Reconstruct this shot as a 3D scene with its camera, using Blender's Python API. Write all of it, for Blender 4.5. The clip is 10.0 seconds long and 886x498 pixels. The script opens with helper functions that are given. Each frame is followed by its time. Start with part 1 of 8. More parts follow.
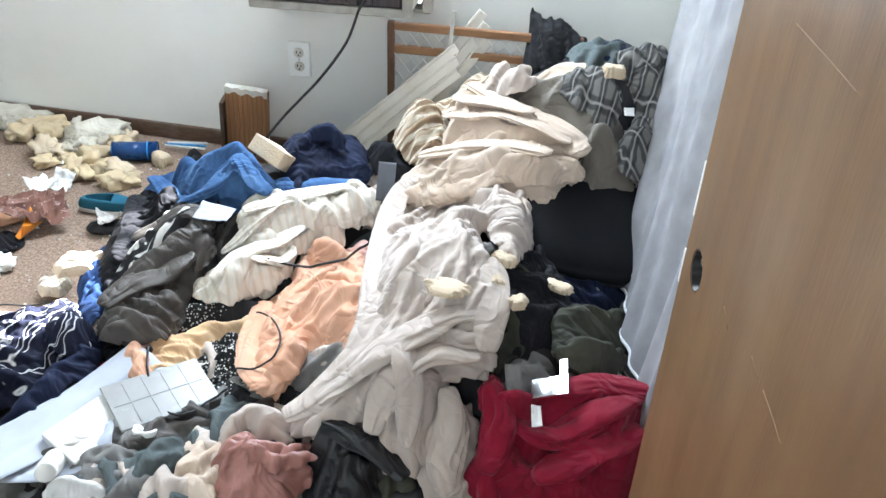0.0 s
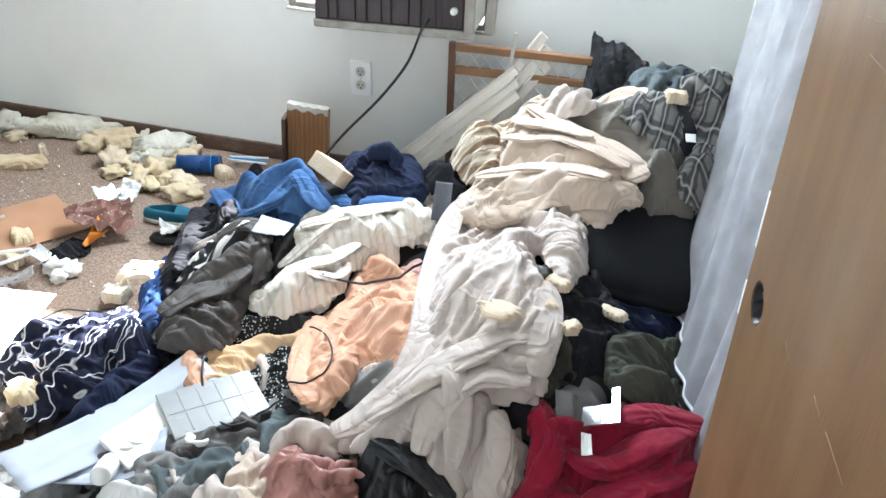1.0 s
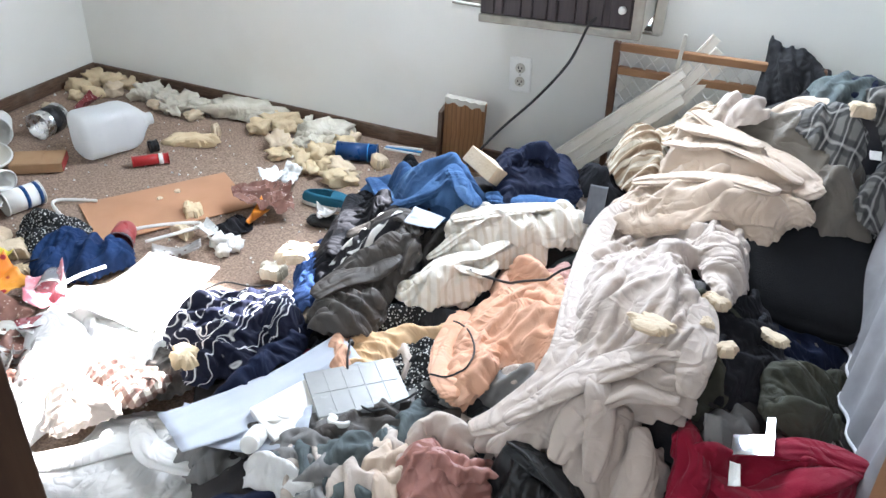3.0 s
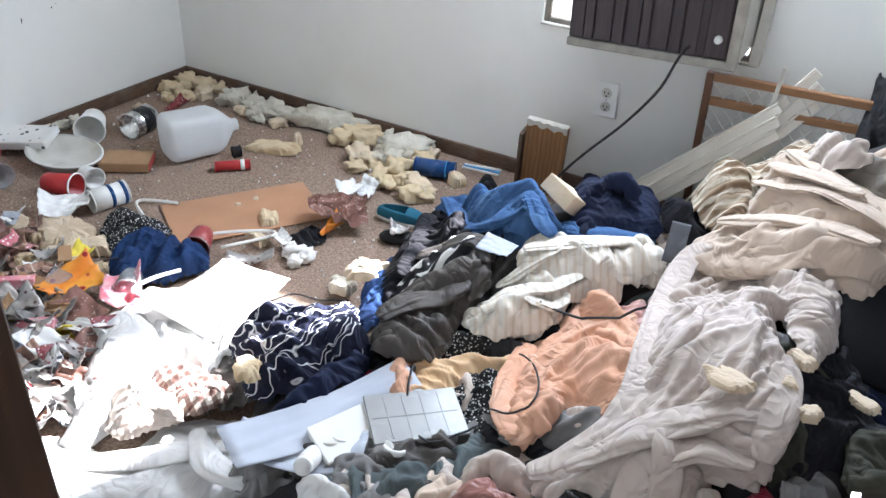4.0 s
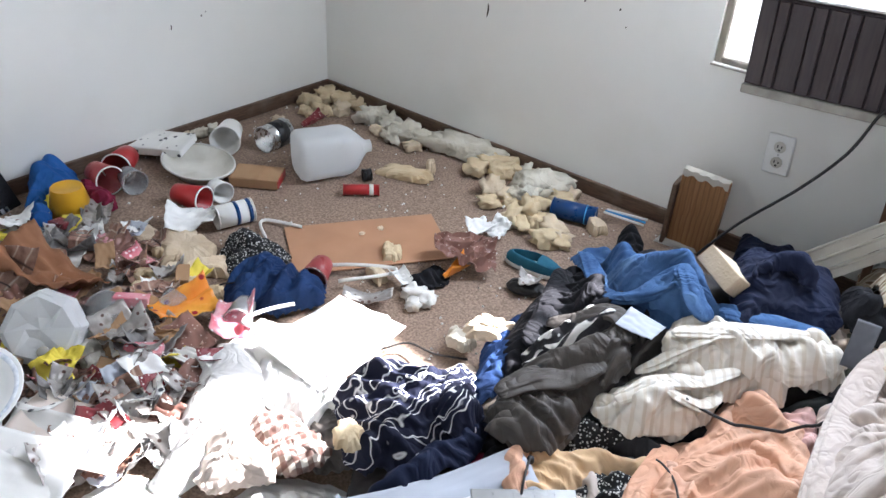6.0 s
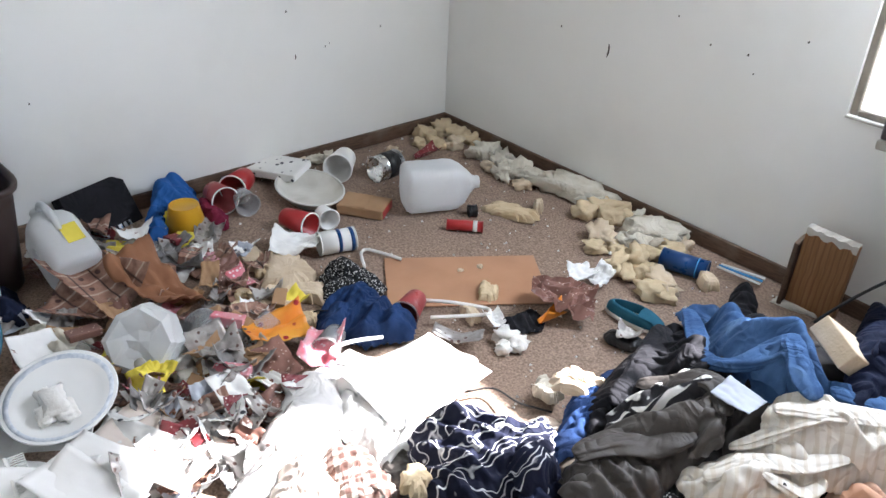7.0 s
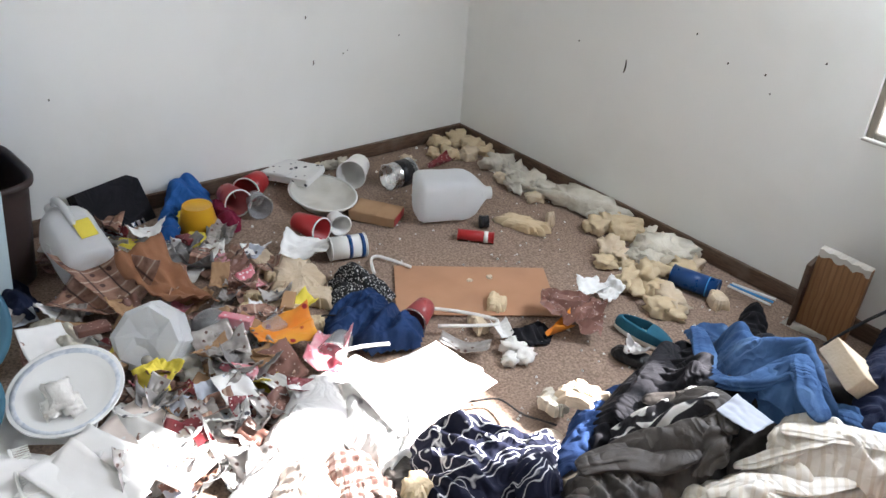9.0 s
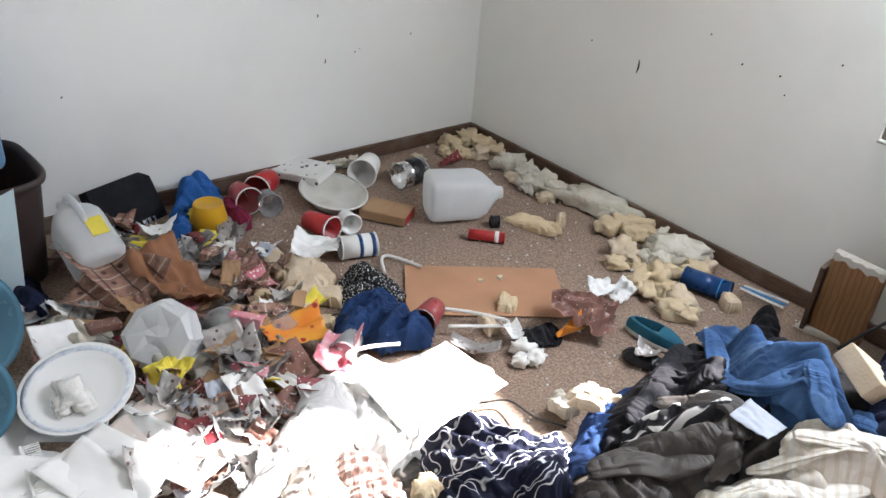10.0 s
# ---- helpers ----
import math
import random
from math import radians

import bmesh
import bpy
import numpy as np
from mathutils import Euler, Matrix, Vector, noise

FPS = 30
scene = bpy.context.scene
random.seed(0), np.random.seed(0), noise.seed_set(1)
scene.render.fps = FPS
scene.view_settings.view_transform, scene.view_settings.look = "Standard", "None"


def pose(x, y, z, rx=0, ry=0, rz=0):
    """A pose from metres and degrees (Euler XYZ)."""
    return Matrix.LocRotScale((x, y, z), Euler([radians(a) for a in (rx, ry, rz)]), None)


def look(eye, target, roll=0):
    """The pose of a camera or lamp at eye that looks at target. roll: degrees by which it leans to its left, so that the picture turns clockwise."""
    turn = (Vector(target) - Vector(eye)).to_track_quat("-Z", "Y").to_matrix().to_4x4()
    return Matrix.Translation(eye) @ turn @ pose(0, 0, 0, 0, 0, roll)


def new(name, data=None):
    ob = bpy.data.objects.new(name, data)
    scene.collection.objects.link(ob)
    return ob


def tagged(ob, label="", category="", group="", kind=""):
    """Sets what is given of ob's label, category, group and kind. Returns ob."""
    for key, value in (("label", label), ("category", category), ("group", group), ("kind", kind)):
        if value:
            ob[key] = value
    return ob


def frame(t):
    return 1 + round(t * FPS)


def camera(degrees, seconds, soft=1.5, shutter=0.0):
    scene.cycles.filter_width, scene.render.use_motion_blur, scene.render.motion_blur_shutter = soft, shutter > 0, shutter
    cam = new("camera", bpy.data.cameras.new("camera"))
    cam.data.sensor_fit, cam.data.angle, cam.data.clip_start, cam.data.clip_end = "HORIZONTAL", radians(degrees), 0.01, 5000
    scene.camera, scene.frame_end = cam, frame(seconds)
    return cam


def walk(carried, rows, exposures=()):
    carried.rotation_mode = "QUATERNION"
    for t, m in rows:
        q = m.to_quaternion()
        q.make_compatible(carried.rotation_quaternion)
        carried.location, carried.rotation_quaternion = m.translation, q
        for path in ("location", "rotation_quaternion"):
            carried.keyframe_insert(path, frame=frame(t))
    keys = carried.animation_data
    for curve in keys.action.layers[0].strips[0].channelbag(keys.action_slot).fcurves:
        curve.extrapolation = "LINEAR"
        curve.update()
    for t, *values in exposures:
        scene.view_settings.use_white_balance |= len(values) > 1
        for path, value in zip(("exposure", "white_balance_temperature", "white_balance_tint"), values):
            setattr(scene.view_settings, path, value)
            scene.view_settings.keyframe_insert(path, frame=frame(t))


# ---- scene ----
cam = camera(58.1, 10.0)
PATH = [
    (0, (2.717, -2.594, 1.322), (2.583, -0.911, 0.251), 5.4),
    (0.5, (2.718, -2.59, 1.324), (2.507, -0.901, 0.273), 4.7),
    (1, (2.715, -2.591, 1.324), (2.442, -0.905, 0.283), 4.9),
    (1.5, (2.714, -2.59, 1.321), (2.379, -0.912, 0.286), 4.6),
    (2, (2.705, -2.593, 1.319), (2.315, -0.93, 0.278), 4.7),
    (2.5, (2.696, -2.595, 1.32), (2.21, -0.967, 0.266), 4.4),
    (3, (2.689, -2.581, 1.326), (2.087, -1.005, 0.252), 3.2),
    (4.3, (2.655, -2.5, 1.337), (1.826, -1.011, 0.29), 3.6),
    (4.5, (2.636, -2.478, 1.332), (1.778, -0.99, 0.307), 3.7),
    (5, (2.572, -2.419, 1.333), (1.706, -0.965, 0.268), 4.3),
    (5.5, (2.533, -2.389, 1.322), (1.676, -0.941, 0.241), 4.4),
    (6, (2.531, -2.337, 1.328), (1.49, -0.999, 0.267), 3.7),
    (6.2, (2.549, -2.303, 1.35), (1.406, -1.029, 0.314), 2.8),
    (7.5, (2.538, -2.246, 1.318), (1.229, -1.121, 0.308), 3.1),
    (8, (2.537, -2.252, 1.323), (1.207, -1.145, 0.322), 3.6),
    (8.5, (2.542, -2.252, 1.323), (1.22, -1.132, 0.324), 3.7),
    (9, (2.549, -2.25, 1.321), (1.232, -1.111, 0.337), 4.2),
    (9.5, (2.544, -2.246, 1.323), (1.219, -1.12, 0.336), 4.1),
    (10, (2.538, -2.249, 1.324), (1.21, -1.129, 0.333), 4.3),
]
walk(cam, [(t, look(eye, target, roll)) for t, eye, target, roll in PATH], [(0, 3.64, 5850, 7), (1.5, 3.68, 5850, 8), (3.0, 3.56, 5850, 11), (4.6, 3.08, 5800, 13), (6.0, 3.07, 5900, 14), (10, 2.98, 6200, 14)])

# ---- light: sun and sky through the window over the air conditioner, fill lamp in the hall ----
SUN_WAY = Vector((-0.43, -1.0, -1.0)).normalized()
world = bpy.data.worlds.new("world")
scene.world = world
world.use_nodes = True
wn = world.node_tree
sky = wn.nodes.new("ShaderNodeTexSky")
sky.sky_type, sky.sun_disc = "NISHITA", False
sky.sun_elevation = math.asin(-SUN_WAY.z)
sky.sun_rotation = math.atan2(-SUN_WAY.x, -SUN_WAY.y)
wn.links.new(sky.outputs[0], wn.nodes["Background"].inputs[0])
wn.nodes["Background"].inputs[1].default_value = 0.15
sun = new("sun", bpy.data.lights.new("sun", "SUN"))
sun.data.energy, sun.data.angle, sun.data.color = 5.0, radians(1.2), (1.0, 0.96, 0.91)
sun.matrix_world = look((0, 0, 4), Vector((0, 0, 4)) + SUN_WAY)


def area(name, eye, target, w, h, power, color):
    ob = new(name, bpy.data.lights.new(name, "AREA"))
    ob.data.shape, ob.data.size, ob.data.size_y = "RECTANGLE", w, h
    ob.data.energy, ob.data.color = power, color
    ob.matrix_world = look(eye, target)
    return ob


area("window_daylight", (2.03, 0.05, 1.42), (2.03, -1.0, 0.1), 0.62, 1.05, 7.0, (0.88, 0.95, 1.0))
# Unseen fill lamp added in the closed hall; it brightens the room through the doorway.
area("hall_fill", (2.64, -3.52, 1.6), (2.4, -2.0, 1.5), 0.9, 1.3, 0.8, (0.92, 0.96, 1.0))

# ---- noise and mesh helpers ----


def fade(t):
    return t * t * t * (t * (t * 6 - 15) + 10)


def perlin(x, y, seed=0):
    """Gradient noise on arrays, about -1 to 1."""
    x, y = np.asarray(x, float), np.asarray(y, float)
    xi, yi = np.floor(x), np.floor(y)
    u, v = fade(x - xi), fade(y - yi)

    def corner(a, b):
        h = np.sin((xi + a) * 127.1 + (yi + b) * 311.7 + seed * 74.7) * 43758.5453
        ang = (h - np.floor(h)) * 2 * np.pi
        return np.cos(ang) * (x - xi - a) + np.sin(ang) * (y - yi - b)

    lo = corner(0, 0) * (1 - u) + corner(1, 0) * u
    hi = corner(0, 1) * (1 - u) + corner(1, 1) * u
    return 1.5 * (lo * (1 - v) + hi * v)


def from_lists(name, verts, faces, mats=(), smooth=True):
    me = bpy.data.meshes.new(name)
    me.from_pydata([tuple(map(float, v)) for v in verts], [], faces)
    me.polygons.foreach_set("use_smooth", [smooth] * len(me.polygons))
    for m in mats:
        me.materials.append(m)
    me.update()
    return me


def to_mesh(name, bm, mat, smooth=True):
    bmesh.ops.recalc_face_normals(bm, faces=bm.faces)
    me = bpy.data.meshes.new(name)
    bm.to_mesh(me)
    bm.free()
    me.polygons.foreach_set("use_smooth", [smooth] * len(me.polygons))
    me.materials.append(mat)
    return me


def part(name, bm, mat, parent, label="", smooth=True):
    me = to_mesh(name, bm, mat, smooth) if isinstance(bm, bmesh.types.BMesh) else bm
    ob = new(name, me)
    ob.parent = parent
    if label:
        tagged(ob, label)
    return ob


def solo(name, bm, mat, m, label, category, group="", kind="", smooth=True):
    """A thing of one mesh at the pose m."""
    me = to_mesh(name, bm, mat, smooth) if isinstance(bm, bmesh.types.BMesh) else bm
    ob = new(name, me)
    ob.matrix_world = m
    return tagged(ob, label, category, group, kind)


def thing(name, m, label, category, group="", kind=""):
    ob = new(name)
    ob.empty_display_size = 0.05
    ob.matrix_world = m
    return tagged(ob, label, category, group, kind)


def box(x0, y0, z0, x1, y1, z1, bevel=0.0, bm=None, seg=1):
    bm = bm or bmesh.new()
    made = bmesh.ops.create_cube(bm, size=1.0)["verts"]
    for v in made:
        v.co = Vector(((x0 + x1) / 2 + v.co.x * (x1 - x0), (y0 + y1) / 2 + v.co.y * (y1 - y0), (z0 + z1) / 2 + v.co.z * (z1 - z0)))
    if bevel:
        edges = list({e for v in made for e in v.link_edges})
        bmesh.ops.bevel(bm, geom=edges, offset=bevel, segments=seg, affect="EDGES", profile=0.5)
    return bm


def lathe(profile, n=28, bm=None, squash=1.0):
    """Turns (radius, height) pairs round z."""
    bm = bm or bmesh.new()
    rings = []
    for r, z in profile:
        if r < 1e-5:
            rings.append([bm.verts.new((0, 0, z))])
        else:
            rings.append([bm.verts.new((r * math.cos(2 * math.pi * k / n), squash * r * math.sin(2 * math.pi * k / n), z)) for k in range(n)])
    for a, b in zip(rings, rings[1:]):
        for k in range(n):
            q = [a[k % len(a)], a[(k + 1) % len(a)], b[(k + 1) % len(b)], b[k % len(b)]]
            q = list(dict.fromkeys(q))
            if len(q) > 2:
                bm.faces.new(q)
    return bm


def smooth_line(points, steps=8, closed=False):
    """A Catmull-Rom line through points."""
    p = [Vector(q) for q in points]
    n = len(p)
    out = []
    for i in range(n if closed else n - 1):
        a, b, c, d = (p[(i + k) % n] if closed else p[min(max(i + k, 0), n - 1)] for k in (-1, 0, 1, 2))
        for s in range(steps):
            t = s / steps
            out.append(0.5 * ((2 * b) + (c - a) * t + (2 * a - 5 * b + 4 * c - d) * t * t + (3 * b - a - 3 * c + d) * t ** 3))
    if not closed:
        out.append(p[-1])
    return out


def tube(points, r, n=8, steps=6, closed=False, bm=None):
    """A round rod along a smooth line; r may be a function of 0..1."""
    bm = bm or bmesh.new()
    line = smooth_line(points, steps, closed) if steps > 1 else [Vector(q) for q in points]
    up = Vector((0.13, 0.21, 0.97))
    rings = []
    for i, c in enumerate(line):
        a = line[i - 1] if (i or closed) else c
        b = line[(i + 1) % len(line)] if (i + 1 < len(line) or closed) else c
        way = (b - a).normalized()
        side = way.cross(up).normalized()
        top = side.cross(way)
        rr = r(i / max(1, len(line) - 1)) if callable(r) else r
        rings.append([bm.verts.new(c + rr * (math.cos(2 * math.pi * k / n) * side + math.sin(2 * math.pi * k / n) * top)) for k in range(n)])
    pairs = list(zip(rings, rings[1:])) + ([(rings[-1], rings[0])] if closed else [])
    for a, b in pairs:
        for k in range(n):
            bm.faces.new((a[k], a[(k + 1) % n], b[(k + 1) % n], b[k]))
    if not closed:
        bm.faces.new(rings[0][::-1])
        bm.faces.new(rings[-1])
    return bm


# ---- materials ----


def material(name, a, b=None, scale=25.0, rough=0.85, bump=0.25, bscale=260.0, metal=0.0, stripes=(), spots=None, stain=None, sheen=0.0, clear=0.0, thin=0.0, streak=None, wander=1.2):
    """A surface of two shades, with woven or painted stripes, spots, stains and fine relief.
    stripes: (angle, period, share, colour); spots: (scale, size, colour); stain: (scale, amount, colour)."""
    mat = bpy.data.materials.new(name)
    mat.use_nodes = True
    nt = mat.node_tree
    nodes, link = nt.nodes, nt.links.new
    bsdf = nodes["Principled BSDF"]
    coord = nodes.new("ShaderNodeTexCoord").outputs["Object"]

    def noise_tex(s, detail=4.0, vec=None):
        n = nodes.new("ShaderNodeTexNoise")
        n.inputs["Scale"].default_value, n.inputs["Detail"].default_value = s, detail
        link(vec or coord, n.inputs["Vector"])
        return n.outputs["Fac"]

    def ramp(fac, lo, hi):
        r = nodes.new("ShaderNodeMapRange")
        r.inputs["From Min"].default_value, r.inputs["From Max"].default_value = lo, hi
        link(fac, r.inputs["Value"])
        return r.outputs["Result"]

    def mix(fac, c1, c2):
        m = nodes.new("ShaderNodeMix")
        m.data_type = "RGBA"
        link(fac, m.inputs["Factor"])
        for socket, c in ((m.inputs["A"], c1), (m.inputs["B"], c2)):
            if isinstance(c, tuple):
                socket.default_value = (*c, 1)
            else:
                link(c, socket)
        return m.outputs["Result"]

    b = b or tuple(0.72 * k for k in a)
    vec = None
    if streak:
        mp = nodes.new("ShaderNodeMapping")
        mp.inputs["Scale"].default_value = streak
        link(coord, mp.inputs["Vector"])
        vec = mp.outputs["Vector"]
    col = mix(ramp(noise_tex(scale, 5, vec), 0.32, 0.68), a, b)
    for ang, period, share, c in stripes:
        mp = nodes.new("ShaderNodeMapping")
        mp.inputs["Rotation"].default_value = (0, 0, radians(ang))
        link(coord, mp.inputs["Vector"])
        sep = nodes.new("ShaderNodeSeparateXYZ")
        link(mp.outputs[0], sep.inputs[0])
        wob = nodes.new("ShaderNodeMath")
        wob.operation = "MULTIPLY_ADD"
        link(noise_tex(9.0, 2), wob.inputs[0])
        wob.inputs[1].default_value = period * wander
        link(sep.outputs["X"], wob.inputs[2])
        md = nodes.new("ShaderNodeMath")
        md.operation = "PINGPONG"
        link(wob.outputs[0], md.inputs[0])
        md.inputs[1].default_value = period / 2
        fac = ramp(md.outputs[0], period / 2 * share + period * 0.03, period / 2 * share - period * 0.03)
        if len(c) > 3:
            k = nodes.new("ShaderNodeMath")
            k.operation = "MULTIPLY"
            link(fac, k.inputs[0])
            k.inputs[1].default_value = c[3]
            fac = k.outputs[0]
        col = mix(fac, col, tuple(c[:3]))
    if spots:
        v = nodes.new("ShaderNodeTexVoronoi")
        v.inputs["Scale"].default_value = spots[0]
        link(coord, v.inputs["Vector"])
        col = mix(ramp(v.outputs["Distance"], spots[1] + 0.05, spots[1] - 0.02), col, spots[2])
    if stain:
        f = ramp(noise_tex(stain[0], 6), 0.55, 0.75)
        k = nodes.new("ShaderNodeMath")
        k.operation = "MULTIPLY"
        link(f, k.inputs[0])
        k.inputs[1].default_value = stain[1]
        col = mix(k.outputs[0], col, stain[2])
    link(col, bsdf.inputs["Base Color"])
    rr = nodes.new("ShaderNodeMapRange")
    rr.inputs["To Min"].default_value, rr.inputs["To Max"].default_value = max(0.03, rough - 0.1), min(1.0, rough + 0.1)
    link(noise_tex(scale * 2.3, 3), rr.inputs["Value"])
    link(rr.outputs["Result"], bsdf.inputs["Roughness"])
    bsdf.inputs["Metallic"].default_value = metal
    bsdf.inputs["Sheen Weight"].default_value = sheen
    bsdf.inputs["Transmission Weight"].default_value = clear
    bsdf.inputs["IOR"].default_value = 1.4
    if rough > 0.7:
        bsdf.inputs["Specular IOR Level"].default_value = 0.25
    if bump:
        bp = nodes.new("ShaderNodeBump")
        bp.inputs["Strength"].default_value, bp.inputs["Distance"].default_value = bump, 0.002
        link(noise_tex(bscale, 3, vec if streak else None), bp.inputs["Height"])
        link(bp.outputs[0], bsdf.inputs["Normal"])
    if thin:
        tr = nodes.new("ShaderNodeBsdfTranslucent")
        link(col, tr.inputs["Color"])
        mx = nodes.new("ShaderNodeMixShader")
        mx.inputs[0].default_value = thin
        link(bsdf.outputs[0], mx.inputs[1])
        link(tr.outputs[0], mx.inputs[2])
        link(mx.outputs[0], nodes["Material Output"].inputs["Surface"])
    return mat


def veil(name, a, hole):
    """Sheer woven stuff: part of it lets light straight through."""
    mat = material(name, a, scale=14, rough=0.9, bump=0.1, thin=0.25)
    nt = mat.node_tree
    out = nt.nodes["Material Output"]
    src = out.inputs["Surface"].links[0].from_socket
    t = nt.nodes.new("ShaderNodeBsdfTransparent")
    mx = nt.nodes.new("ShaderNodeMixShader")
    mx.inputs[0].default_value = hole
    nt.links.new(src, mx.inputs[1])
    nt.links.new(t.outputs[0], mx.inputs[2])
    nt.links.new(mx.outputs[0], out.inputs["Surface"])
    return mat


WALL = material("wall_paint", (0.82, 0.815, 0.775), (0.77, 0.765, 0.725), 1.3, 0.62, 0.12, 90, stain=(2.2, 0.25, (0.58, 0.56, 0.5)))
CEIL = material("ceiling_paint", (0.78, 0.78, 0.75), (0.7, 0.7, 0.67), 3, 0.9, 0.3, 60)
CARPET = material("carpet", (0.40, 0.29, 0.22), (0.18, 0.128, 0.095), 150, 0.98, 1.0, 240, stain=(3.5, 0.45, (0.26, 0.195, 0.15)))
SKIRT = material("skirting_wood", (0.14, 0.085, 0.055), (0.075, 0.045, 0.03), 8, 0.55, 0.2, 60, streak=(3, 3, 30), stain=(9, 0.5, (0.22, 0.18, 0.14)))
DOORWOOD = material("door_veneer", (0.235, 0.130, 0.060), (0.15, 0.080, 0.037), 3.2, 0.34, 0.12, 40, streak=(6, 6, 0.9), stain=(2.4, 0.75, (0.29, 0.20, 0.125)))
JAMB = material("jamb_wood", (0.10, 0.06, 0.04), (0.06, 0.035, 0.025), 6, 0.5, 0.15, 40, streak=(9, 9, 0.7))
WHITE = material("white_plastic", (0.80, 0.79, 0.76), (0.74, 0.73, 0.69), 9, 0.35, 0.03, 90)
OFFWHITE = material("weathered_white", (0.68, 0.66, 0.60), (0.56, 0.54, 0.48), 12, 0.55, 0.15, 60, stain=(9, 0.5, (0.42, 0.38, 0.31)))
FRAMEMETAL = material("dull_window_metal", (0.30, 0.27, 0.23), (0.2, 0.18, 0.15), 14, 0.45, 0.1, 80, metal=0.6)
ACBROWN = material("dark_brown_grille", (0.062, 0.047, 0.046), (0.04, 0.03, 0.032), 10, 0.4, 0.05, 90, streak=(14, 14, 1))
ACTRIM = material("grimy_trim", (0.45, 0.43, 0.38), (0.3, 0.28, 0.24), 18, 0.6, 0.2, 70)
WOODORANGE = material("pine_orange", (0.37, 0.20, 0.10), (0.28, 0.145, 0.07), 7, 0.5, 0.1, 60, streak=(2, 8, 8))
WOODSTRIPE = material("striped_veneer", (0.36, 0.19, 0.085), (0.28, 0.14, 0.06), 10, 0.55, 0.1, 60, stripes=((0, 0.016, 0.3, (0.2, 0.1, 0.045, 0.6)),), streak=(14, 14, 1))
BLACK = material("black_plastic", (0.012, 0.012, 0.013), (0.02, 0.02, 0.022), 10, 0.4, 0.05, 90)
STEEL = material("bright_steel", (0.7, 0.7, 0.7), (0.5, 0.5, 0.5), 20, 0.28, 0.02, 90, metal=1.0)

# ---- the room: floor, walls, ceiling, doorway and window ----
RX, RY = 3.18, -2.34   # far corner at the origin; the walls opposite
WX0, WX1, WZ0, WZ1 = 1.69, 2.385, 0.575, 2.06   # window opening
DX0, DX1 = 2.298, 2.995   # doorway


def slab(name, x0, y0, z0, x1, y1, z1, mat, label, parent=None):
    me = to_mesh(name, box(x0, y0, z0, x1, y1, z1), mat, False)
    ob = new(name, me)
    if parent:
        ob.parent = parent
    else:
        tagged(ob, label, "structure", "", "structure")
    return ob


def floor_sheet():
    n = 90
    xs, ys = np.linspace(-0.1, RX + 0.1, n), np.linspace(-3.7, 0.1, n)
    gx, gy = np.meshgrid(xs, ys)
    z = 0.0025 * perlin(gx * 3, gy * 3, 4) - 0.002
    verts = np.stack([gx, gy, z], -1).reshape(-1, 3)
    faces = [(j * n + i, j * n + i + 1, (j + 1) * n + i + 1, (j + 1) * n + i) for j in range(n - 1) for i in range(n - 1)]
    tagged(new("floor", from_lists("floor", verts, faces, [CARPET])), "worn beige short-pile carpet with dirt and stains", "floor", "", "structure")


floor_sheet()
slab("subfloor", -0.1, -3.7, -0.12, RX + 0.1, 0.1, -0.02, OFFWHITE, "plain board under the carpet")
slab("ground", -30, 0.6, -0.7, 30, 60, -0.6, material("pale_ground", (0.55, 0.52, 0.46), (0.45, 0.42, 0.36), 2, 0.95, 0.2, 30), "pale sunlit ground outside the window")
slab("ceiling", -0.1, -3.7, 2.3, RX + 0.1, 0.1, 2.4, CEIL, "plain white ceiling")


def wall_with_hole(name, label, axis, at, thick, lo, hi, hole):
    """A wall along x at y = at with one opening (x0, x1, z0, z1)."""
    x0, x1, z0, z1 = hole
    bm = bmesh.new()
    y0, y1 = at, at + thick
    box(lo, y0, -0.02, x0, y1, 2.3, 0, bm)
    box(x1, y0, -0.02, hi, y1, 2.3, 0, bm)
    box(x0, y0, z1, x1, y1, 2.3, 0, bm)
    if z0 > 0:
        box(x0, y0, -0.02, x1, y1, z0, 0, bm)
    tagged(new(name, to_mesh(name, bm, WALL, False)), label, "wall", "", "structure")


wall_with_hole("wall_north", "scuffed off-white painted wall around the window", "x", 0.0, 0.1, -0.1, RX + 0.1, (WX0, WX1, WZ0, WZ1))
wall_with_hole("wall_south", "off-white wall with an open doorway", "x", RY - 0.1, 0.1, -0.1, RX + 0.1, (DX0, DX1, -0.02, 2.03))
slab("wall_west", -0.1, RY, -0.02, 0.0, 0.0, 2.3, WALL, "off-white painted wall with nail marks")
slab("wall_east", RX, RY, -0.02, RX + 0.1, 0.0, 2.3, WALL, "off-white painted wall behind the curtain")
slab("hall_wall_west", 1.9, -3.6, -0.02, 2.0, RY - 0.1, 2.3, WALL, "plain hall wall")
slab("hall_wall_east", 3.2, -3.6, -0.02, 3.28, RY - 0.1, 2.3, WALL, "plain hall wall")
slab("hall_wall_south", 1.9, -3.7, -0.02, 3.28, -3.6, 2.3, WALL, "plain hall wall")

# skirting boards, a little warped
for nm, x0, y0, x1, y1 in (("baseboard", 0.016, -0.014, 1.69, -0.001), ("baseboard", 1.69, -0.014, RX - 0.014, -0.001),
                           ("baseboard", 0.001, -2.33, 0.014, -0.001), ("baseboard", RX - 0.014, -2.33, RX - 0.001, -0.016)):
    tagged(new(nm, to_mesh(nm, box(x0, y0, 0.0, x1, y1, 0.058, 0.003), SKIRT, False)), "dark brown wooden baseboard", "baseboard", "", "structure")

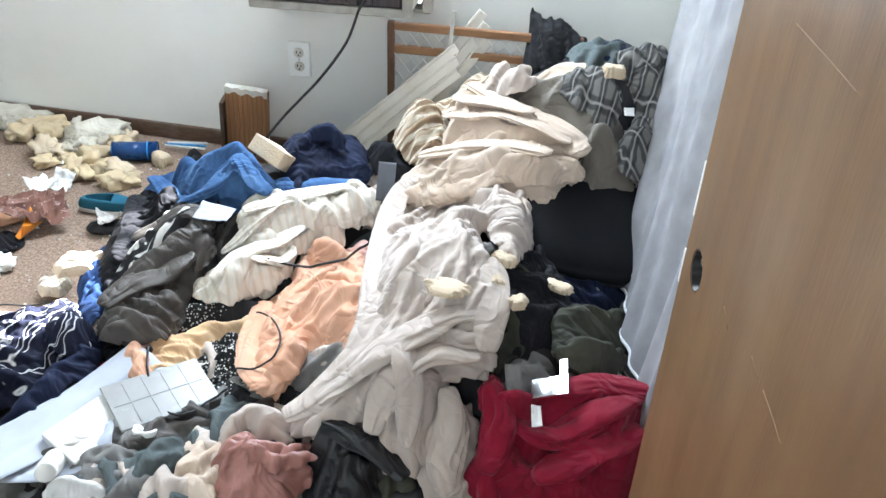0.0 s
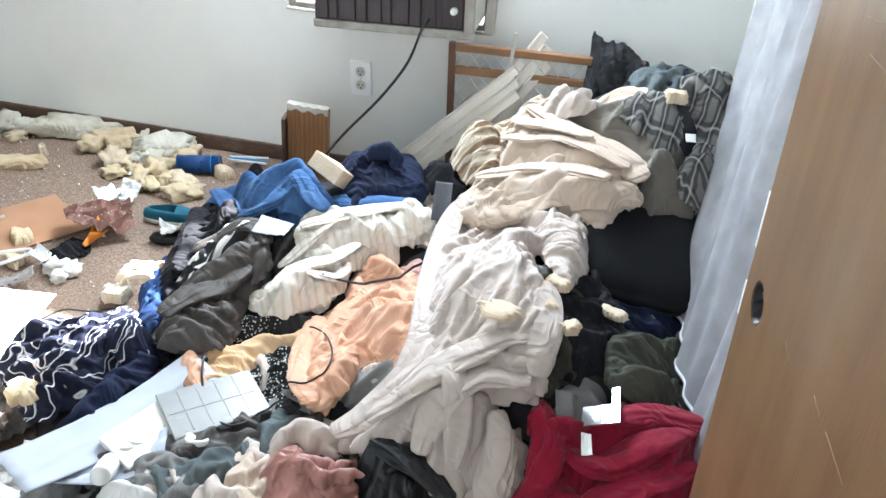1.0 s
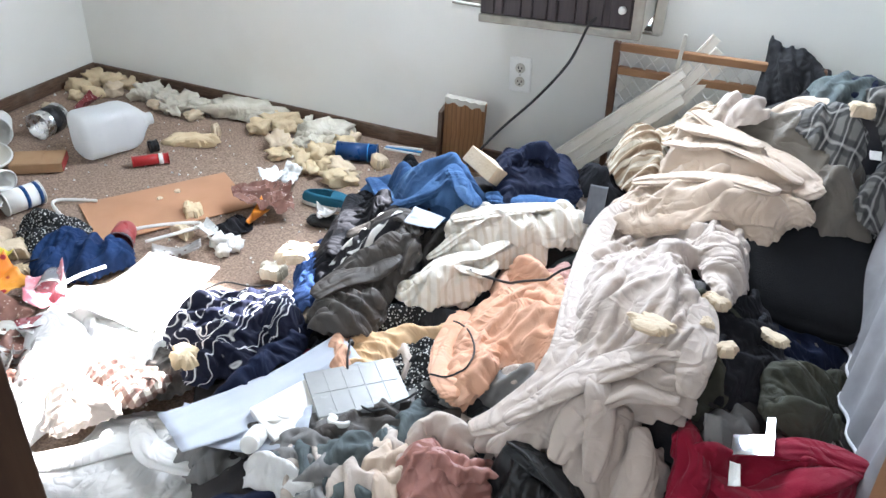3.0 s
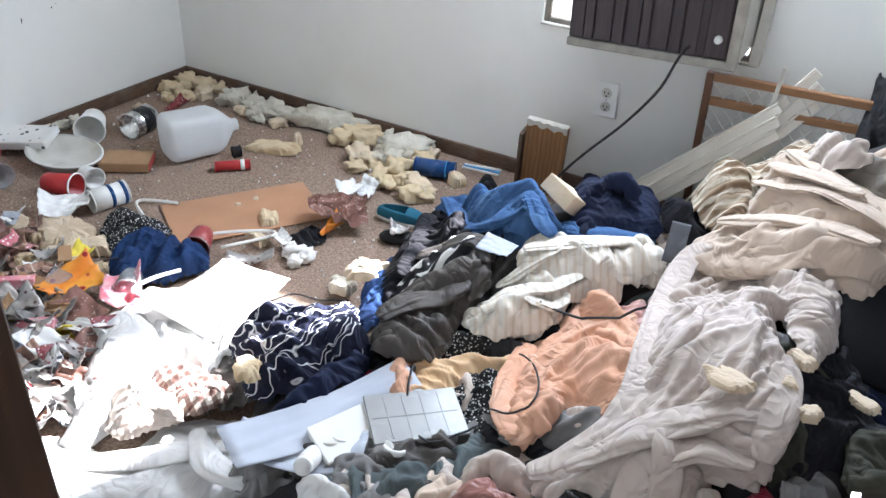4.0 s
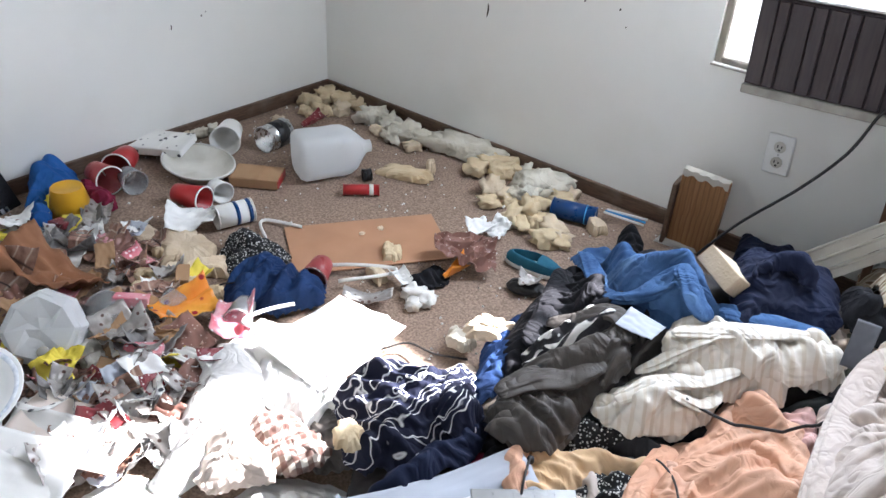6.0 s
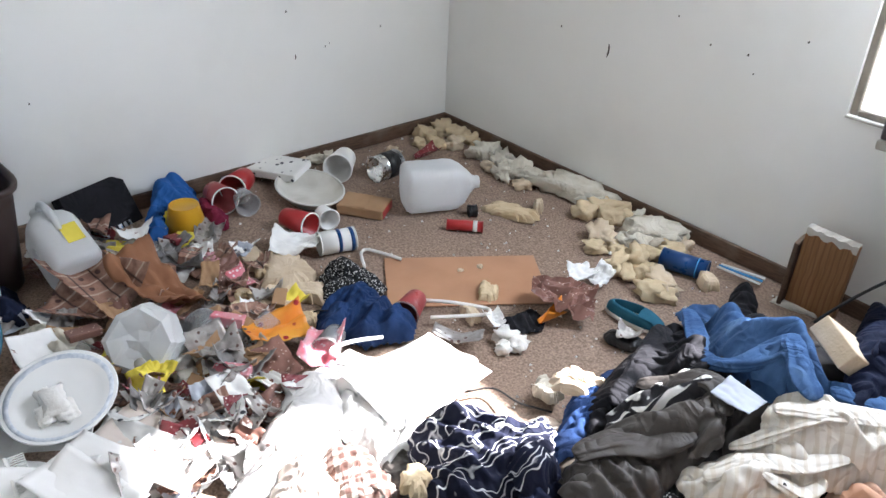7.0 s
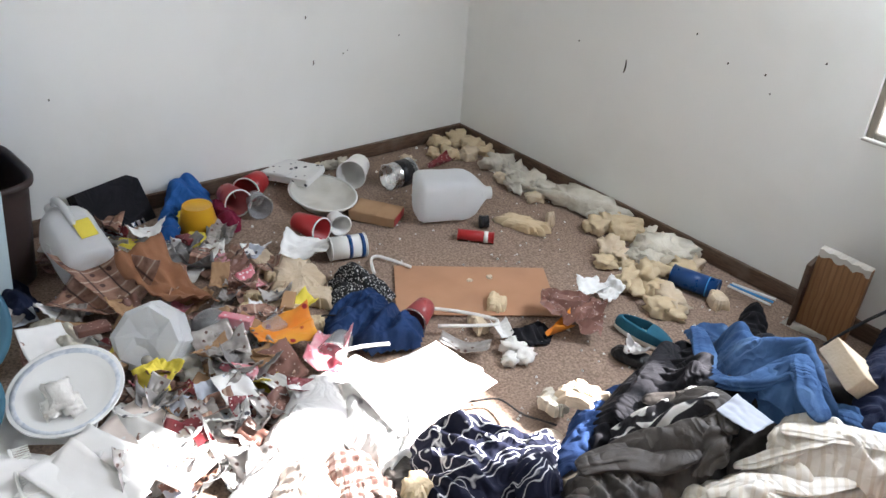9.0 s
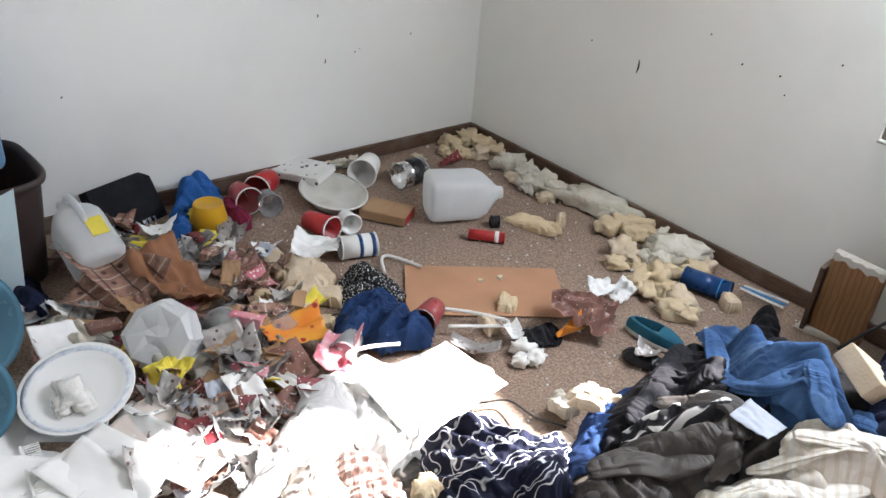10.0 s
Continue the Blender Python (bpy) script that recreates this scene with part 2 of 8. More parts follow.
# doorway lining
for nm, x0, x1, z0, z1 in (("door_jamb", DX0 - 0.004, DX0 + 0.016, 0, 2.03), ("door_jamb", DX1 - 0.016, DX1 + 0.004, 0, 2.03), ("door_head", DX0 + 0.016, DX1 - 0.016, 2.012, 2.032)):
    tagged(new(nm, to_mesh(nm, box(x0, RY - 0.108, z0, x1, RY + 0.006, z1, 0.002), JAMB, False)), "dark brown wooden door lining", "door frame", "", "structure")
tagged(new("door_casing", to_mesh("door_casing", box(DX0 - 0.055, RY + 0.001, 0, DX0 - 0.006, RY + 0.014, 2.08, 0.003), JAMB, False)), "dark brown door casing", "trim", "", "structure")

# the window: metal frame, sill, panes
win = thing("window_1", pose(0, 0, 0), "window with a dull metal frame over a protruding air conditioner", "window", "", "structure")
for x0, x1, z0, z1 in ((WX0, WX0 + 0.022, WZ0, WZ1), (WX1 - 0.022, WX1, WZ0, WZ1), (WX0 + 0.022, WX1 - 0.022, WZ1 - 0.022, WZ1), (WX0 + 0.022, WX1 - 0.022, WZ0, WZ0 + 0.018), (WX0 + 0.022, WX1 - 0.022, 1.28, 1.30)):
    part("window_frame", box(x0, 0.012, z0, x1, 0.05, z1, 0.003), FRAMEMETAL, win, smooth=False)
part("window_sill", box(WX0 - 0.004, -0.004, WZ0 - 0.008, WX1 + 0.01, 0.012, WZ0 - 0.001, 0.002), ACTRIM, win, "chipped and grimy painted sill", smooth=False)
part("window_reveal", box(WX1 - 0.012, -0.022, WZ0, WX1 + 0.02, 0.004, WZ1, 0.003), OFFWHITE, win, "peeling white edge strip", smooth=False)


# Panels added to weaken the sun on the floor; the upper two are unseen.
SUNSCREEN = material("frosted_sun_screen", (0.82, 0.82, 0.80), (0.76, 0.76, 0.73), 12, 0.6, 0.1, 80, thin=0.5)
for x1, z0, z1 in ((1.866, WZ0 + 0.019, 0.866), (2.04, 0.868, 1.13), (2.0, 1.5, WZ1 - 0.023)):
    part("side_panel", box(WX0 + 0.023, 0.024, z0, x1, 0.028, z1, 0.001), SUNSCREEN, win, "frosted white panel added in the window to weaken the sun", smooth=False)


def air_conditioner():
    ob = thing("air_conditioner", pose(1.87, -0.235, 0.607, 0, -2.4, 0), "dark brown window air conditioner with vertical grille slats", "air conditioner")
    w, d, h = 0.50, 0.33, 0.245
    part("case", box(0, 0.012, 0.0, w, d, h, 0.006), OFFWHITE, ob, "white painted metal case", smooth=False)
    part("front_panel", box(0.002, 0.002, 0.012, w - 0.03, 0.012, h - 0.004, 0.003), ACBROWN, ob, "dark brown front panel", smooth=False)
    x = 0.006
    for k in range(17):
        wd = (0.046, 0.03, 0.056, 0.036)[k % 4]
        if x + wd > 0.40:
            break
        part("slat", box(x, -0.006 - 0.004 * (k % 2), 0.016, x + wd - 0.004, 0.003, h - 0.01, 0.002), ACBROWN, ob, smooth=False)
        x += wd
    part("control_panel", box(0.405, -0.004, 0.016, w - 0.034, 0.003, h - 0.01, 0.003), ACBROWN, ob, smooth=False)
    knob = lathe([(0, 0.014), (0.009, 0.014), (0.011, 0.01), (0.012, 0.0), (0, 0.0)], 20)
    bmesh.ops.transform(knob, matrix=pose(0.44, -0.003, 0.07, 90, 0, 0), verts=knob.verts)
    part("knob", knob, WHITE, ob, "white control knob")
    part("bottom_trim", box(-0.002, -0.004, -0.014, w, 0.03, 0.011, 0.003), ACTRIM, ob, "grimy peeling trim strip", smooth=False)
    part("side_trim", box(w - 0.029, -0.006, 0.0, w + 0.002, 0.012, h, 0.003), ACTRIM, ob, smooth=False)
    part("top_plate", box(-0.01, -0.012, h + 0.001, w + 0.012, d - 0.1, h + 0.01, 0.003), WHITE, ob, "white top plate in full light", smooth=False)
    return ob


air_conditioner()


OUTLETWHITE = material("bright_white_plastic", (0.9, 0.9, 0.88), (0.86, 0.86, 0.84), 9, 0.3, 0.02, 90)


def outlet():
    ob = thing("wall_outlet", pose(1.956, -0.001, 0.362, 0, -3, 0), "white duplex wall outlet in a white cover plate", "outlet")
    part("cover_plate", box(-0.039, -0.009, -0.062, 0.039, 0, 0.062, 0.003), OUTLETWHITE, ob, smooth=False)
    for z in (-0.024, 0.024):
        bm = lathe([(0, 0), (0.0175, 0), (0.0175, 0.003), (0.0155, 0.004), (0, 0.004)], 20)
        bmesh.ops.transform(bm, matrix=pose(0, -0.0075, z, 90), verts=bm.verts)
        sock = part("socket", bm, OFFWHITE, ob)
        for x, hh in ((-0.006, 0.009), (0.006, 0.007)):
            part("slot", box(x - 0.0017, -0.0125, z - 0.002, x + 0.0017, -0.0105, z + hh - 0.002), BLACK, sock, smooth=False)
        part("slot", box(-0.003, -0.0125, z - 0.0115, 0.003, -0.0105, z - 0.006), BLACK, sock, smooth=False)
    bm = lathe([(0, 0), (0.003, 0), (0.003, 0.0015), (0, 0.002)], 10)
    bmesh.ops.transform(bm, matrix=pose(0, -0.0085, 0, 90), verts=bm.verts)
    part("screw", bm, STEEL, ob)


outlet()


def room_door():
    """An open leaf with an empty lock bore."""
    ex, ey, hx, hy = 2.961, -1.70, 2.985, -2.352
    ang = math.degrees(math.atan2(hy - ey, hx - ex))
    ob = thing("door_1", pose(ex + 0.03, ey, 0.012, 0, -2.6, 0) @ pose(0, 0, 0, 0, 0, ang), "open scratched brown wood-veneer door with the knob missing", "door", "", "structure")
    w, t, h, c, r, z = 0.653, 0.035, 2.0, 0.062, 0.027, 0.80
    # the faces round the bore, built as a ring of quads out to the leaf's outline
    bm = bmesh.new()
    n = 32
    for side in (0.0, t):
        ring = [bm.verts.new((c + r * math.cos(2 * math.pi * k / n), side, z + r * math.sin(2 * math.pi * k / n))) for k in range(n)]
        rim = []
        for k in range(n):
            a = 2 * math.pi * k / n
            s = 1 / max(abs(math.cos(a)), abs(math.sin(a)))
            rim.append(bm.verts.new((c + 0.058 * s * math.cos(a), side, z + 0.058 * s * math.sin(a))))
        for k in range(n):
            bm.faces.new((ring[k], ring[(k + 1) % n], rim[(k + 1) % n], rim[k]))
        if side:
            for k in range(n):
                bm.faces.new((first[k], first[(k + 1) % n], ring[(k + 1) % n], ring[k]))
        first = ring
        x0, x1, z0, z1 = c - 0.058, c + 0.058, z - 0.058, z + 0.058
        for q in (((0.0, 0), (w, 0), (w, z0), (0.0, z0)), ((0.0, z1), (w, z1), (w, h), (0.0, h)), ((0.0, z0), (x0, z0), (x0, z1), (0.0, z1)), ((x1, z0), (w, z0), (w, z1), (x1, z1))):
            bm.faces.new([bm.verts.new((x, side, zz)) for x, zz in q])
    for q in (((0, 0, 0), (0, t, 0), (0, t, h), (0, 0, h)), ((w, 0, 0), (w, t, 0), (w, t, h), (w, 0, h)), ((0, 0, 0), (w, 0, 0), (w, t, 0), (0, t, 0)), ((0, 0, h), (w, 0, h), (w, t, h), (0, t, h))):
        bm.faces.new([bm.verts.new(p) for p in q])
    bmesh.ops.remove_doubles(bm, verts=bm.verts, dist=0.0005)
    part("leaf", bm, DOORWOOD, ob, smooth=False)
    bm = tube([(c - 0.03, t * 0.5, z), (c + 0.012, t * 0.5, z)], 0.008, 10, 1)
    # Black sleeve added in the hole; its colour stands for the shade inside.
    bore = lathe([(r - 0.0005, 0.001), (r - 0.0005, t - 0.001), (r - 0.003, t - 0.001), (r - 0.003, 0.001)], 28)
    bmesh.ops.transform(bore, matrix=pose(c, t, z, 90), verts=bore.verts)
    part("bore_shade", bore, BLACK, ob, "black sleeve added as the shade inside the empty bore")
    bm = tube([(c - 0.03, t * 0.5, z), (c + 0.012, t * 0.5, z)], 0.008, 10, 1)
    part("latch_tube", bm, STEEL, ob, "bright latch tube inside the empty bore")
    # White strips stand in for bright light that shows past the door edge.
    for zz, ln in ((0.835, 0.075), (0.735, 0.05)):
        part("edge_light", box(-0.015, 0.002, zz, -0.0005, 0.004, zz + ln), WHITE, ob, "white strip standing in for bright light past the door edge", smooth=False)
    scratch = material("scratch", (0.29, 0.185, 0.105), (0.25, 0.15, 0.075), 30, 0.6, 0.1)
    for pts in (((0.175, 1.13), (0.224, 1.129), (0.279, 1.128), (0.335, 1.126)), ((0.144, 1.154), (0.186, 1.159), (0.218, 1.175)), ((0.29, 0.856), (0.317, 0.852)), ((0.335, 0.854), (0.367, 0.853), (0.394, 0.851)), ((0.186, 0.837), (0.213, 0.828))):
        part("scratch", tube([(x, -0.0002, zz) for x, zz in pts], 0.0005, 5, 4), scratch, ob, "pale scratch in the veneer")
    return ob


room_door()

# ---- the heap: height of the pile above the carpet ----
MOUNDS = [(2.95, -0.45, 0.42, 0.45, 0.649), (2.65, -1.25, 0.30, 0.34, 0.329), (2.05, -0.80, 0.30, 0.36, 0.312), (2.95, -1.45, 0.30, 0.38, 0.158), (2.20, -1.65, 0.45, 0.35, 0.145), (1.72, -1.35, 0.28, 0.28, 0.068), (2.45, -0.55, 0.28, 0.26, 0.155)]


def heap(x, y):
    """Height of the pile of clothes."""
    x, y = np.asarray(x, float), np.asarray(y, float)
    return sum(h * np.exp(-((x - a) / c) ** 2 - ((y - b) / d) ** 2) for a, b, c, d, h in MOUNDS)


def edge_distance(px, py, line):
    """Distance to a closed line, its nearest points, and which points lie inside."""
    best = np.full(px.shape, 9.0)
    nx, ny = px.copy(), py.copy()
    inside = np.zeros(px.shape, bool)
    m = len(line)
    for k in range(m):
        ax, ay = line[k]
        bx, by = line[(k + 1) % m]
        dx, dy = bx - ax, by - ay
        s = np.clip(((px - ax) * dx + (py - ay) * dy) / (dx * dx + dy * dy + 1e-12), 0, 1)
        qx, qy = ax + s * dx, ay + s * dy
        d = np.hypot(px - qx, py - qy)
        near = d < best
        best, nx, ny = np.where(near, d, best), np.where(near, qx, nx), np.where(near, qy, ny)
        cross = ((ay > py) != (by > py)) & (px < (bx - ax) * (py - ay) / (by - ay + 1e-12) + ax)
        inside ^= cross
    return best, nx, ny, inside


def folds(x, y, ang, wave, seed):
    """Long narrow folds of cloth that run along ang, fan out and cross, with calm stretches between; about 0 to 1."""
    w3 = wave * 4.5
    x, y = x + wave * 1.5 * perlin(x / w3, y / w3, seed), y + wave * 1.5 * perlin(x / w3 + 7.3, y / w3, seed + 1)

    def ridges(turn, size, length, sharp, k):
        a = radians(ang + turn)
        u, v = x * math.cos(a) + y * math.sin(a), -x * math.sin(a) + y * math.cos(a)
        n = perlin(v / size + 0.5 * k, u / (size * length), seed + k)
        fade_out = np.clip(0.55 + 1.1 * perlin(v / (size * 2.7) + k, u / (size * 4.0), seed + k + 50), 0.0, 1.0)
        return np.maximum(0.0, 1 - sharp * np.abs(n)) ** 1.35 * fade_out

    slow = perlin(x / (wave * 3.4), y / (wave * 3.4), seed + 17)
    return 0.6 * ridges(0, wave * 1.15, 6, 2.6, 5) + 0.46 * ridges(26, wave * 1.4, 6, 3.0, 9) + 0.4 * ridges(-38, wave * 1.5, 6, 3.2, 13) + 0.22 * ridges(9, wave * 0.6, 7, 2.4, 21) + 0.18 * ridges(-20, wave * 0.75, 6, 2.8, 33) + 0.4 * slow


SOFT = 0.45   # how plump the cloth lies


def settle(X, keep, rim, floor, ang, along, across, res, seed, rounds):
    """Lets a net of springs, cut larger than the place it lies in, buckle and sink on to its support."""
    ny, nx = keep.shape
    a = radians(ang)
    start = X[..., :2].copy()
    gx, gy = X[..., 0], X[..., 1]
    bend = a + 1.1 * perlin(gx * 4.0, gy * 4.0, seed + 31)
    more = 1 + 0.16 * perlin(gx * 9.0, gy * 9.0, seed + 37)
    jobs = []
    for dj, di in ((0, 1), (1, 0), (1, 1), (1, -1), (0, 2), (2, 0)):
        j0, i0 = slice(0, ny - dj), slice(max(0, -di), nx - max(0, di))
        j1, i1 = slice(dj, ny), slice(max(0, di), nx + min(0, di))
        both = keep[j0, i0] & keep[j1, i1]
        th = bend[j0, i0]
        e1 = (di * np.cos(th) + dj * np.sin(th)) * along
        e2 = (-di * np.sin(th) + dj * np.cos(th)) * across * more[j0, i0]
        rest = (res * np.sqrt(e1 * e1 + e2 * e2)).astype(np.float32)
        soft = 0.42 if max(abs(di), dj) == 1 else 0.05
        if soft < 0.3:
            rest = rest * 0.95
        for odd in (0, 1):
            pick = np.zeros(both.shape, bool)
            if dj == 0:
                cols = np.arange(both.shape[1]) + i0.start
                pick[:, (cols // di) % 2 == odd] = True
            else:
                pick[(np.arange(both.shape[0]) // dj) % 2 == odd, :] = True
            jj, ii = np.nonzero(both & pick)
            if len(jj):
                p = jj * nx + ii + i0.start
                jobs.append((p, p + dj * nx + di, rest[jj, ii][:, None], soft))
    flat = X.reshape(-1, 3)
    low = floor.reshape(-1)
    rimf, live = rim.reshape(-1), keep.reshape(-1)
    home = start.reshape(-1, 2)
    for k in range(rounds):
        for p, q, rest, soft in jobs:
            d = flat[q] - flat[p]
            ln = np.sqrt((d * d).sum(1, keepdims=True)) + 1e-9
            d *= soft * (1 - rest / ln)
            flat[p] += d
            flat[q] -= d
        flat[:, 2] -= 0.00012
        flat[:, 2] = np.maximum(flat[:, 2], low)
        flat[rimf, :2] += 0.5 * (home[rimf] - flat[rimf, :2])
        rest_on = (flat[:, 2] < low + 0.002) & live
        flat[rest_on, :2] += 0.12 * (home[rest_on] - flat[rest_on, :2])
    return flat.reshape(ny, nx, 3)


TOPS = []


def rest(x, y, r=0.014):
    """Height of the topmost cloth at a place, or of the heap or floor."""
    best = max(float(heap(x, y)), 0.0)
    for p in TOPS:
        near = p[(np.abs(p[:, 0] - x) < r) & (np.abs(p[:, 1] - y) < r)]
        if len(near):
            best = max(best, float(near[:, 2].max()))
    return best


def drape(points, lift):
    """A line of places laid over the cloth, with its heights evened out."""
    flat = smooth_line([(x, y, 0) for x, y in points], 5)
    h = [rest(p.x, p.y, 0.008) for p in flat]
    n = len(h)
    return [(p.x, p.y, lift + sum(h[max(0, k - 3):min(n, k + 4)]) / (min(n, k + 4) - max(0, k - 3))) for k, p in enumerate(flat)]


def creased(mat, scale=11.0, depth=0.013):
    """Adds the sharp small creases of slept-on, crumpled cloth to a fabric, once."""
    nt = mat.node_tree
    if "crease" in nt.nodes:
        return mat
    n = nt.nodes.new("ShaderNodeTexNoise")
    n.name = "crease"
    n.inputs["Scale"].default_value, n.inputs["Detail"].default_value, n.inputs["Distortion"].default_value = scale, 1.6, 1.3
    nt.links.new(nt.nodes.new("ShaderNodeTexCoord").outputs["Object"], n.inputs["Vector"])
    fold = nt.nodes.new("ShaderNodeMath")
    fold.operation = "PINGPONG"
    nt.links.new(n.outputs["Fac"], fold.inputs[0])
    fold.inputs[1].default_value = 0.13
    bp = nt.nodes.new("ShaderNodeBump")
    bp.inputs["Strength"].default_value, bp.inputs["Distance"].default_value = 0.5, depth * 4
    nt.links.new(fold.outputs[0], bp.inputs["Height"])
    bsdf = nt.nodes["Principled BSDF"]
    old = bsdf.inputs["Normal"].links
    if old:
        nt.links.new(bp.outputs[0], old[0].from_node.inputs["Normal"])
    else:
        nt.links.new(bp.outputs[0], bsdf.inputs["Normal"])
    return mat


def cloth(name, label, category, mat, outline, lift=0.0, puff=0.03, ang=0.0, wave=0.05, crease=0.022, seed=1, res=0.0082, group="clothes in the heap", base=None, thick=0.0014, droop=0.012, loose=1.7, rounds=2, of=None):
    """A crumpled garment or sheet that lies on the heap within a loose outline."""
    rough = smooth_line([(x, y, 0) for x, y in outline], 7, True)
    line = []
    for k, p in enumerate(rough):
        w = 0.014 * float(perlin(k * 0.31, seed * 1.7, 2))
        a, b = rough[k - 1], rough[(k + 1) % len(rough)]
        t = (b - a).normalized()
        line.append((p.x - t.y * w, p.y + t.x * w))
    xs, ys = [p[0] for p in line], [p[1] for p in line]
    cx, cy = sum(xs) / len(xs), sum(ys) / len(ys)
    gx, gy = np.meshgrid(np.arange(min(xs) - 2 * res, max(xs) + 3 * res, res), np.arange(min(ys) - 2 * res, max(ys) + 3 * res, res))
    d, nx, ny, ins = edge_distance(gx, gy, line)
    keep = ins | (d < res * 1.45)
    out = keep & ~ins
    gx, gy, d = np.where(out, nx, gx), np.where(out, ny, gy), np.where(ins, d, 0.0)
    ground = heap(gx, gy) if base is None else np.full(gx.shape, float(base))
    rise = 1 - np.exp(-d / 0.03)
    body = np.maximum(ground + lift + puff * SOFT * rise - droop * np.exp(-d / 0.012), 0.003)
    body = body + 0.026 * np.maximum(0, perlin(gx * 5, gy * 5, seed + 41)) * rise
    z = body + 2.5 * crease * folds(gx - cx, gy - cy, ang, wave * 1.2, seed) * (0.3 + 0.7 * np.minimum(1, d / 0.03))
    z = np.maximum(z, 0.003)
    if rounds:
        net = np.stack([gx - cx, gy - cy, z], -1)
        net = settle(net, keep, out, body, ang, 1 + (loose - 1) * 0.35, loose, res, seed, rounds)
        gx, gy, z = net[..., 0] + cx, net[..., 1] + cy, net[..., 2]
    idx = -np.ones(gx.shape, int)
    idx[keep] = np.arange(int(keep.sum()))
    zb = float(ground[keep].min())
    TOPS.append(np.stack([gx[keep], gy[keep], z[keep]], -1))
    verts = np.stack([gx[keep] - cx, gy[keep] - cy, z[keep] - zb], -1)
    q = keep[:-1, :-1] & keep[1:, :-1] & keep[:-1, 1:] & keep[1:, 1:]
    q &= ins[:-1, :-1] | ins[1:, :-1] | ins[:-1, 1:] | ins[1:, 1:]
    jj, ii = np.nonzero(q)
    faces = np.stack([idx[jj, ii], idx[jj, ii + 1], idx[jj + 1, ii + 1], idx[jj + 1, ii]], -1).tolist()
    ob = new(name, from_lists(name, verts, faces, [creased(mat)]))
    ob.location = (cx, cy, zb)
    so = ob.modifiers.new("thickness", "SOLIDIFY")
    so.thickness, so.offset = thick, -1.0
    if rounds:
        sub = ob.modifiers.new("smooth", "SUBSURF")
        sub.levels = sub.render_levels = 1
    if of:
        ob.parent = of
        ob.location = ob.location - of.location
        return tagged(ob, label)
    return tagged(ob, label, category, group)


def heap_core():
    """The squashed lower layers that show only in the gaps, coloured dark for the shade there."""
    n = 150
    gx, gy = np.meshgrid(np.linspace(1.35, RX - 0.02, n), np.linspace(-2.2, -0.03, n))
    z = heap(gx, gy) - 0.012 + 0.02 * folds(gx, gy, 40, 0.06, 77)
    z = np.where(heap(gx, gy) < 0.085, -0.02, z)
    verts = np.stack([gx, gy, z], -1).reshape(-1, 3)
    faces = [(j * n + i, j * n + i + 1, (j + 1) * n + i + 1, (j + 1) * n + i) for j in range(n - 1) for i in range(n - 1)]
    tagged(new("clothes_heap", from_lists("clothes_heap", verts, faces, [HEAPMAT])), "crushed lower layer of a heap of old clothes, coloured dark as gap shade", "clothes heap", "", "stuff")


# Dark base colour puts the shade between the clothes into this layer.
HEAPMAT = material("crushed_fabric_gap_shade", (0.055, 0.048, 0.045), (0.02, 0.02, 0.024), 7, 0.95, 0.5, 200, stain=(6, 0.6, (0.13, 0.11, 0.09)))
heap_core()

# ---- the clothes, bedding and bags of the heap ----
SHEET = material("off_white_sheet", (0.53, 0.455, 0.40), (0.46, 0.39, 0.335), 5, 0.9, 0.2, 500, stain=(7, 0.3, (0.42, 0.34, 0.26)), sheen=0.1)
CREAM = material("cream_blanket", (0.58, 0.47, 0.375), (0.49, 0.385, 0.295), 5, 0.95, 0.3, 400, stain=(9, 0.35, (0.40, 0.28, 0.17)), sheen=0.2)
COMFORT = material("striped_comforter", (0.46, 0.39, 0.30), (0.38, 0.30, 0.21), 8, 0.9, 0.3, 400, stripes=((62, 0.06, 0.6, (0.22, 0.15, 0.095)), (62, 0.021, 0.3, (0.60, 0.54, 0.44))))
GREYTAN = material("grey_tan_blanket", (0.17, 0.15, 0.125), (0.13, 0.11, 0.09), 6, 0.95, 0.4, 350, stripes=((96, 0.26, 0.13, (0.09, 0.06, 0.05)), (96, 0.26, 0.05, (0.46, 0.41, 0.33))), sheen=0.2)
PLAID = material("grey_plaid_flannel", (0.20, 0.19, 0.175), (0.14, 0.135, 0.125), 8, 0.95, 0.4, 380, stripes=((20, 0.036, 0.5, (0.035, 0.035, 0.036, 0.75)), (110, 0.036, 0.5, (0.035, 0.035, 0.036, 0.7)), (20, 0.036, 0.1, (0.5, 0.48, 0.45, 0.5)), (110, 0.036, 0.1, (0.5, 0.48, 0.45, 0.5))))
DARKGREY = material("charcoal_quilted", (0.035, 0.035, 0.038), (0.022, 0.022, 0.025), 12, 0.8, 0.4, 300)
BLACKCLOTH = material("black_cloth", (0.012, 0.012, 0.014), (0.02, 0.019, 0.022), 12, 0.9, 0.4, 300)
NAVYCLOTH = material("navy_cloth", (0.014, 0.02, 0.048), (0.01, 0.013, 0.03), 12, 0.85, 0.4, 300)
OLIVE = material("olive_cloth", (0.078, 0.076, 0.055), (0.05, 0.05, 0.038), 9, 0.9, 0.4, 350)
RED = material("dark_red_fleece", (0.26, 0.008, 0.028), (0.18, 0.005, 0.02), 9, 0.95, 0.4, 380, sheen=0.15)
ORANGE = material("faded_orange_cotton", (0.66, 0.36, 0.23), (0.60, 0.38, 0.27), 7, 0.9, 0.25, 450, stain=(6, 0.35, (0.64, 0.50, 0.41)))
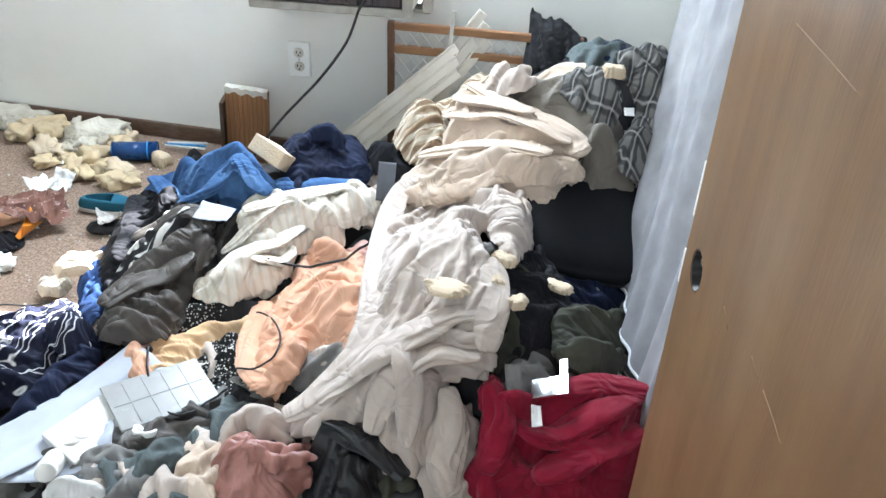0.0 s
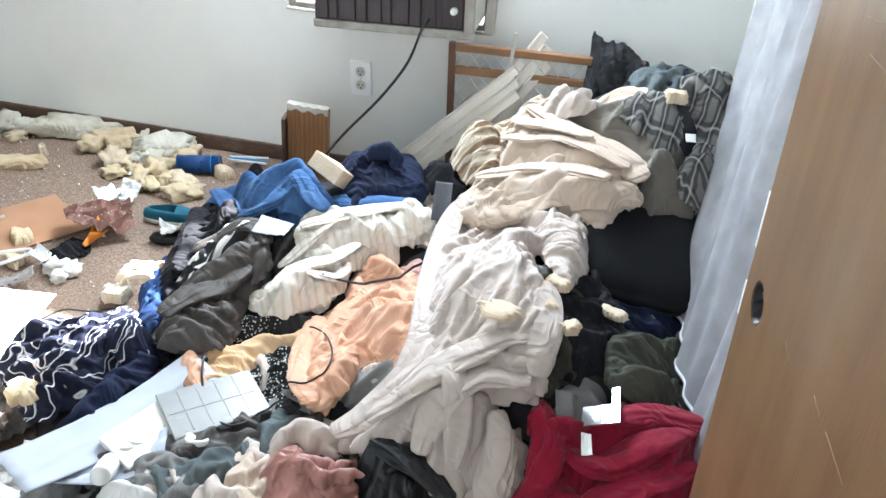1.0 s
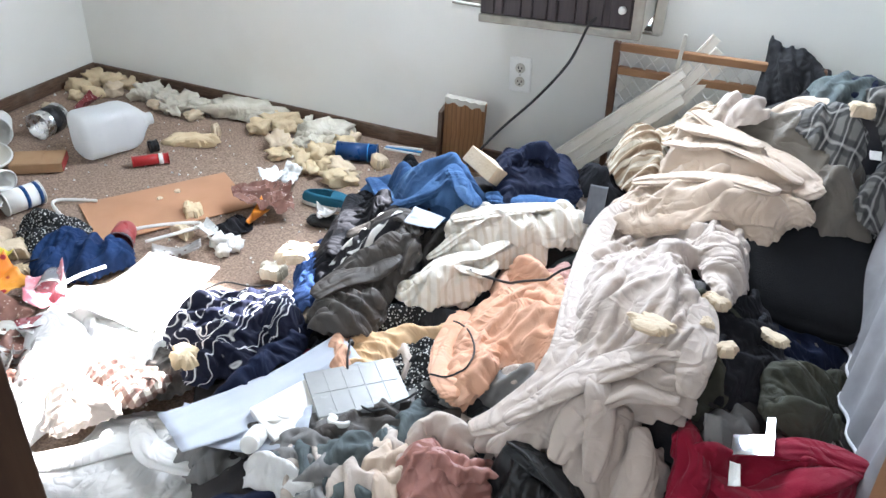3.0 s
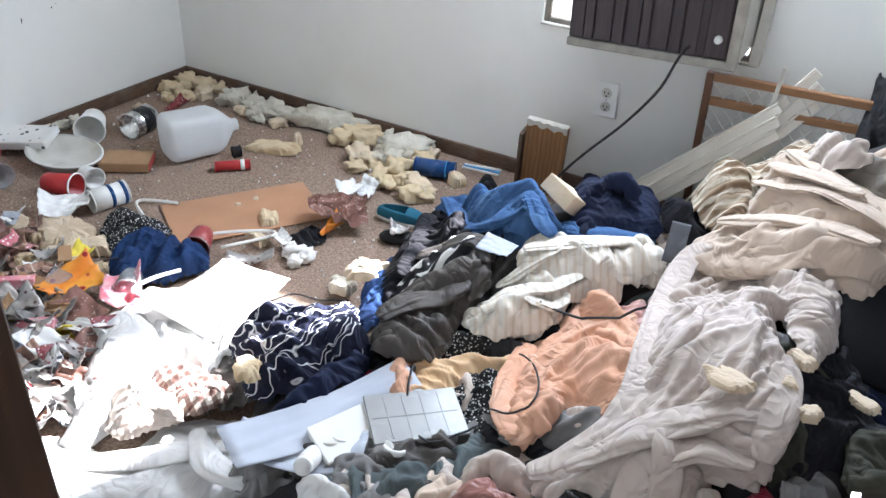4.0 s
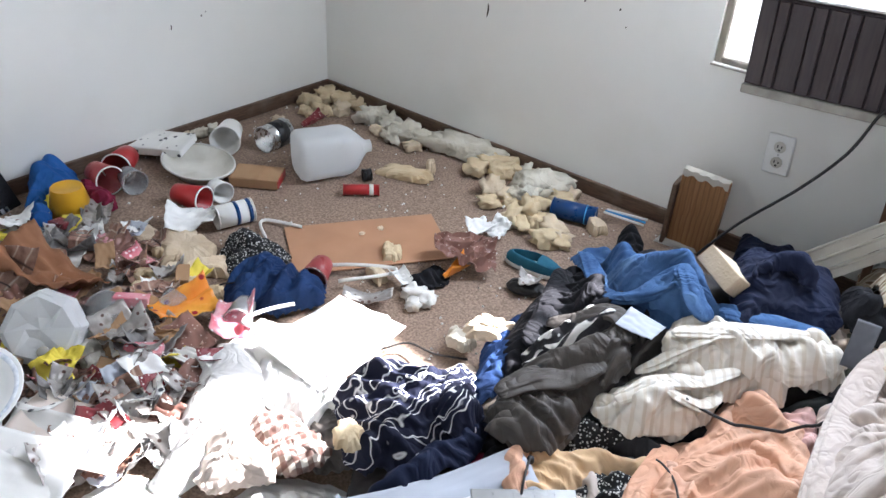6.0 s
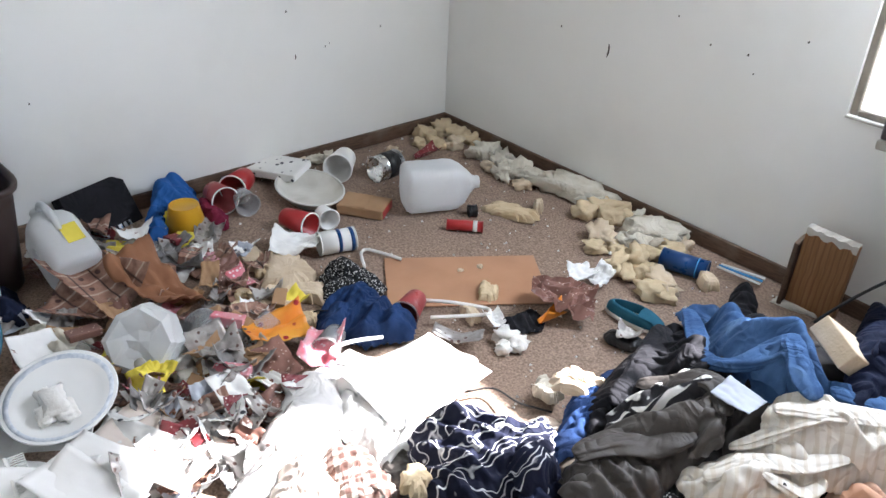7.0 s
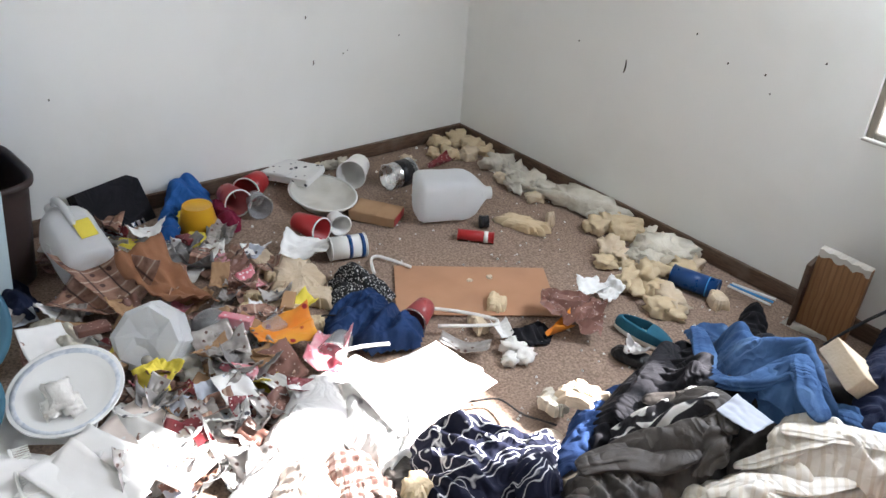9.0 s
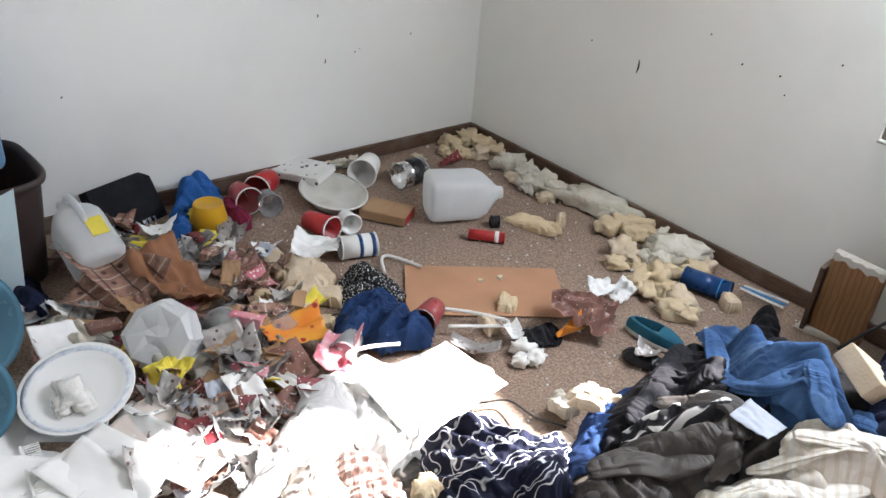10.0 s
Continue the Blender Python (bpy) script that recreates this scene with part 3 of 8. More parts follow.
PEACH = material("peach_cotton", (0.66, 0.42, 0.22), (0.62, 0.47, 0.31), 7, 0.9, 0.25, 450, stain=(8, 0.4, (0.68, 0.30, 0.13)))
YSTRIPE = material("cream_striped_cotton", (0.74, 0.70, 0.63), (0.66, 0.61, 0.53), 8, 0.9, 0.25, 450, stripes=((-35, 0.021, 0.35, (0.52, 0.42, 0.29, 0.4)),))
BROWNGREY = material("brown_grey_nylon", (0.078, 0.067, 0.058), (0.05, 0.043, 0.038), 9, 0.6, 0.3, 250)
ZEBRA = material("black_white_print", (0.72, 0.70, 0.66), (0.6, 0.58, 0.55), 10, 0.9, 0.25, 400, stripes=((35, 0.03, 0.5, (0.03, 0.028, 0.03)), (100, 0.06, 0.3, (0.03, 0.028, 0.03))), wander=5.0)
SPECKLE = material("black_white_speckle", (0.02, 0.02, 0.022), (0.03, 0.03, 0.03), 10, 0.9, 0.25, 400, spots=(140, 0.3, (0.62, 0.61, 0.58)))
DENIM = material("blue_denim", (0.065, 0.135, 0.28), (0.03, 0.07, 0.165), 14, 0.9, 0.4, 600, stain=(11, 0.6, (0.17, 0.28, 0.45)))
BLUECLOTH = material("bright_blue_cloth", (0.025, 0.11, 0.34), (0.015, 0.07, 0.23), 9, 0.8, 0.3, 400)
DARKDENIM = material("dark_blue_denim", (0.018, 0.045, 0.13), (0.012, 0.026, 0.075), 10, 0.9, 0.4, 600, stain=(7, 0.4, (0.045, 0.09, 0.20)))
NAVYSTRIPE = material("navy_white_swirl_print", (0.014, 0.016, 0.035), (0.01, 0.011, 0.022), 10, 0.85, 0.3, 400, stripes=((18, 0.055, 0.085, (0.72, 0.72, 0.72)), (75, 0.16, 0.07, (0.66, 0.66, 0.68))), wander=6.0)
CHECK = material("brown_white_check", (0.66, 0.62, 0.56), (0.6, 0.55, 0.48), 10, 0.9, 0.25, 400, stripes=((30, 0.026, 0.5, (0.10, 0.045, 0.035, 0.8)), (120, 0.026, 0.5, (0.10, 0.045, 0.035, 0.8))))
TEALGREY = material("grey_green_cloth", (0.115, 0.135, 0.135), (0.08, 0.095, 0.10), 9, 0.9, 0.35, 400)
PINKLEATHER = material("dusty_pink_leather", (0.36, 0.17, 0.14), (0.26, 0.115, 0.09), 12, 0.42, 0.25, 160, stain=(10, 0.4, (0.14, 0.07, 0.05)))
MAROON = material("maroon_cloth", (0.20, 0.018, 0.045), (0.13, 0.012, 0.03), 10, 0.9, 0.3, 400)
PINK = material("pale_pink_cloth", (0.62, 0.40, 0.36), (0.54, 0.34, 0.31), 10, 0.9, 0.3, 400)
WHITECLOTH = material("white_cotton", (0.78, 0.77, 0.75), (0.72, 0.70, 0.68), 8, 0.9, 0.2, 450, thin=0.15)
GREYCLOTH = material("mid_grey_cloth", (0.24, 0.23, 0.22), (0.17, 0.165, 0.16), 9, 0.9, 0.3, 400)

spread_ob = cloth("bedspread", "grey and tan striped bedspread heaped against the wall", "bedspread", GREYTAN, [(2.697, -0.559), (2.829, -0.592), (2.923, -0.622), (2.983, -0.689), (3.044, -0.776), (2.917, -0.812), (2.85, -0.741), (2.745, -0.665), (2.62, -0.564)], 0.03, puff=0.06, ang=20, wave=0.09, seed=3)
comforter_ob = cloth("comforter", "beige and brown striped puffy comforter, rolled up", "comforter", COMFORT, [(2.356, -0.02), (2.507, -0.02), (2.671, -0.53), (2.603, -0.555), (2.548, -0.584), (2.54, -0.668), (2.469, -0.689), (2.391, -0.58), (2.274, -0.02), (2.315, -0.02)], 0.05, puff=0.06, ang=70, wave=0.06, crease=0.03, seed=4)
cloth("plaid_shirt", "grey and black plaid flannel shirt draped on bedding", "shirt", PLAID, [(2.813, -0.648), (2.89, -0.624), (2.958, -0.653), (2.981, -0.709), (2.928, -0.736), (2.876, -0.713)], 0.1, puff=0.04, ang=-60, wave=0.05, seed=5)
plaid_ob = cloth("plaid_shirt", "crumpled grey and black plaid flannel shirt in the corner", "shirt", PLAID, [(2.948, -0.597), (3.003, -0.544), (3.098, -0.507), (3.126, -0.587), (3.135, -0.747), (3.053, -0.799), (2.982, -0.774), (2.988, -0.722), (3.019, -0.681), (2.982, -0.643)], 0.06, puff=0.09, ang=-50, wave=0.07, crease=0.04, seed=6)
cloth("towel", "small cream cloth thrown on the bedding", "cloth", SHEET, [(2.615, -0.603), (2.651, -0.518), (2.732, -0.584), (2.748, -0.634), (2.676, -0.626)], 0.11, puff=0.03, ang=30, wave=0.04, seed=8)
blanket_ob = cloth("blanket", "stained cream blanket draped in broad folds", "blanket", CREAM, [(2.557, -0.5), (2.649, -0.611), (2.776, -0.7), (2.864, -0.752), (2.893, -0.795), (2.863, -0.85), (2.794, -0.902), (2.698, -0.865), (2.589, -0.859), (2.448, -0.853), (2.444, -0.742), (2.518, -0.687), (2.544, -0.623)], 0.085, puff=0.06, ang=-12, wave=0.075, crease=0.03, seed=9)
cloth("jacket", "black cloth jacket lying in a dark hollow", "jacket", BLACKCLOTH, [(2.665, -0.852), (2.795, -0.922), (2.882, -1.045), (2.881, -1.263), (2.829, -1.382), (2.752, -1.409), (2.71, -1.342)], 0.0, puff=0.04, ang=60, wave=0.06, seed=10)
cloth("jacket", "navy nylon jacket under a black case", "jacket", NAVYCLOTH, [(2.854, -1.003), (3.082, -0.874), (3.104, -0.961), (3.013, -1.07), (2.892, -1.157)], 0.0, puff=0.03, ang=10, wave=0.05, seed=31)
olive_ob = cloth("trousers", "crumpled olive green trousers", "trousers", OLIVE, [(2.849, -1.286), (2.959, -1.122), (3.043, -1.064), (3.023, -1.222), (2.963, -1.372), (2.885, -1.424), (2.854, -1.399)], 0.03, puff=0.04, ang=-25, wave=0.05, seed=11)
sheet_ob = cloth("sheet", "large off-white bed sheet trailing down the heap", "bed sheet", SHEET, [(2.444, -0.822), (2.524, -0.782), (2.578, -0.761), (2.651, -0.777), (2.733, -0.834), (2.793, -0.897), (2.801, -0.981), (2.771, -1.194), (2.721, -1.143), (2.682, -1.075), (2.702, -1.294), (2.734, -1.384), (2.727, -1.439), (2.739, -1.483), (2.688, -1.497), (2.607, -1.501), (2.572, -1.53), (2.518, -1.566), (2.456, -1.589), (2.396, -1.578), (2.363, -1.51), (2.415, -1.494), (2.455, -1.456), (2.481, -1.405), (2.474, -1.311), (2.437, -1.108), (2.404, -0.913)], 0.045, puff=0.05, ang=62, wave=0.055, crease=0.034, seed=12)
case_ob = cloth("pillowcase", "off-white pillowcase bunched below the sheet", "pillowcase", SHEET, [(2.579, -1.488), (2.65, -1.482), (2.678, -1.52), (2.72, -1.53), (2.736, -1.594), (2.75, -1.673), (2.678, -1.679), (2.63, -1.635), (2.584, -1.631), (2.525, -1.594), (2.526, -1.553)], 0.035, puff=0.05, ang=75, wave=0.05, crease=0.03, seed=13)
fleece_ob = cloth("fleece_jacket", "dark red fleece jacket in soft folds", "jacket", RED, [(2.723, -1.484), (2.756, -1.477), (2.779, -1.512), (2.876, -1.465), (2.943, -1.406), (3.02, -1.384), (3.073, -1.378), (3.072, -1.469), (3.039, -1.6), (2.74, -1.672), (2.726, -1.563)], 0.03, puff=0.06, ang=35, wave=0.07, crease=0.04, seed=14)
orange_ob = cloth("shirt", "faded orange cotton shirt with wrinkled sleeves", "shirt", ORANGE, [(2.249, -0.981), (2.324, -0.938), (2.412, -1.014), (2.471, -1.199), (2.484, -1.338), (2.46, -1.399), (2.371, -1.33), (2.345, -1.359), (2.345, -1.438), (2.308, -1.466), (2.255, -1.422), (2.215, -1.292), (2.2, -1.167), (2.233, -1.097)], 0.035, puff=0.045, ang=62, wave=0.045, crease=0.036, loose=1.45, seed=15)
cloth("cloth", "pale pink cloth beside the sheet", "cloth", PINK, [(2.341, -0.951), (2.396, -0.906), (2.432, -1.014), (2.402, -1.033)], 0.04, puff=0.02, ang=55, wave=0.05, seed=16)
stripe_ob = cloth("striped_shirt", "cream cotton shirt with thin tan stripes", "shirt", YSTRIPE, [(2.08, -0.956), (2.143, -0.908), (2.238, -0.834), (2.339, -0.755), (2.402, -0.798), (2.4, -0.856), (2.344, -0.889), (2.328, -0.956), (2.259, -0.992), (2.231, -1.089), (2.156, -1.164), (2.039, -1.176), (2.034, -1.132), (2.078, -1.059), (2.102, -1.004)], 0.05, puff=0.03, ang=25, wave=0.05, crease=0.03, loose=1.45, seed=17)
nylon_ob = cloth("nylon_jacket", "crumpled brown-grey nylon jacket", "jacket", BROWNGREY, [(1.95, -0.994), (2.027, -1.02), (2.055, -1.089), (2.041, -1.167), (2.03, -1.198), (2.03, -1.312), (1.937, -1.362), (1.876, -1.322), (1.855, -1.202), (1.889, -1.148), (1.935, -1.089)], 0.06, puff=0.05, ang=50, wave=0.036, crease=0.035, loose=1.45, seed=18)
cloth("printed_blouse", "black and white printed top, bunched", "shirt", ZEBRA, [(1.85, -1.03), (1.899, -0.98), (1.981, -0.998), (1.992, -1.056), (1.918, -1.142), (1.84, -1.15), (1.824, -1.065)], 0.07, puff=0.035, ang=40, wave=0.03, crease=0.03, seed=19)
leg_ob = cloth("trousers", "shiny black trousers spilling off the heap", "trousers", BLACKCLOTH, [(1.657, -0.601), (1.903, -0.899), (1.947, -0.969), (1.856, -0.976), (1.839, -1.058), (1.842, -1.144), (1.831, -1.192), (1.746, -1.087), (1.694, -0.885), (1.684, -0.751)], 0.055, puff=0.045, ang=55, wave=0.05, seed=20)
jeans_ob = cloth("jeans", "blue denim jeans crumpled on the heap", "jeans", DENIM, [(1.579, -0.462), (1.705, -0.437), (1.961, -0.79), (2.03, -0.778), (2.118, -0.849), (2.224, -0.781), (2.335, -0.701), (2.345, -0.746), (2.236, -0.826), (2.142, -0.904), (2.07, -0.951), (1.936, -0.908), (1.675, -0.576)], 0.03, puff=0.05, ang=8, wave=0.05, crease=0.04, loose=1.45, seed=21)
cloth("jeans", "dark blue denim trouser leg on the carpet", "jeans", DARKDENIM, [(1.669, -0.999), (1.68, -0.882), (1.826, -1.103), (1.834, -1.205), (1.812, -1.28), (1.758, -1.214)], 0.03, puff=0.05, ang=60, wave=0.05, seed=22)
cloth("patterned_skirt", "black skirt with a white speckled print", "skirt", SPECKLE, [(1.994, -1.252), (2.014, -1.178), (2.087, -1.154), (2.202, -1.153), (2.178, -1.206), (2.105, -1.224), (2.039, -1.258)], 0.02, puff=0.03, ang=20, wave=0.05, seed=23)
cloth("cardigan", "charcoal grey knitted cardigan", "cardigan", DARKGREY, [(2.085, -1.164), (2.173, -1.144), (2.209, -1.174), (2.181, -1.209), (2.116, -1.212)], 0.04, puff=0.03, ang=20, wave=0.05, seed=24)
peach_ob = cloth("shirt", "peach cotton shirt sleeve with worn orange cuff", "shirt", PEACH, [(1.953, -1.355), (1.987, -1.309), (2.056, -1.263), (2.119, -1.223), (2.195, -1.192), (2.197, -1.238), (2.129, -1.301), (2.122, -1.415), (2.079, -1.446), (2.022, -1.455)], 0.04, puff=0.03, ang=20, wave=0.06, crease=0.02, seed=25)
cloth("patterned_scarf", "black scarf with white flecks", "scarf", SPECKLE, [(2.079, -1.328), (2.114, -1.249), (2.181, -1.213), (2.215, -1.276), (2.24, -1.418), (2.142, -1.417)], 0.01, puff=0.035, ang=50, wave=0.05, seed=26)
cloth("cloth", "maroon cloth under a plastic box", "cloth", MAROON, [(1.896, -1.396), (1.928, -1.361), (2.018, -1.441), (2.052, -1.521), (1.981, -1.51)], 0.015, puff=0.02, ang=50, wave=0.05, seed=27)
cloth("cap", "dark crumpled cap on the peach sleeve", "cap", BLACKCLOTH, [(1.905, -1.367), (1.914, -1.325), (1.962, -1.33), (1.997, -1.396), (1.966, -1.428)], 0.03, puff=0.05, ang=50, wave=0.06, seed=28)
sweater_ob = cloth("printed_dress", "navy dress with white swirling print on the carpet", "dress", NAVYSTRIPE, [(1.532, -1.401), (1.542, -1.299), (1.641, -1.275), (1.705, -1.242), (1.696, -1.155), (1.792, -1.22), (1.869, -1.319), (1.851, -1.4), (1.828, -1.49), (1.784, -1.538), (1.694, -1.553)], 0.025, puff=0.05, ang=15, wave=0.05, crease=0.03, seed=29)
cloth("sleeve_shirt", "dark navy shirt with bleached patches", "shirt", NAVYCLOTH, [(1.821, -1.609), (1.828, -1.524), (1.842, -1.423), (1.871, -1.324), (1.916, -1.369), (1.918, -1.448), (1.887, -1.543), (1.861, -1.617)], 0.05, puff=0.03, ang=45, wave=0.04, seed=30)
cloth("cloth", "grey rags between clothes and box", "rag", GREYCLOTH, [(2.196, -1.402), (2.23, -1.358), (2.349, -1.339), (2.421, -1.339), (2.484, -1.41), (2.401, -1.443), (2.333, -1.448), (2.23, -1.49), (2.154, -1.504)], 0.0, puff=0.03, ang=35, wave=0.05, seed=32)
cloth("knit_top", "grey-green knitted top on the floor litter", "sweater", TEALGREY, [(2.076, -1.67), (2.111, -1.608), (2.148, -1.565), (2.206, -1.597), (2.238, -1.729), (2.113, -1.746)], 0.01, puff=0.04, ang=60, wave=0.06, seed=33)
cloth("cloth", "off-white sleeve end turned over", "cloth", SHEET, [(2.261, -1.642), (2.252, -1.572), (2.289, -1.517), (2.369, -1.544), (2.395, -1.584), (2.348, -1.595), (2.302, -1.586), (2.289, -1.638)], 0.045, puff=0.04, ang=10, wave=0.035, crease=0.03, seed=34)
bag_ob = cloth("handbag", "dusty pink leather handbag, collapsed", "handbag", PINKLEATHER, [(2.269, -1.654), (2.304, -1.59), (2.378, -1.588), (2.437, -1.605), (2.441, -1.665), (2.418, -1.724), (2.321, -1.743)], 0.04, puff=0.07, ang=50, wave=0.09, crease=0.03, seed=35)
sack_ob = cloth("bag", "black plastic bag with dull creases", "bag", BLACK, [(2.424, -1.569), (2.494, -1.55), (2.568, -1.6), (2.634, -1.625), (2.673, -1.669), (2.454, -1.696)], 0.015, puff=0.04, ang=35, wave=0.05, crease=0.035, seed=36)
cloth("cloth", "white crumpled cotton cloth", "cloth", WHITECLOTH, [(1.977, -1.698), (2.04, -1.683), (2.102, -1.699), (2.151, -1.748), (2.006, -1.759)], 0.02, puff=0.04, ang=35, wave=0.04, seed=37)
navybag_ob = cloth("bag", "navy cloth bag standing by the skirting", "bag", NAVYCLOTH, [(1.927, -0.05), (1.994, -0.02), (2.106, -0.02), (2.313, -0.605), (2.356, -0.729), (2.248, -0.815), (2.166, -0.848)], 0.06, puff=0.08, ang=10, wave=0.09, crease=0.02, seed=38)
cloth("shoe_bag", "small black cloth pouch", "pouch", BLACKCLOTH, [(2.325, -0.608), (2.382, -0.592), (2.461, -0.682), (2.461, -0.72), (2.376, -0.712)], 0.05, puff=0.05, ang=-30, wave=0.06, seed=39)
cloth("glove", "black fabric bundle by the wood piece", "cloth", BLACKCLOTH, [(1.629, -0.284), (1.654, -0.171), (1.978, -0.775), (2.008, -0.876), (1.9, -0.821)], 0.02, puff=0.07, ang=40, wave=0.05, seed=40)
cloth("quilted_jacket", "charcoal quilted jacket propped against the wall", "jacket", DARKGREY, [(-0.126, 0.086), (-0.083, 0.086), (-0.029, 0.076), (0.046, 0.039), (0.081, -0.013), (0.137, -0.029), (0.071, -0.111), (-0.097, -0.134)], 0.0, 0.06, 80, 0.05, 0.02, 41, base=0.0).matrix_world = pose(2.842, -0.10, 0.545, 72, 0, 0); TOPS.pop()
cloth("fold", "", "", SHEET, [(2.582, -0.802), (2.652, -0.811), (2.733, -0.87), (2.789, -0.943), (2.794, -1.068), (2.764, -1.257), (2.72, -1.236), (2.678, -1.05), (2.625, -0.866)], 0.08, puff=0.04, ang=-35, wave=0.05, seed=61, of=sheet_ob)
cloth("fold", "", "", SHEET, [(2.545, -1.458), (2.642, -1.427), (2.726, -1.449), (2.732, -1.498), (2.667, -1.509), (2.592, -1.536), (2.521, -1.58), (2.46, -1.604), (2.408, -1.583), (2.463, -1.514)], 0.075, puff=0.045, ang=38, wave=0.05, seed=62, of=sheet_ob)
cloth("fold", "", "", SHEET, [(2.426, -0.88), (2.529, -0.818), (2.676, -1.195), (2.715, -1.356), (2.649, -1.407), (2.582, -1.38), (2.533, -1.396), (2.462, -1.194)], 0.07, puff=0.04, ang=70, wave=0.05, seed=63, of=sheet_ob)
cloth("fold", "", "", CREAM, [(2.454, -0.779), (2.538, -0.73), (2.713, -0.794), (2.886, -0.821), (2.854, -0.873), (2.695, -0.875), (2.477, -0.866)], 0.12, puff=0.045, ang=-8, wave=0.05, seed=64, of=blanket_ob)
cloth("fold", "", "", CREAM, [(2.541, -0.662), (2.573, -0.591), (2.667, -0.661), (2.798, -0.741), (2.872, -0.785), (2.711, -0.776), (2.551, -0.715)], 0.115, puff=0.04, ang=-15, wave=0.05, seed=65, of=blanket_ob)
cloth("sleeve", "", "", ORANGE, [(2.214, -1.186), (2.307, -1.234), (2.362, -1.381), (2.351, -1.463), (2.311, -1.486), (2.265, -1.441), (2.229, -1.316)], 0.06, puff=0.03, ang=70, wave=0.05, seed=66, of=orange_ob)
cloth("sleeve", "", "", ORANGE, [(2.262, -1.002), (2.331, -0.968), (2.421, -1.074), (2.467, -1.232), (2.405, -1.222), (2.309, -1.1)], 0.06, puff=0.03, ang=130, wave=0.04, seed=67, of=orange_ob)
cloth("sleeve", "", "", YSTRIPE, [(2.099, -0.988), (2.248, -0.872), (2.348, -0.797), (2.403, -0.844), (2.322, -0.934), (2.223, -0.986), (2.132, -1.049)], 0.085, puff=0.03, ang=10, wave=0.045, seed=68, of=stripe_ob)
cloth("sleeve", "", "", YSTRIPE, [(2.048, -1.166), (2.092, -1.098), (2.187, -1.051), (2.23, -1.106), (2.163, -1.182), (2.052, -1.194)], 0.075, puff=0.03, ang=30, wave=0.045, seed=69, of=stripe_ob)
cloth("collar", "", "", BROWNGREY, [(1.966, -1.029), (2.038, -1.046), (2.066, -1.115), (2.036, -1.144), (1.985, -1.107)], 0.095, puff=0.04, ang=70, wave=0.04, seed=70, of=nylon_ob)
cloth("sleeve", "", "", BROWNGREY, [(1.881, -1.244), (1.968, -1.199), (2.031, -1.223), (2.038, -1.331), (1.951, -1.373), (1.893, -1.339)], 0.08, puff=0.045, ang=10, wave=0.045, seed=71, of=nylon_ob)
cloth("sleeve", "", "", RED, [(2.873, -1.488), (2.938, -1.436), (3.012, -1.42), (3.056, -1.433), (2.987, -1.531), (2.89, -1.548)], 0.06, puff=0.05, ang=-20, wave=0.06, seed=72, of=fleece_ob)
cloth("fold", "", "", RED, [(2.725, -1.5), (2.756, -1.491), (2.785, -1.564), (2.792, -1.641), (2.746, -1.661), (2.728, -1.58)], 0.055, puff=0.04, ang=80, wave=0.06, seed=73, of=fleece_ob)
cloth("fold", "", "", RED, [(2.814, -1.592), (2.891, -1.558), (2.999, -1.53), (3.022, -1.588), (2.891, -1.649), (2.812, -1.647)], 0.055, puff=0.05, ang=15, wave=0.06, seed=74, of=fleece_ob)
cloth("pocket", "", "", DENIM, [(1.997, -0.866), (2.054, -0.844), (2.12, -0.885), (2.099, -0.946), (2.035, -0.945)], 0.065, puff=0.04, ang=60, wave=0.04, seed=75, of=jeans_ob)
cloth("trouser_leg", "", "", DENIM, [(2.119, -0.875), (2.227, -0.794), (2.335, -0.723), (2.34, -0.757), (2.238, -0.835), (2.143, -0.908)], 0.045, puff=0.04, ang=5, wave=0.05, seed=76, of=jeans_ob)
cloth("fold", "", "", SHEET, [(2.526, -1.533), (2.582, -1.51), (2.653, -1.506), (2.673, -1.536), (2.662, -1.583), (2.63, -1.644), (2.587, -1.642), (2.532, -1.606)], 0.065, puff=0.04, ang=60, wave=0.05, seed=77, of=case_ob)
cloth("sleeve", "", "", NAVYSTRIPE, [(1.73, -1.316), (1.736, -1.213), (1.821, -1.265), (1.889, -1.353), (1.876, -1.413), (1.805, -1.398)], 0.06, puff=0.035, ang=60, wave=0.04, seed=78, of=sweater_ob)
cloth("sleeve", "", "", PLAID, [(2.978, -0.757), (3.029, -0.705), (3.097, -0.681), (3.117, -0.763), (3.046, -0.815), (2.982, -0.799)], 0.11, puff=0.06, ang=20, wave=0.05, seed=79, of=plaid_ob)
cloth("bag_strap", "", "", PINKLEATHER, [(2.317, -1.623), (2.374, -1.64), (2.437, -1.632), (2.447, -1.65), (2.383, -1.671), (2.324, -1.658)], 0.085, puff=0.03, ang=10, wave=0.05, seed=80, of=bag_ob)
cloth("cuff", "", "", ORANGE, [(1.962, -1.366), (1.997, -1.328), (2.034, -1.387), (2.059, -1.46), (2.03, -1.465)], 0.055, puff=0.02, ang=70, wave=0.06, seed=81, of=peach_ob)
cloth("trouser_leg", "", "", OLIVE, [(2.862, -1.399), (2.962, -1.295), (3.01, -1.264), (2.958, -1.393), (2.882, -1.438)], 0.055, puff=0.03, ang=-5, wave=0.05, seed=82, of=olive_ob)
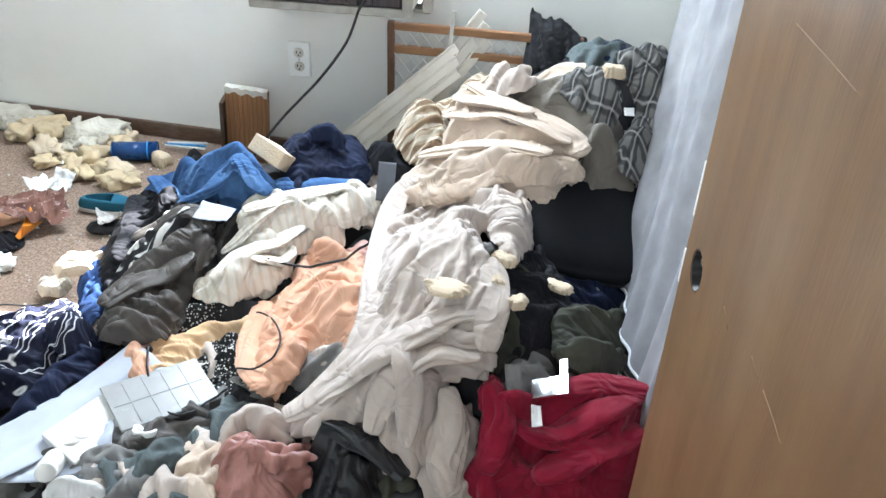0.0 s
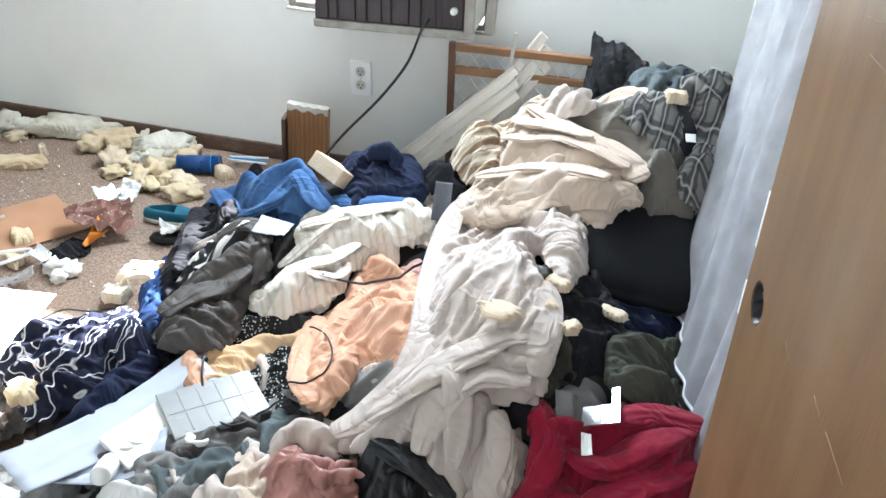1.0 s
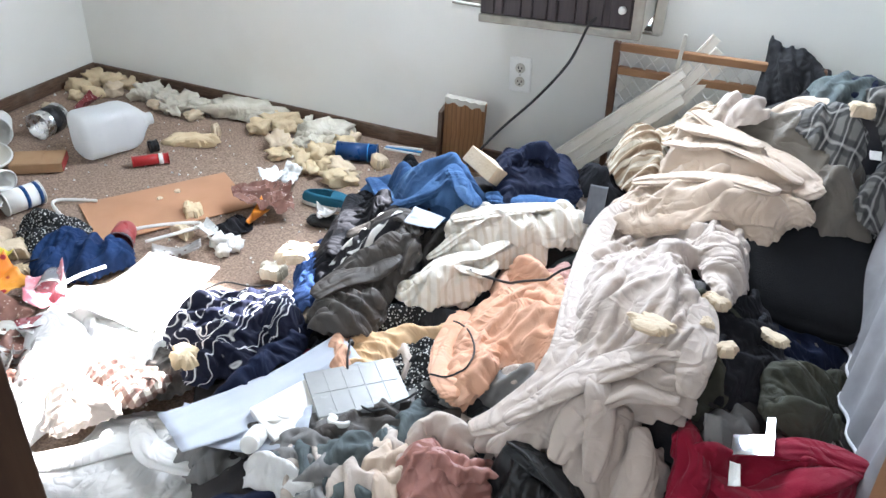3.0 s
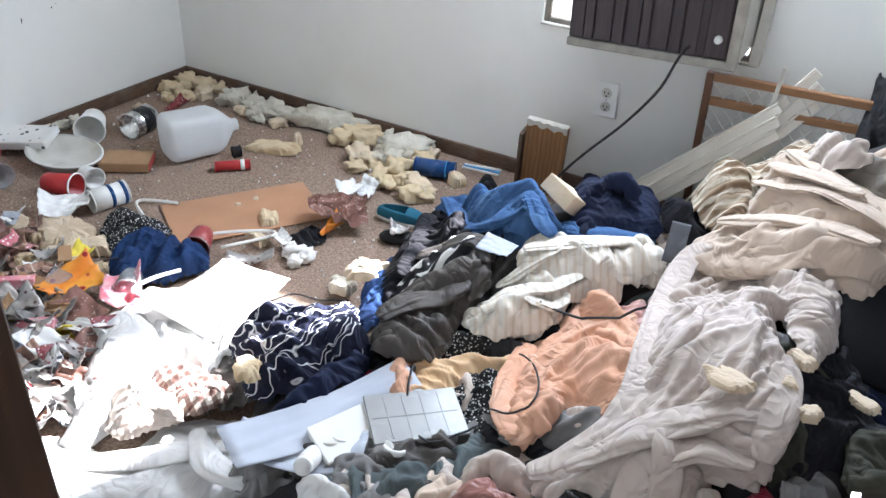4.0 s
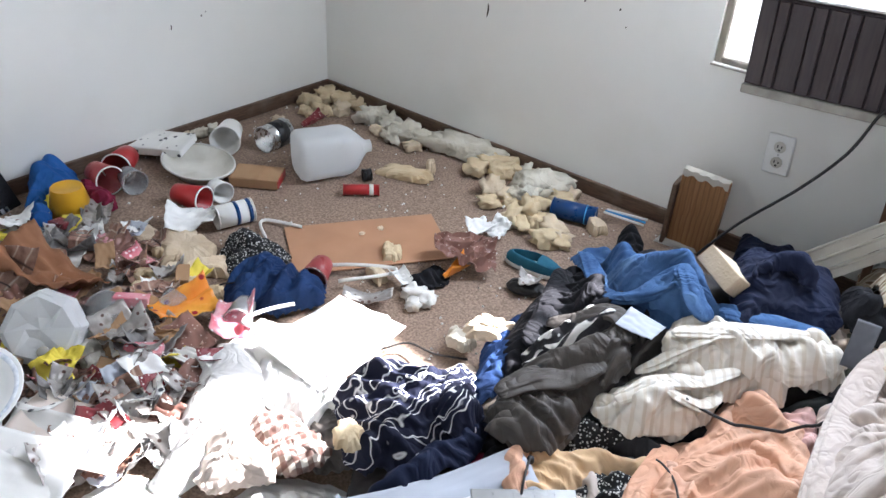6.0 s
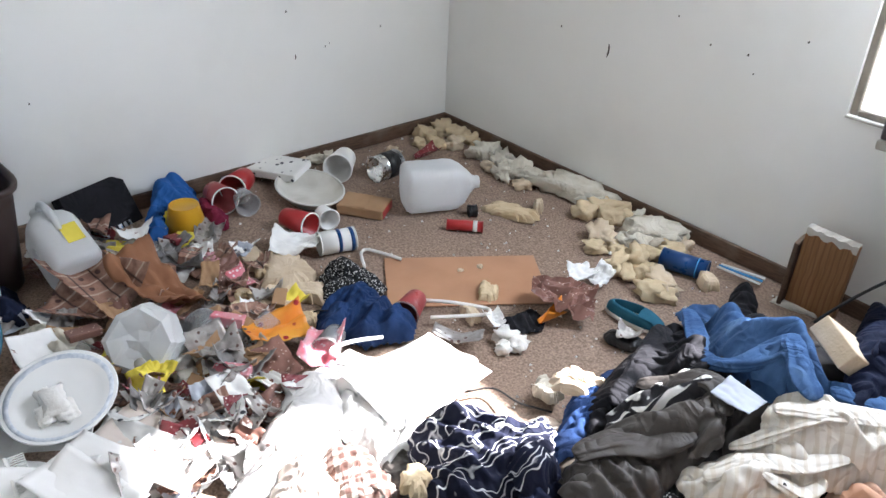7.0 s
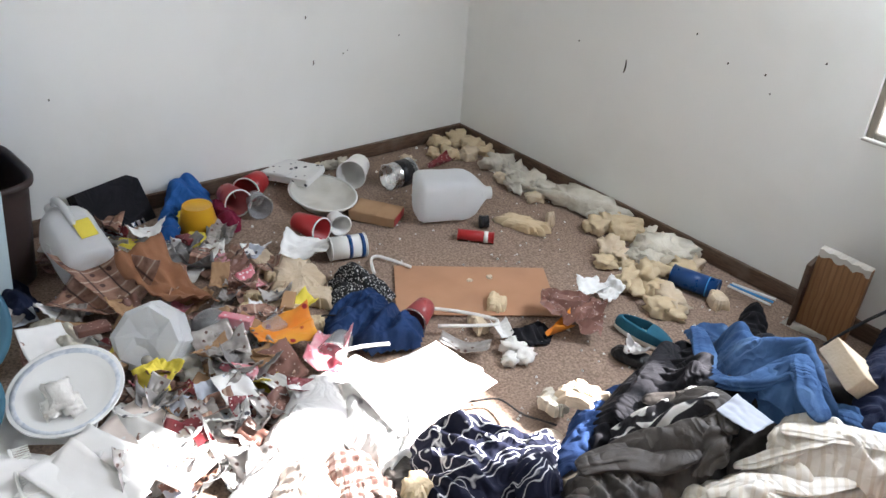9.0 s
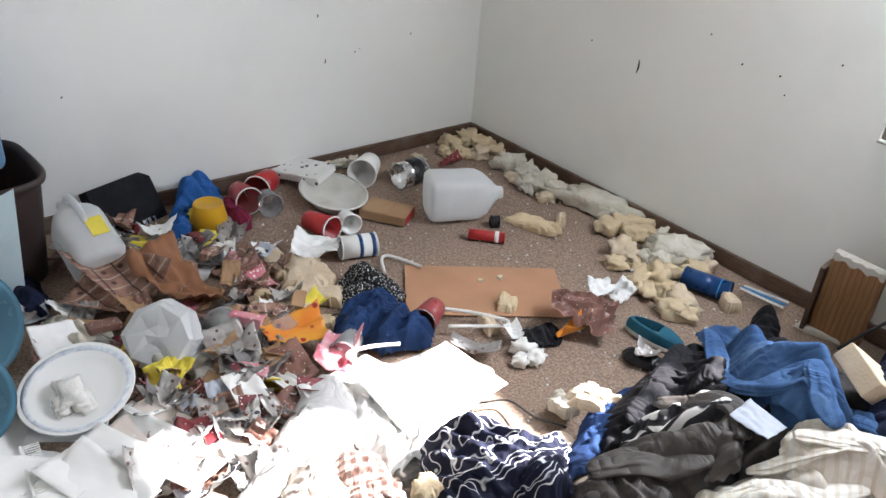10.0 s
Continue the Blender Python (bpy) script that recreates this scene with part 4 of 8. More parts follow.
linen_ob = cloth("linen", "crumpled white bed linen lying in full sun", "bed linen", WHITECLOTH, [(1.536, -1.771), (1.539, -1.65), (1.634, -1.573), (1.733, -1.545), (1.841, -1.642), (1.819, -1.75), (1.604, -1.897), (1.433, -1.948), (1.32, -1.921), (1.362, -1.805)], 0.0, puff=0.04, ang=20, wave=0.08, crease=0.007, seed=83, base=0.0, loose=1.25)
sunlinen_ob = cloth("linen", "white bed linen crumpled beside the card sheet", "bed linen", WHITECLOTH, [(1.619, -1.617), (1.741, -1.585), (1.843, -1.629), (1.938, -1.727), (1.847, -1.814), (1.678, -1.832), (1.589, -1.701)], 0.0, puff=0.04, ang=60, wave=0.07, crease=0.007, seed=84, base=0.0, loose=1.25)
cloth("white_pillow", "smooth white pillow in full sun", "pillow", WHITECLOTH, [(1.188, -1.385), (1.32, -1.435), (1.425, -1.53), (1.445, -1.63), (1.46, -1.785), (1.425, -1.832), (1.32, -1.71), (1.177, -1.55), (1.14, -1.46)], 0.01, puff=0.13, ang=50, wave=0.12, crease=0.004, seed=51, group="litter", base=0.0, loose=1.02)
cloth("checked_cloth", "brown and white checked cloth", "cloth", CHECK, [(1.401, -1.55), (1.445, -1.503), (1.556, -1.506), (1.632, -1.532), (1.661, -1.58), (1.584, -1.649)], 0.02, puff=0.03, ang=60, wave=0.06, crease=0.009, seed=52, group="litter")
cloth("blouse", "white and pink cotton blouse in the sun", "blouse", WHITECLOTH, [(1.27, -1.425), (1.36, -1.36), (1.459, -1.311), (1.545, -1.385), (1.61, -1.481), (1.56, -1.52), (1.468, -1.503), (1.383, -1.50)], 0.035, puff=0.03, ang=-50, wave=0.06, crease=0.009, seed=53, group="litter", base=0.0)
greycap_ob = cloth("cap", "pale grey cap with a stiff brim", "cap", SHEET, [(1.467, -1.73), (1.392, -1.65), (1.404, -1.594), (1.48, -1.592), (1.611, -1.659), (1.512, -1.761)], 0.03, puff=0.08, ang=70, wave=0.12, crease=0.008, seed=54, group="litter")
shorts_ob = cloth("jeans", "blue denim shorts on the carpet", "shorts", DARKDENIM, [(0.943, -1.286), (0.899, -1.193), (0.944, -1.095), (1.075, -1.078), (1.178, -1.116), (1.165, -1.229), (1.094, -1.291), (1.01, -1.327)], 0.01, puff=0.06, ang=70, wave=0.05, crease=0.03, seed=55, group="litter", base=0.0)
cloth("printed_cloth", "dark blue cloth with a star print", "cloth", SPECKLE, [(0.798, -1.179), (0.752, -1.1), (0.844, -1.046), (0.945, -1.034), (0.963, -1.088), (0.907, -1.208)], 0.02, puff=0.03, ang=30, wave=0.05, seed=56, group="litter", base=0.0)
cloth("cloth", "bright blue cloth bundle by the wall", "cloth", BLUECLOTH, [(0.263, -1.502), (0.069, -1.387), (-0.019, -1.279), (0.046, -1.222), (0.169, -1.257), (0.193, -1.359), (0.333, -1.456)], 0.02, puff=0.09, ang=60, wave=0.05, crease=0.034, seed=57, group="litter", base=0.0)
cloth("cloth", "maroon cloth scrap by the yellow cup", "cloth", MAROON, [(0.086, -1.234), (0.187, -1.195), (0.298, -1.212), (0.34, -1.26), (0.286, -1.315)], 0.01, puff=0.04, ang=20, wave=0.07, seed=58, group="litter", base=0.0)
cloth("sock", "black knitted glove on the carpet", "glove", BLACKCLOTH, [(1.267, -0.88), (1.275, -0.809), (1.289, -0.755), (1.359, -0.791), (1.347, -0.879), (1.303, -0.902)], 0.005, puff=0.02, ang=20, wave=0.03, seed=59, group="litter", base=0.0, res=0.006)


def strand(name, mat, of, width, points, seed):
    """A gathered, twisted fold of cloth that lies along a line on the heap."""
    line = drape(points, 0.0)
    n, m = 26, len(line)
    c0 = of.location
    verts = []
    for i, p in enumerate(line):
        s = i / (m - 1)
        a, b = Vector(line[max(0, i - 1)]), Vector(line[min(m - 1, i + 1)])
        way = (b - a).normalized()
        side = way.cross(Vector((0, 0, 1))).normalized()
        top = side.cross(way)
        w = width * (0.15 + 1.1 * math.sin(math.pi * (0.06 + 0.88 * s)) ** 0.6) * (1 + 0.25 * noise.noise(Vector((s * 4, seed, 0))))
        for k in range(n):
            f = 2 * math.pi * k / n
            q = f + 1.6 * s + 0.5 * noise.noise(Vector((s * 3, seed, 5)))
            r = 1 - 0.42 * abs(noise.noise(Vector((math.cos(q) * 1.9, math.sin(q) * 1.9, s * 1.3 + seed)))) * 2 + 0.1 * noise.noise(Vector((math.cos(q) * 4, math.sin(q) * 4, s * 5 + seed)))
            verts.append(Vector(p) + side * (math.cos(f) * w * r) + top * (math.sin(f) * w * 0.36 * r - 0.04 * w) - c0)
    faces = [(i * n + k, i * n + (k + 1) % n, (i + 1) * n + (k + 1) % n, (i + 1) * n + k) for i in range(m - 1) for k in range(n)]
    faces += [tuple(range(n))[::-1], tuple(range((m - 1) * n, m * n))]
    TOPS.append(np.array([tuple(v + c0) for v in verts]))
    ob = part(name, from_lists(name, verts, faces, [mat]), None, of)
    sub = ob.modifiers.new("smooth", "SUBSURF")
    sub.levels = sub.render_levels = 1


strand("fold", SHEET, sheet_ob, 0.036, [(2.496, -0.795), (2.451, -0.86), (2.47, -1.196), (2.499, -1.377), (2.486, -1.466), (2.435, -1.525), (2.373, -1.572)], 4)
strand("fold", SHEET, sheet_ob, 0.030, [(2.72, -1.424), (2.646, -1.445), (2.582, -1.485), (2.508, -1.522), (2.435, -1.568)], 6)
strand("fold", SHEET, sheet_ob, 0.030, [(2.707, -1.3), (2.72, -1.373), (2.721, -1.45), (2.724, -1.493)], 7)
strand("fold", SHEET, sheet_ob, 0.032, [(2.717, -1.497), (2.627, -1.506), (2.561, -1.553), (2.544, -1.614)], 8)
strand("fold", SHEET, case_ob, 0.030, [(2.662, -1.529), (2.684, -1.582), (2.682, -1.637), (2.702, -1.667)], 9)
strand("fold", SHEET, case_ob, 0.026, [(2.57, -1.5), (2.6, -1.562), (2.609, -1.635)], 10)
strand("fold", CREAM, blanket_ob, 0.040, [(2.581, -0.562), (2.699, -0.658), (2.817, -0.727), (2.875, -0.769), (2.857, -0.819)], 11)
strand("fold", CREAM, blanket_ob, 0.024, [(2.531, -0.664), (2.665, -0.705), (2.797, -0.773), (2.86, -0.795)], 12)
strand("fold", CREAM, blanket_ob, 0.030, [(2.483, -0.759), (2.618, -0.758), (2.762, -0.812), (2.812, -0.842)], 13)
strand("fold", CREAM, blanket_ob, 0.026, [(2.551, -0.606), (2.645, -0.666), (2.764, -0.729)], 14)
strand("sleeve", ORANGE, orange_ob, 0.035, [(2.206, -1.161), (2.224, -1.288), (2.262, -1.418), (2.311, -1.487)], 15)
strand("fold", YSTRIPE, stripe_ob, 0.022, [(2.085, -1.177), (2.123, -1.111), (2.187, -1.054), (2.246, -0.968)], 19)
strand("fold", YSTRIPE, stripe_ob, 0.024, [(2.107, -1.017), (2.204, -0.92), (2.323, -0.814)], 20)
strand("fold", YSTRIPE, stripe_ob, 0.018, [(2.151, -1.114), (2.222, -1.081), (2.234, -1.027)], 21)
strand("fold", YSTRIPE, stripe_ob, 0.018, [(2.071, -1.075), (2.127, -1.036), (2.186, -0.957)], 22)
strand("trouser_leg", DENIM, jeans_ob, 0.034, [(1.693, -0.642), (1.944, -0.92), (2.054, -0.893), (2.107, -0.927)], 23)
strand("trouser_leg", DENIM, jeans_ob, 0.026, [(2.155, -0.899), (2.237, -0.831), (2.342, -0.771)], 24)
strand("fold", DENIM, jeans_ob, 0.028, [(2.044, -0.865), (2.099, -0.924), (2.154, -0.942)], 25)
strand("sleeve", BROWNGREY, nylon_ob, 0.030, [(1.836, -1.048), (1.923, -1.021), (1.994, -1.014), (2.042, -1.065)], 26)
strand("sleeve", BROWNGREY, nylon_ob, 0.034, [(1.893, -1.311), (1.925, -1.228), (1.983, -1.174), (2.022, -1.113)], 27)
strand("fold", RED, fleece_ob, 0.030, [(2.735, -1.511), (2.765, -1.574), (2.748, -1.652)], 29)
strand("fold", RED, fleece_ob, 0.030, [(2.778, -1.559), (2.857, -1.578), (2.936, -1.531), (3.022, -1.448)], 30)
strand("fold", RED, fleece_ob, 0.034, [(2.83, -1.644), (2.914, -1.592), (3.015, -1.526)], 31)
strand("fold", RED, fleece_ob, 0.026, [(2.859, -1.506), (2.938, -1.465), (3.028, -1.456)], 32)
strand("trouser_leg", BLACKCLOTH, leg_ob, 0.040, [(1.70, -0.75), (1.80, -0.95), (1.84, -1.12)], 76)
strand("fold", WHITECLOTH, linen_ob, 0.030, [(1.45, -1.85), (1.60, -1.76), (1.75, -1.65)], 78)
strand("fold", WHITECLOTH, sunlinen_ob, 0.030, [(1.65, -1.65), (1.75, -1.72), (1.88, -1.73)], 81)
strand("fold", BLACK, sack_ob, 0.025, [(2.45, -1.60), (2.54, -1.62), (2.62, -1.66)], 77)

rag_rnd = random.Random(21)
for rag_k, (rag_x, rag_y) in enumerate([(rag_rnd.uniform(1.6, 3.05), rag_rnd.uniform(-2.0, -0.25)) for q in range(70)]):
    if float(heap(rag_x, rag_y)) < 0.06:
        continue
    rag_r = rag_rnd.uniform(0.07, 0.14)
    rag_line = [(rag_x + rag_r * rag_rnd.uniform(0.6, 1.2) * math.cos(q * 0.785), rag_y + rag_r * rag_rnd.uniform(0.6, 1.2) * math.sin(q * 0.785)) for q in range(8)]
    rag_line = [(min(a, RX - 0.03), min(b, -0.03)) for a, b in rag_line]
    rag_mat, rag_col = ((GREYCLOTH, "grey"), (DARKGREY, "charcoal"), (BROWNGREY, "brown-grey"), (NAVYCLOTH, "navy"), (SHEET, "off-white"), (OLIVE, "olive"), (CREAM, "cream"), (BLACKCLOTH, "black"), (TEALGREY, "grey-green"))[rag_k % 9]
    cloth("rag", "crumpled " + rag_col + " cloth buried in the heap", "cloth", rag_mat, rag_line, -0.012 + 0.008 * rag_rnd.random(), 0.03, rag_rnd.uniform(0, 180), 0.05, 0.012, 100 + rag_k, 0.011, rounds=25)

cloth("bag_strap", "", "", NAVYCLOTH, [(2.164, -0.774), (2.196, -0.676), (2.264, -0.67), (2.286, -0.717), (2.254, -0.721), (2.21, -0.726), (2.181, -0.794)], 0.12, puff=0.03, ang=0, wave=0.05, seed=90, of=navybag_ob)
cloth("brim", "", "", SHEET, [(1.482, -1.748), (1.45, -1.699), (1.475, -1.67), (1.564, -1.702), (1.517, -1.763)], 0.05, puff=0.02, ang=60, wave=0.12, crease=0.006, seed=91, loose=1.1, of=greycap_ob)
cloth("waistband", "", "", DARKDENIM, [(1.0, -1.307), (0.962, -1.224), (0.994, -1.131), (1.042, -1.135), (1.021, -1.225), (1.047, -1.314)], 0.055, puff=0.02, ang=20, wave=0.06, crease=0.01, seed=92, base=0.0, loose=1.2, of=shorts_ob)
cloth("fold", "", "", COMFORT, [(2.403, -0.588), (2.341, -0.02), (2.522, -0.578), (2.541, -0.652), (2.534, -0.696), (2.473, -0.718), (2.406, -0.646)], 0.09, puff=0.06, ang=60, wave=0.05, seed=93, of=comforter_ob)
cloth("fold", "", "", GREYTAN, [(2.882, -0.723), (2.959, -0.726), (3.03, -0.799), (2.926, -0.833), (2.892, -0.789)], 0.07, puff=0.06, ang=50, wave=0.07, seed=94, of=spread_ob)

# ---- fittings along the walls ----
CORDMAT = material("black_cord", (0.015, 0.014, 0.014), (0.025, 0.024, 0.024), 30, 0.5, 0.1, 200)
MESHWHITE = material("white_plastic_mesh", (0.74, 0.73, 0.70), (0.66, 0.65, 0.61), 30, 0.5, 0.1, 90)


POSTBROWN = material("dark_gate_post", (0.20, 0.105, 0.06), (0.13, 0.065, 0.04), 7, 0.5, 0.1, 60, streak=(8, 8, 2))


def safety_gate():
    ob = thing("safety_gate", pose(2.29, -0.055, 0.0, 5, -1.5, 0), "orange-brown wooden safety gate with white diamond mesh, leaning on the wall", "gate")
    w, h = 0.62, 0.565
    for x in (0.0, w - 0.022):
        part("post", box(x, -0.011, 0.0, x + 0.022, 0.011, h, 0.003), POSTBROWN, ob, smooth=False)
    for z in (0.02, 0.245, h - 0.105, h - 0.028):
        part("rail", box(0.022, -0.009, z, w - 0.022, 0.009, z + 0.026, 0.003), WOODORANGE, ob, smooth=False)
    for lo, hi in ((h - 0.079, h - 0.028), (0.271, h - 0.105), (0.046, 0.245)):
        hh = hi - lo
        step = 0.042
        for k in range(-int(hh / step) - 1, int(w / step) + 1):
            for s in (1, -1):
                a = (0.022 + k * step, lo) if s > 0 else (0.022 + k * step, hi)
                b = (a[0] + hh * 0.8, hi) if s > 0 else (a[0] + hh * 0.8, lo)
                x0, x1 = max(a[0], 0.022), min(b[0], w - 0.022)
                if x1 - x0 < 0.01:
                    continue
                f = lambda x: a[1] + (b[1] - a[1]) * (x - a[0]) / (b[0] - a[0])
                part("mesh_strand", tube([(x0, 0.003 * s, f(x0)), (x1, 0.003 * s, f(x1))], 0.0022, 5, 1), MESHWHITE, ob)


safety_gate()


BLINDWHITE = material("aged_white_vinyl", (0.84, 0.80, 0.72), (0.77, 0.72, 0.63), 9, 0.5, 0.05, 90)


def blind_bundle(a, b, face, count, label):
    """Stacked blind headrails: long ribbed white strips side by side, from a to b, facing a way."""
    a, b, face = Vector(a), Vector(b), Vector(face)
    way = (b - a).normalized()
    side = way.cross(face).normalized()
    up = side.cross(way)
    m = Matrix((way, side, up)).transposed().to_4x4()
    m.translation = a
    ln = (b - a).length
    ob = thing("blind_slats", m, label, "blind")
    for k in range(count):
        bm = bmesh.new()
        y = (k - (count - 1) / 2) * 0.0325
        prof = [(-0.0155, 0), (-0.0155, 0.008), (-0.013, 0.012), (-0.009, 0.012), (-0.007, 0.006), (0.0155, 0.006), (0.0155, 0)]
        off = 0.014 * ((k * 7) % 3)
        ends = [[bm.verts.new((x, y + p[0], p[1] + 0.005 * (k % 2))) for p in prof] for x in (-off, ln - off * 1.5)]
        n = len(prof)
        for q in range(n):
            bm.faces.new((ends[0][q], ends[0][(q + 1) % n], ends[1][(q + 1) % n], ends[1][q]))
        bm.faces.new(ends[0])
        bm.faces.new(ends[1][::-1])
        part("slat", bm, BLINDWHITE, ob, smooth=False)


blind_bundle((2.16, -0.20, 0.135), (2.525, -0.135, 0.487), (0.12, -0.85, 0.5), 3, "bundle of ribbed white blind slats leaning across the gate")
blind_bundle((2.40, -0.115, 0.29), (2.60, -0.085, 0.60), (0.12, -0.9, 0.35), 3, "ribbed white blind slats standing against the gate")
solo("stick", box(-0.006, -0.004, 0, 0.006, 0.004, 0.2, 0.001), OFFWHITE, pose(2.475, -0.10, 0.42, 4, 3, 0), "thin white wooden stick behind blind slats", "stick", smooth=False)


def wood_block():
    ob = thing("drawer_front", pose(1.79, -0.095, 0.0, 8, 3, 4), "broken striped-veneer panel with a torn white top, leaning on wall", "wood panel")
    part("panel", box(-0.072, -0.012, 0.0, 0.075, 0.012, 0.285, 0.002), WOODSTRIPE, ob, smooth=False)
    part("side_panel", box(-0.088, -0.03, 0.0, -0.074, 0.03, 0.235, 0.002), SKIRT, ob, "dark torn side panel", smooth=False)
    bm = bmesh.new()
    n = 16
    lo = [bm.verts.new((-0.071 + 0.145 * k / n, -0.0135, 0.270 - 0.006 * math.sin(k * 1.3) - 0.003 * math.sin(k * 3.1))) for k in range(n + 1)]
    hi = [bm.verts.new((-0.071 + 0.145 * k / n, -0.0135, 0.290 + 0.003 * math.sin(k * 1.7))) for k in range(n + 1)]
    bk = [bm.verts.new((-0.071 + 0.145 * k / n, 0.012, 0.290)) for k in range(n + 1)]
    for k in range(n):
        bm.faces.new((lo[k], lo[k + 1], hi[k + 1], hi[k]))
        bm.faces.new((hi[k], hi[k + 1], bk[k + 1], bk[k]))
    part("torn_edge", bm, OFFWHITE, ob, "torn white paper edge", smooth=False)


wood_block()

# power cord from the air conditioner to the heap, and cords in the litter
solo("power_cord", tube([(2.235, -0.245, 0.665), (2.214, -0.25, 0.631), (2.179, -0.27, 0.528), (2.107, -0.31, 0.419), (2.016, -0.36, 0.314), (1.967, -0.4, 0.249), (1.929, -0.43, 0.188)], 0.0042, 8, 8), CORDMAT, pose(0, 0, 0), "black power cord hanging from the air conditioner", "cord")


def curtain():
    n, m = 120, 60
    verts = []
    for j in range(m + 1):
        s = j / m
        z = 2.05 - s * (2.05 - 0.27)
        k = max(0.0, (1.15 - z) / 0.9)
        y0 = -0.42 - 0.30 * min(1.3, k) ** 1.8 - 0.38 * max(0.0, k - 0.45)
        y1 = -1.62 - 0.06 * k
        x = 3.115 - 0.10 * min(1.0, k) ** 1.8
        for i in range(n + 1):
            u = i / n
            y = y0 + (y1 - y0) * u
            w = 0.009 * math.sin(u * 46 + 1.2 * math.sin(s * 3)) + 0.011 * math.sin(u * 19 + 2 + s * 1.6)
            tail = 0.035 * max(0.0, s - 0.9) * math.sin(u * 9)
            verts.append((x + w * (1 - 0.3 * k * (1 - u)) , y, z + tail + 0.05 * max(0, k - 0.5) * u))
    faces = [(j * (n + 1) + i, j * (n + 1) + i + 1, (j + 1) * (n + 1) + i + 1, (j + 1) * (n + 1) + i) for j in range(m) for i in range(n)]
    ob = thing("curtain", pose(0, 0, 0), "sheer white curtain hanging beside the open door", "curtain")
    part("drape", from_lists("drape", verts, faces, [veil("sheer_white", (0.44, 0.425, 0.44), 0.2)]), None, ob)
    part("hem", tube([verts[m * (n + 1) + i] for i in range(0, n + 1, 3)], 0.004, 6, 1), material("sheer_hem", (0.7, 0.69, 0.7), rough=0.9), ob)
    part("curtain_rod", tube([(3.12, -0.3, 2.06), (3.12, -1.75, 2.06)], 0.008, 10, 1), FRAMEMETAL, ob)


curtain()

# marks and nail holes in the walls
MARK = material("dark_scuff", (0.09, 0.08, 0.06), (0.05, 0.045, 0.035), 60, 0.8, 0.3)
for x, z, w, h in ((0.845, 0.545, 0.007, 0.05), (0.62, 0.58, 0.005, 0.006), (1.23, 0.66, 0.005, 0.007), (1.36, 0.66, 0.006, 0.006), (1.39, 0.61, 0.004, 0.005), (1.1, 0.72, 0.005, 0.005), (1.53, 0.74, 0.005, 0.006)):
    solo("wall_scuff", tube([(-w * 0.3, 0, -h / 2), (w * 0.4, 0, 0), (w * 0.1, 0, h / 2)], lambda s, w=w: 0.0005 + w * 0.5 * math.sin(math.pi * s) ** 0.7, 6, 4), MARK, pose(x, -0.0005, z) @ Matrix.Diagonal((1, 0.15, 1, 1)), "small dark scuff in the wall paint", "scuff", "wall marks")
for y, z, w, h in ((-0.62, 0.45, 0.005, 0.006), (-0.75, 0.43, 0.004, 0.02), (-0.78, 0.6, 0.005, 0.01), (-0.36, 0.49, 0.005, 0.006), (-1.68, 0.44, 0.005, 0.006), (-0.60, 0.46, 0.003, 0.004)):
    solo("wall_scuff", tube([(0, -w * 0.3, -h / 2), (0, w * 0.4, 0), (0, w * 0.1, h / 2)], lambda s, w=w: 0.0005 + w * 0.5 * math.sin(math.pi * s) ** 0.7, 6, 4), MARK, pose(0.0005, y, z) @ Matrix.Diagonal((0.15, 1, 1, 1)), "small dark nail mark in the wall", "scuff", "wall marks")

# ---- small things, one function for each kind ----
FOAM = material("yellowed_foam", (0.66, 0.54, 0.36), (0.56, 0.43, 0.27), 16, 0.95, 0.9, 130, stain=(20, 0.4, (0.46, 0.31, 0.15)))
FOAMPALE = material("pale_foam", (0.66, 0.55, 0.41), (0.57, 0.45, 0.31), 16, 0.95, 0.9, 130)
BATTING = material("grey_white_batting", (0.66, 0.62, 0.53), (0.54, 0.49, 0.39), 18, 1.0, 1.0, 170)
COTTON = material("white_batting", (0.80, 0.78, 0.74), (0.7, 0.68, 0.63), 18, 1.0, 1.0, 150)
ORGANIZER = material("grey_clear_plastic", (0.34, 0.34, 0.33), (0.26, 0.26, 0.255), 10, 0.25, 0.05, 80)
FROST = material("frosted_plastic", (0.88, 0.89, 0.89), (0.82, 0.83, 0.83), 8, 0.3, 0.05, 60, thin=0.5)
CLEAR = material("clear_plastic", (0.86, 0.87, 0.87), (0.8, 0.8, 0.8), 8, 0.12, 0.08, 60, clear=0.75)
REDCUP = material("red_plastic", (0.42, 0.03, 0.03), (0.34, 0.022, 0.024), 9, 0.32, 0.03, 90)
PINKCUP = material("pinkish_red_plastic", (0.45, 0.10, 0.10), (0.36, 0.07, 0.07), 9, 0.3, 0.03, 90, thin=0.25)
YELLOW = material("yellow_plastic", (0.66, 0.36, 0.02), (0.58, 0.30, 0.015), 9, 0.35, 0.03, 90)
YELLOWPAPER = material("yellow_label", (0.75, 0.62, 0.08), (0.66, 0.54, 0.06), 20, 0.7, 0.1)
PAPER = material("white_paper", (0.82, 0.81, 0.79), (0.76, 0.75, 0.72), 6, 0.85, 0.1, 120)
PINKPAPER = material("pinkish_paper", (0.74, 0.66, 0.60), (0.70, 0.61, 0.55), 6, 0.85, 0.1, 120)
PRINT = material("printed_paper", (0.78, 0.77, 0.74), (0.70, 0.69, 0.66), 10, 0.75, 0.1, 120, spots=(34, 0.22, (0.07, 0.07, 0.08)))
PAPERGREY = material("grey_blue_card", (0.46, 0.49, 0.55), (0.40, 0.43, 0.49), 8, 0.6, 0.05, 120)
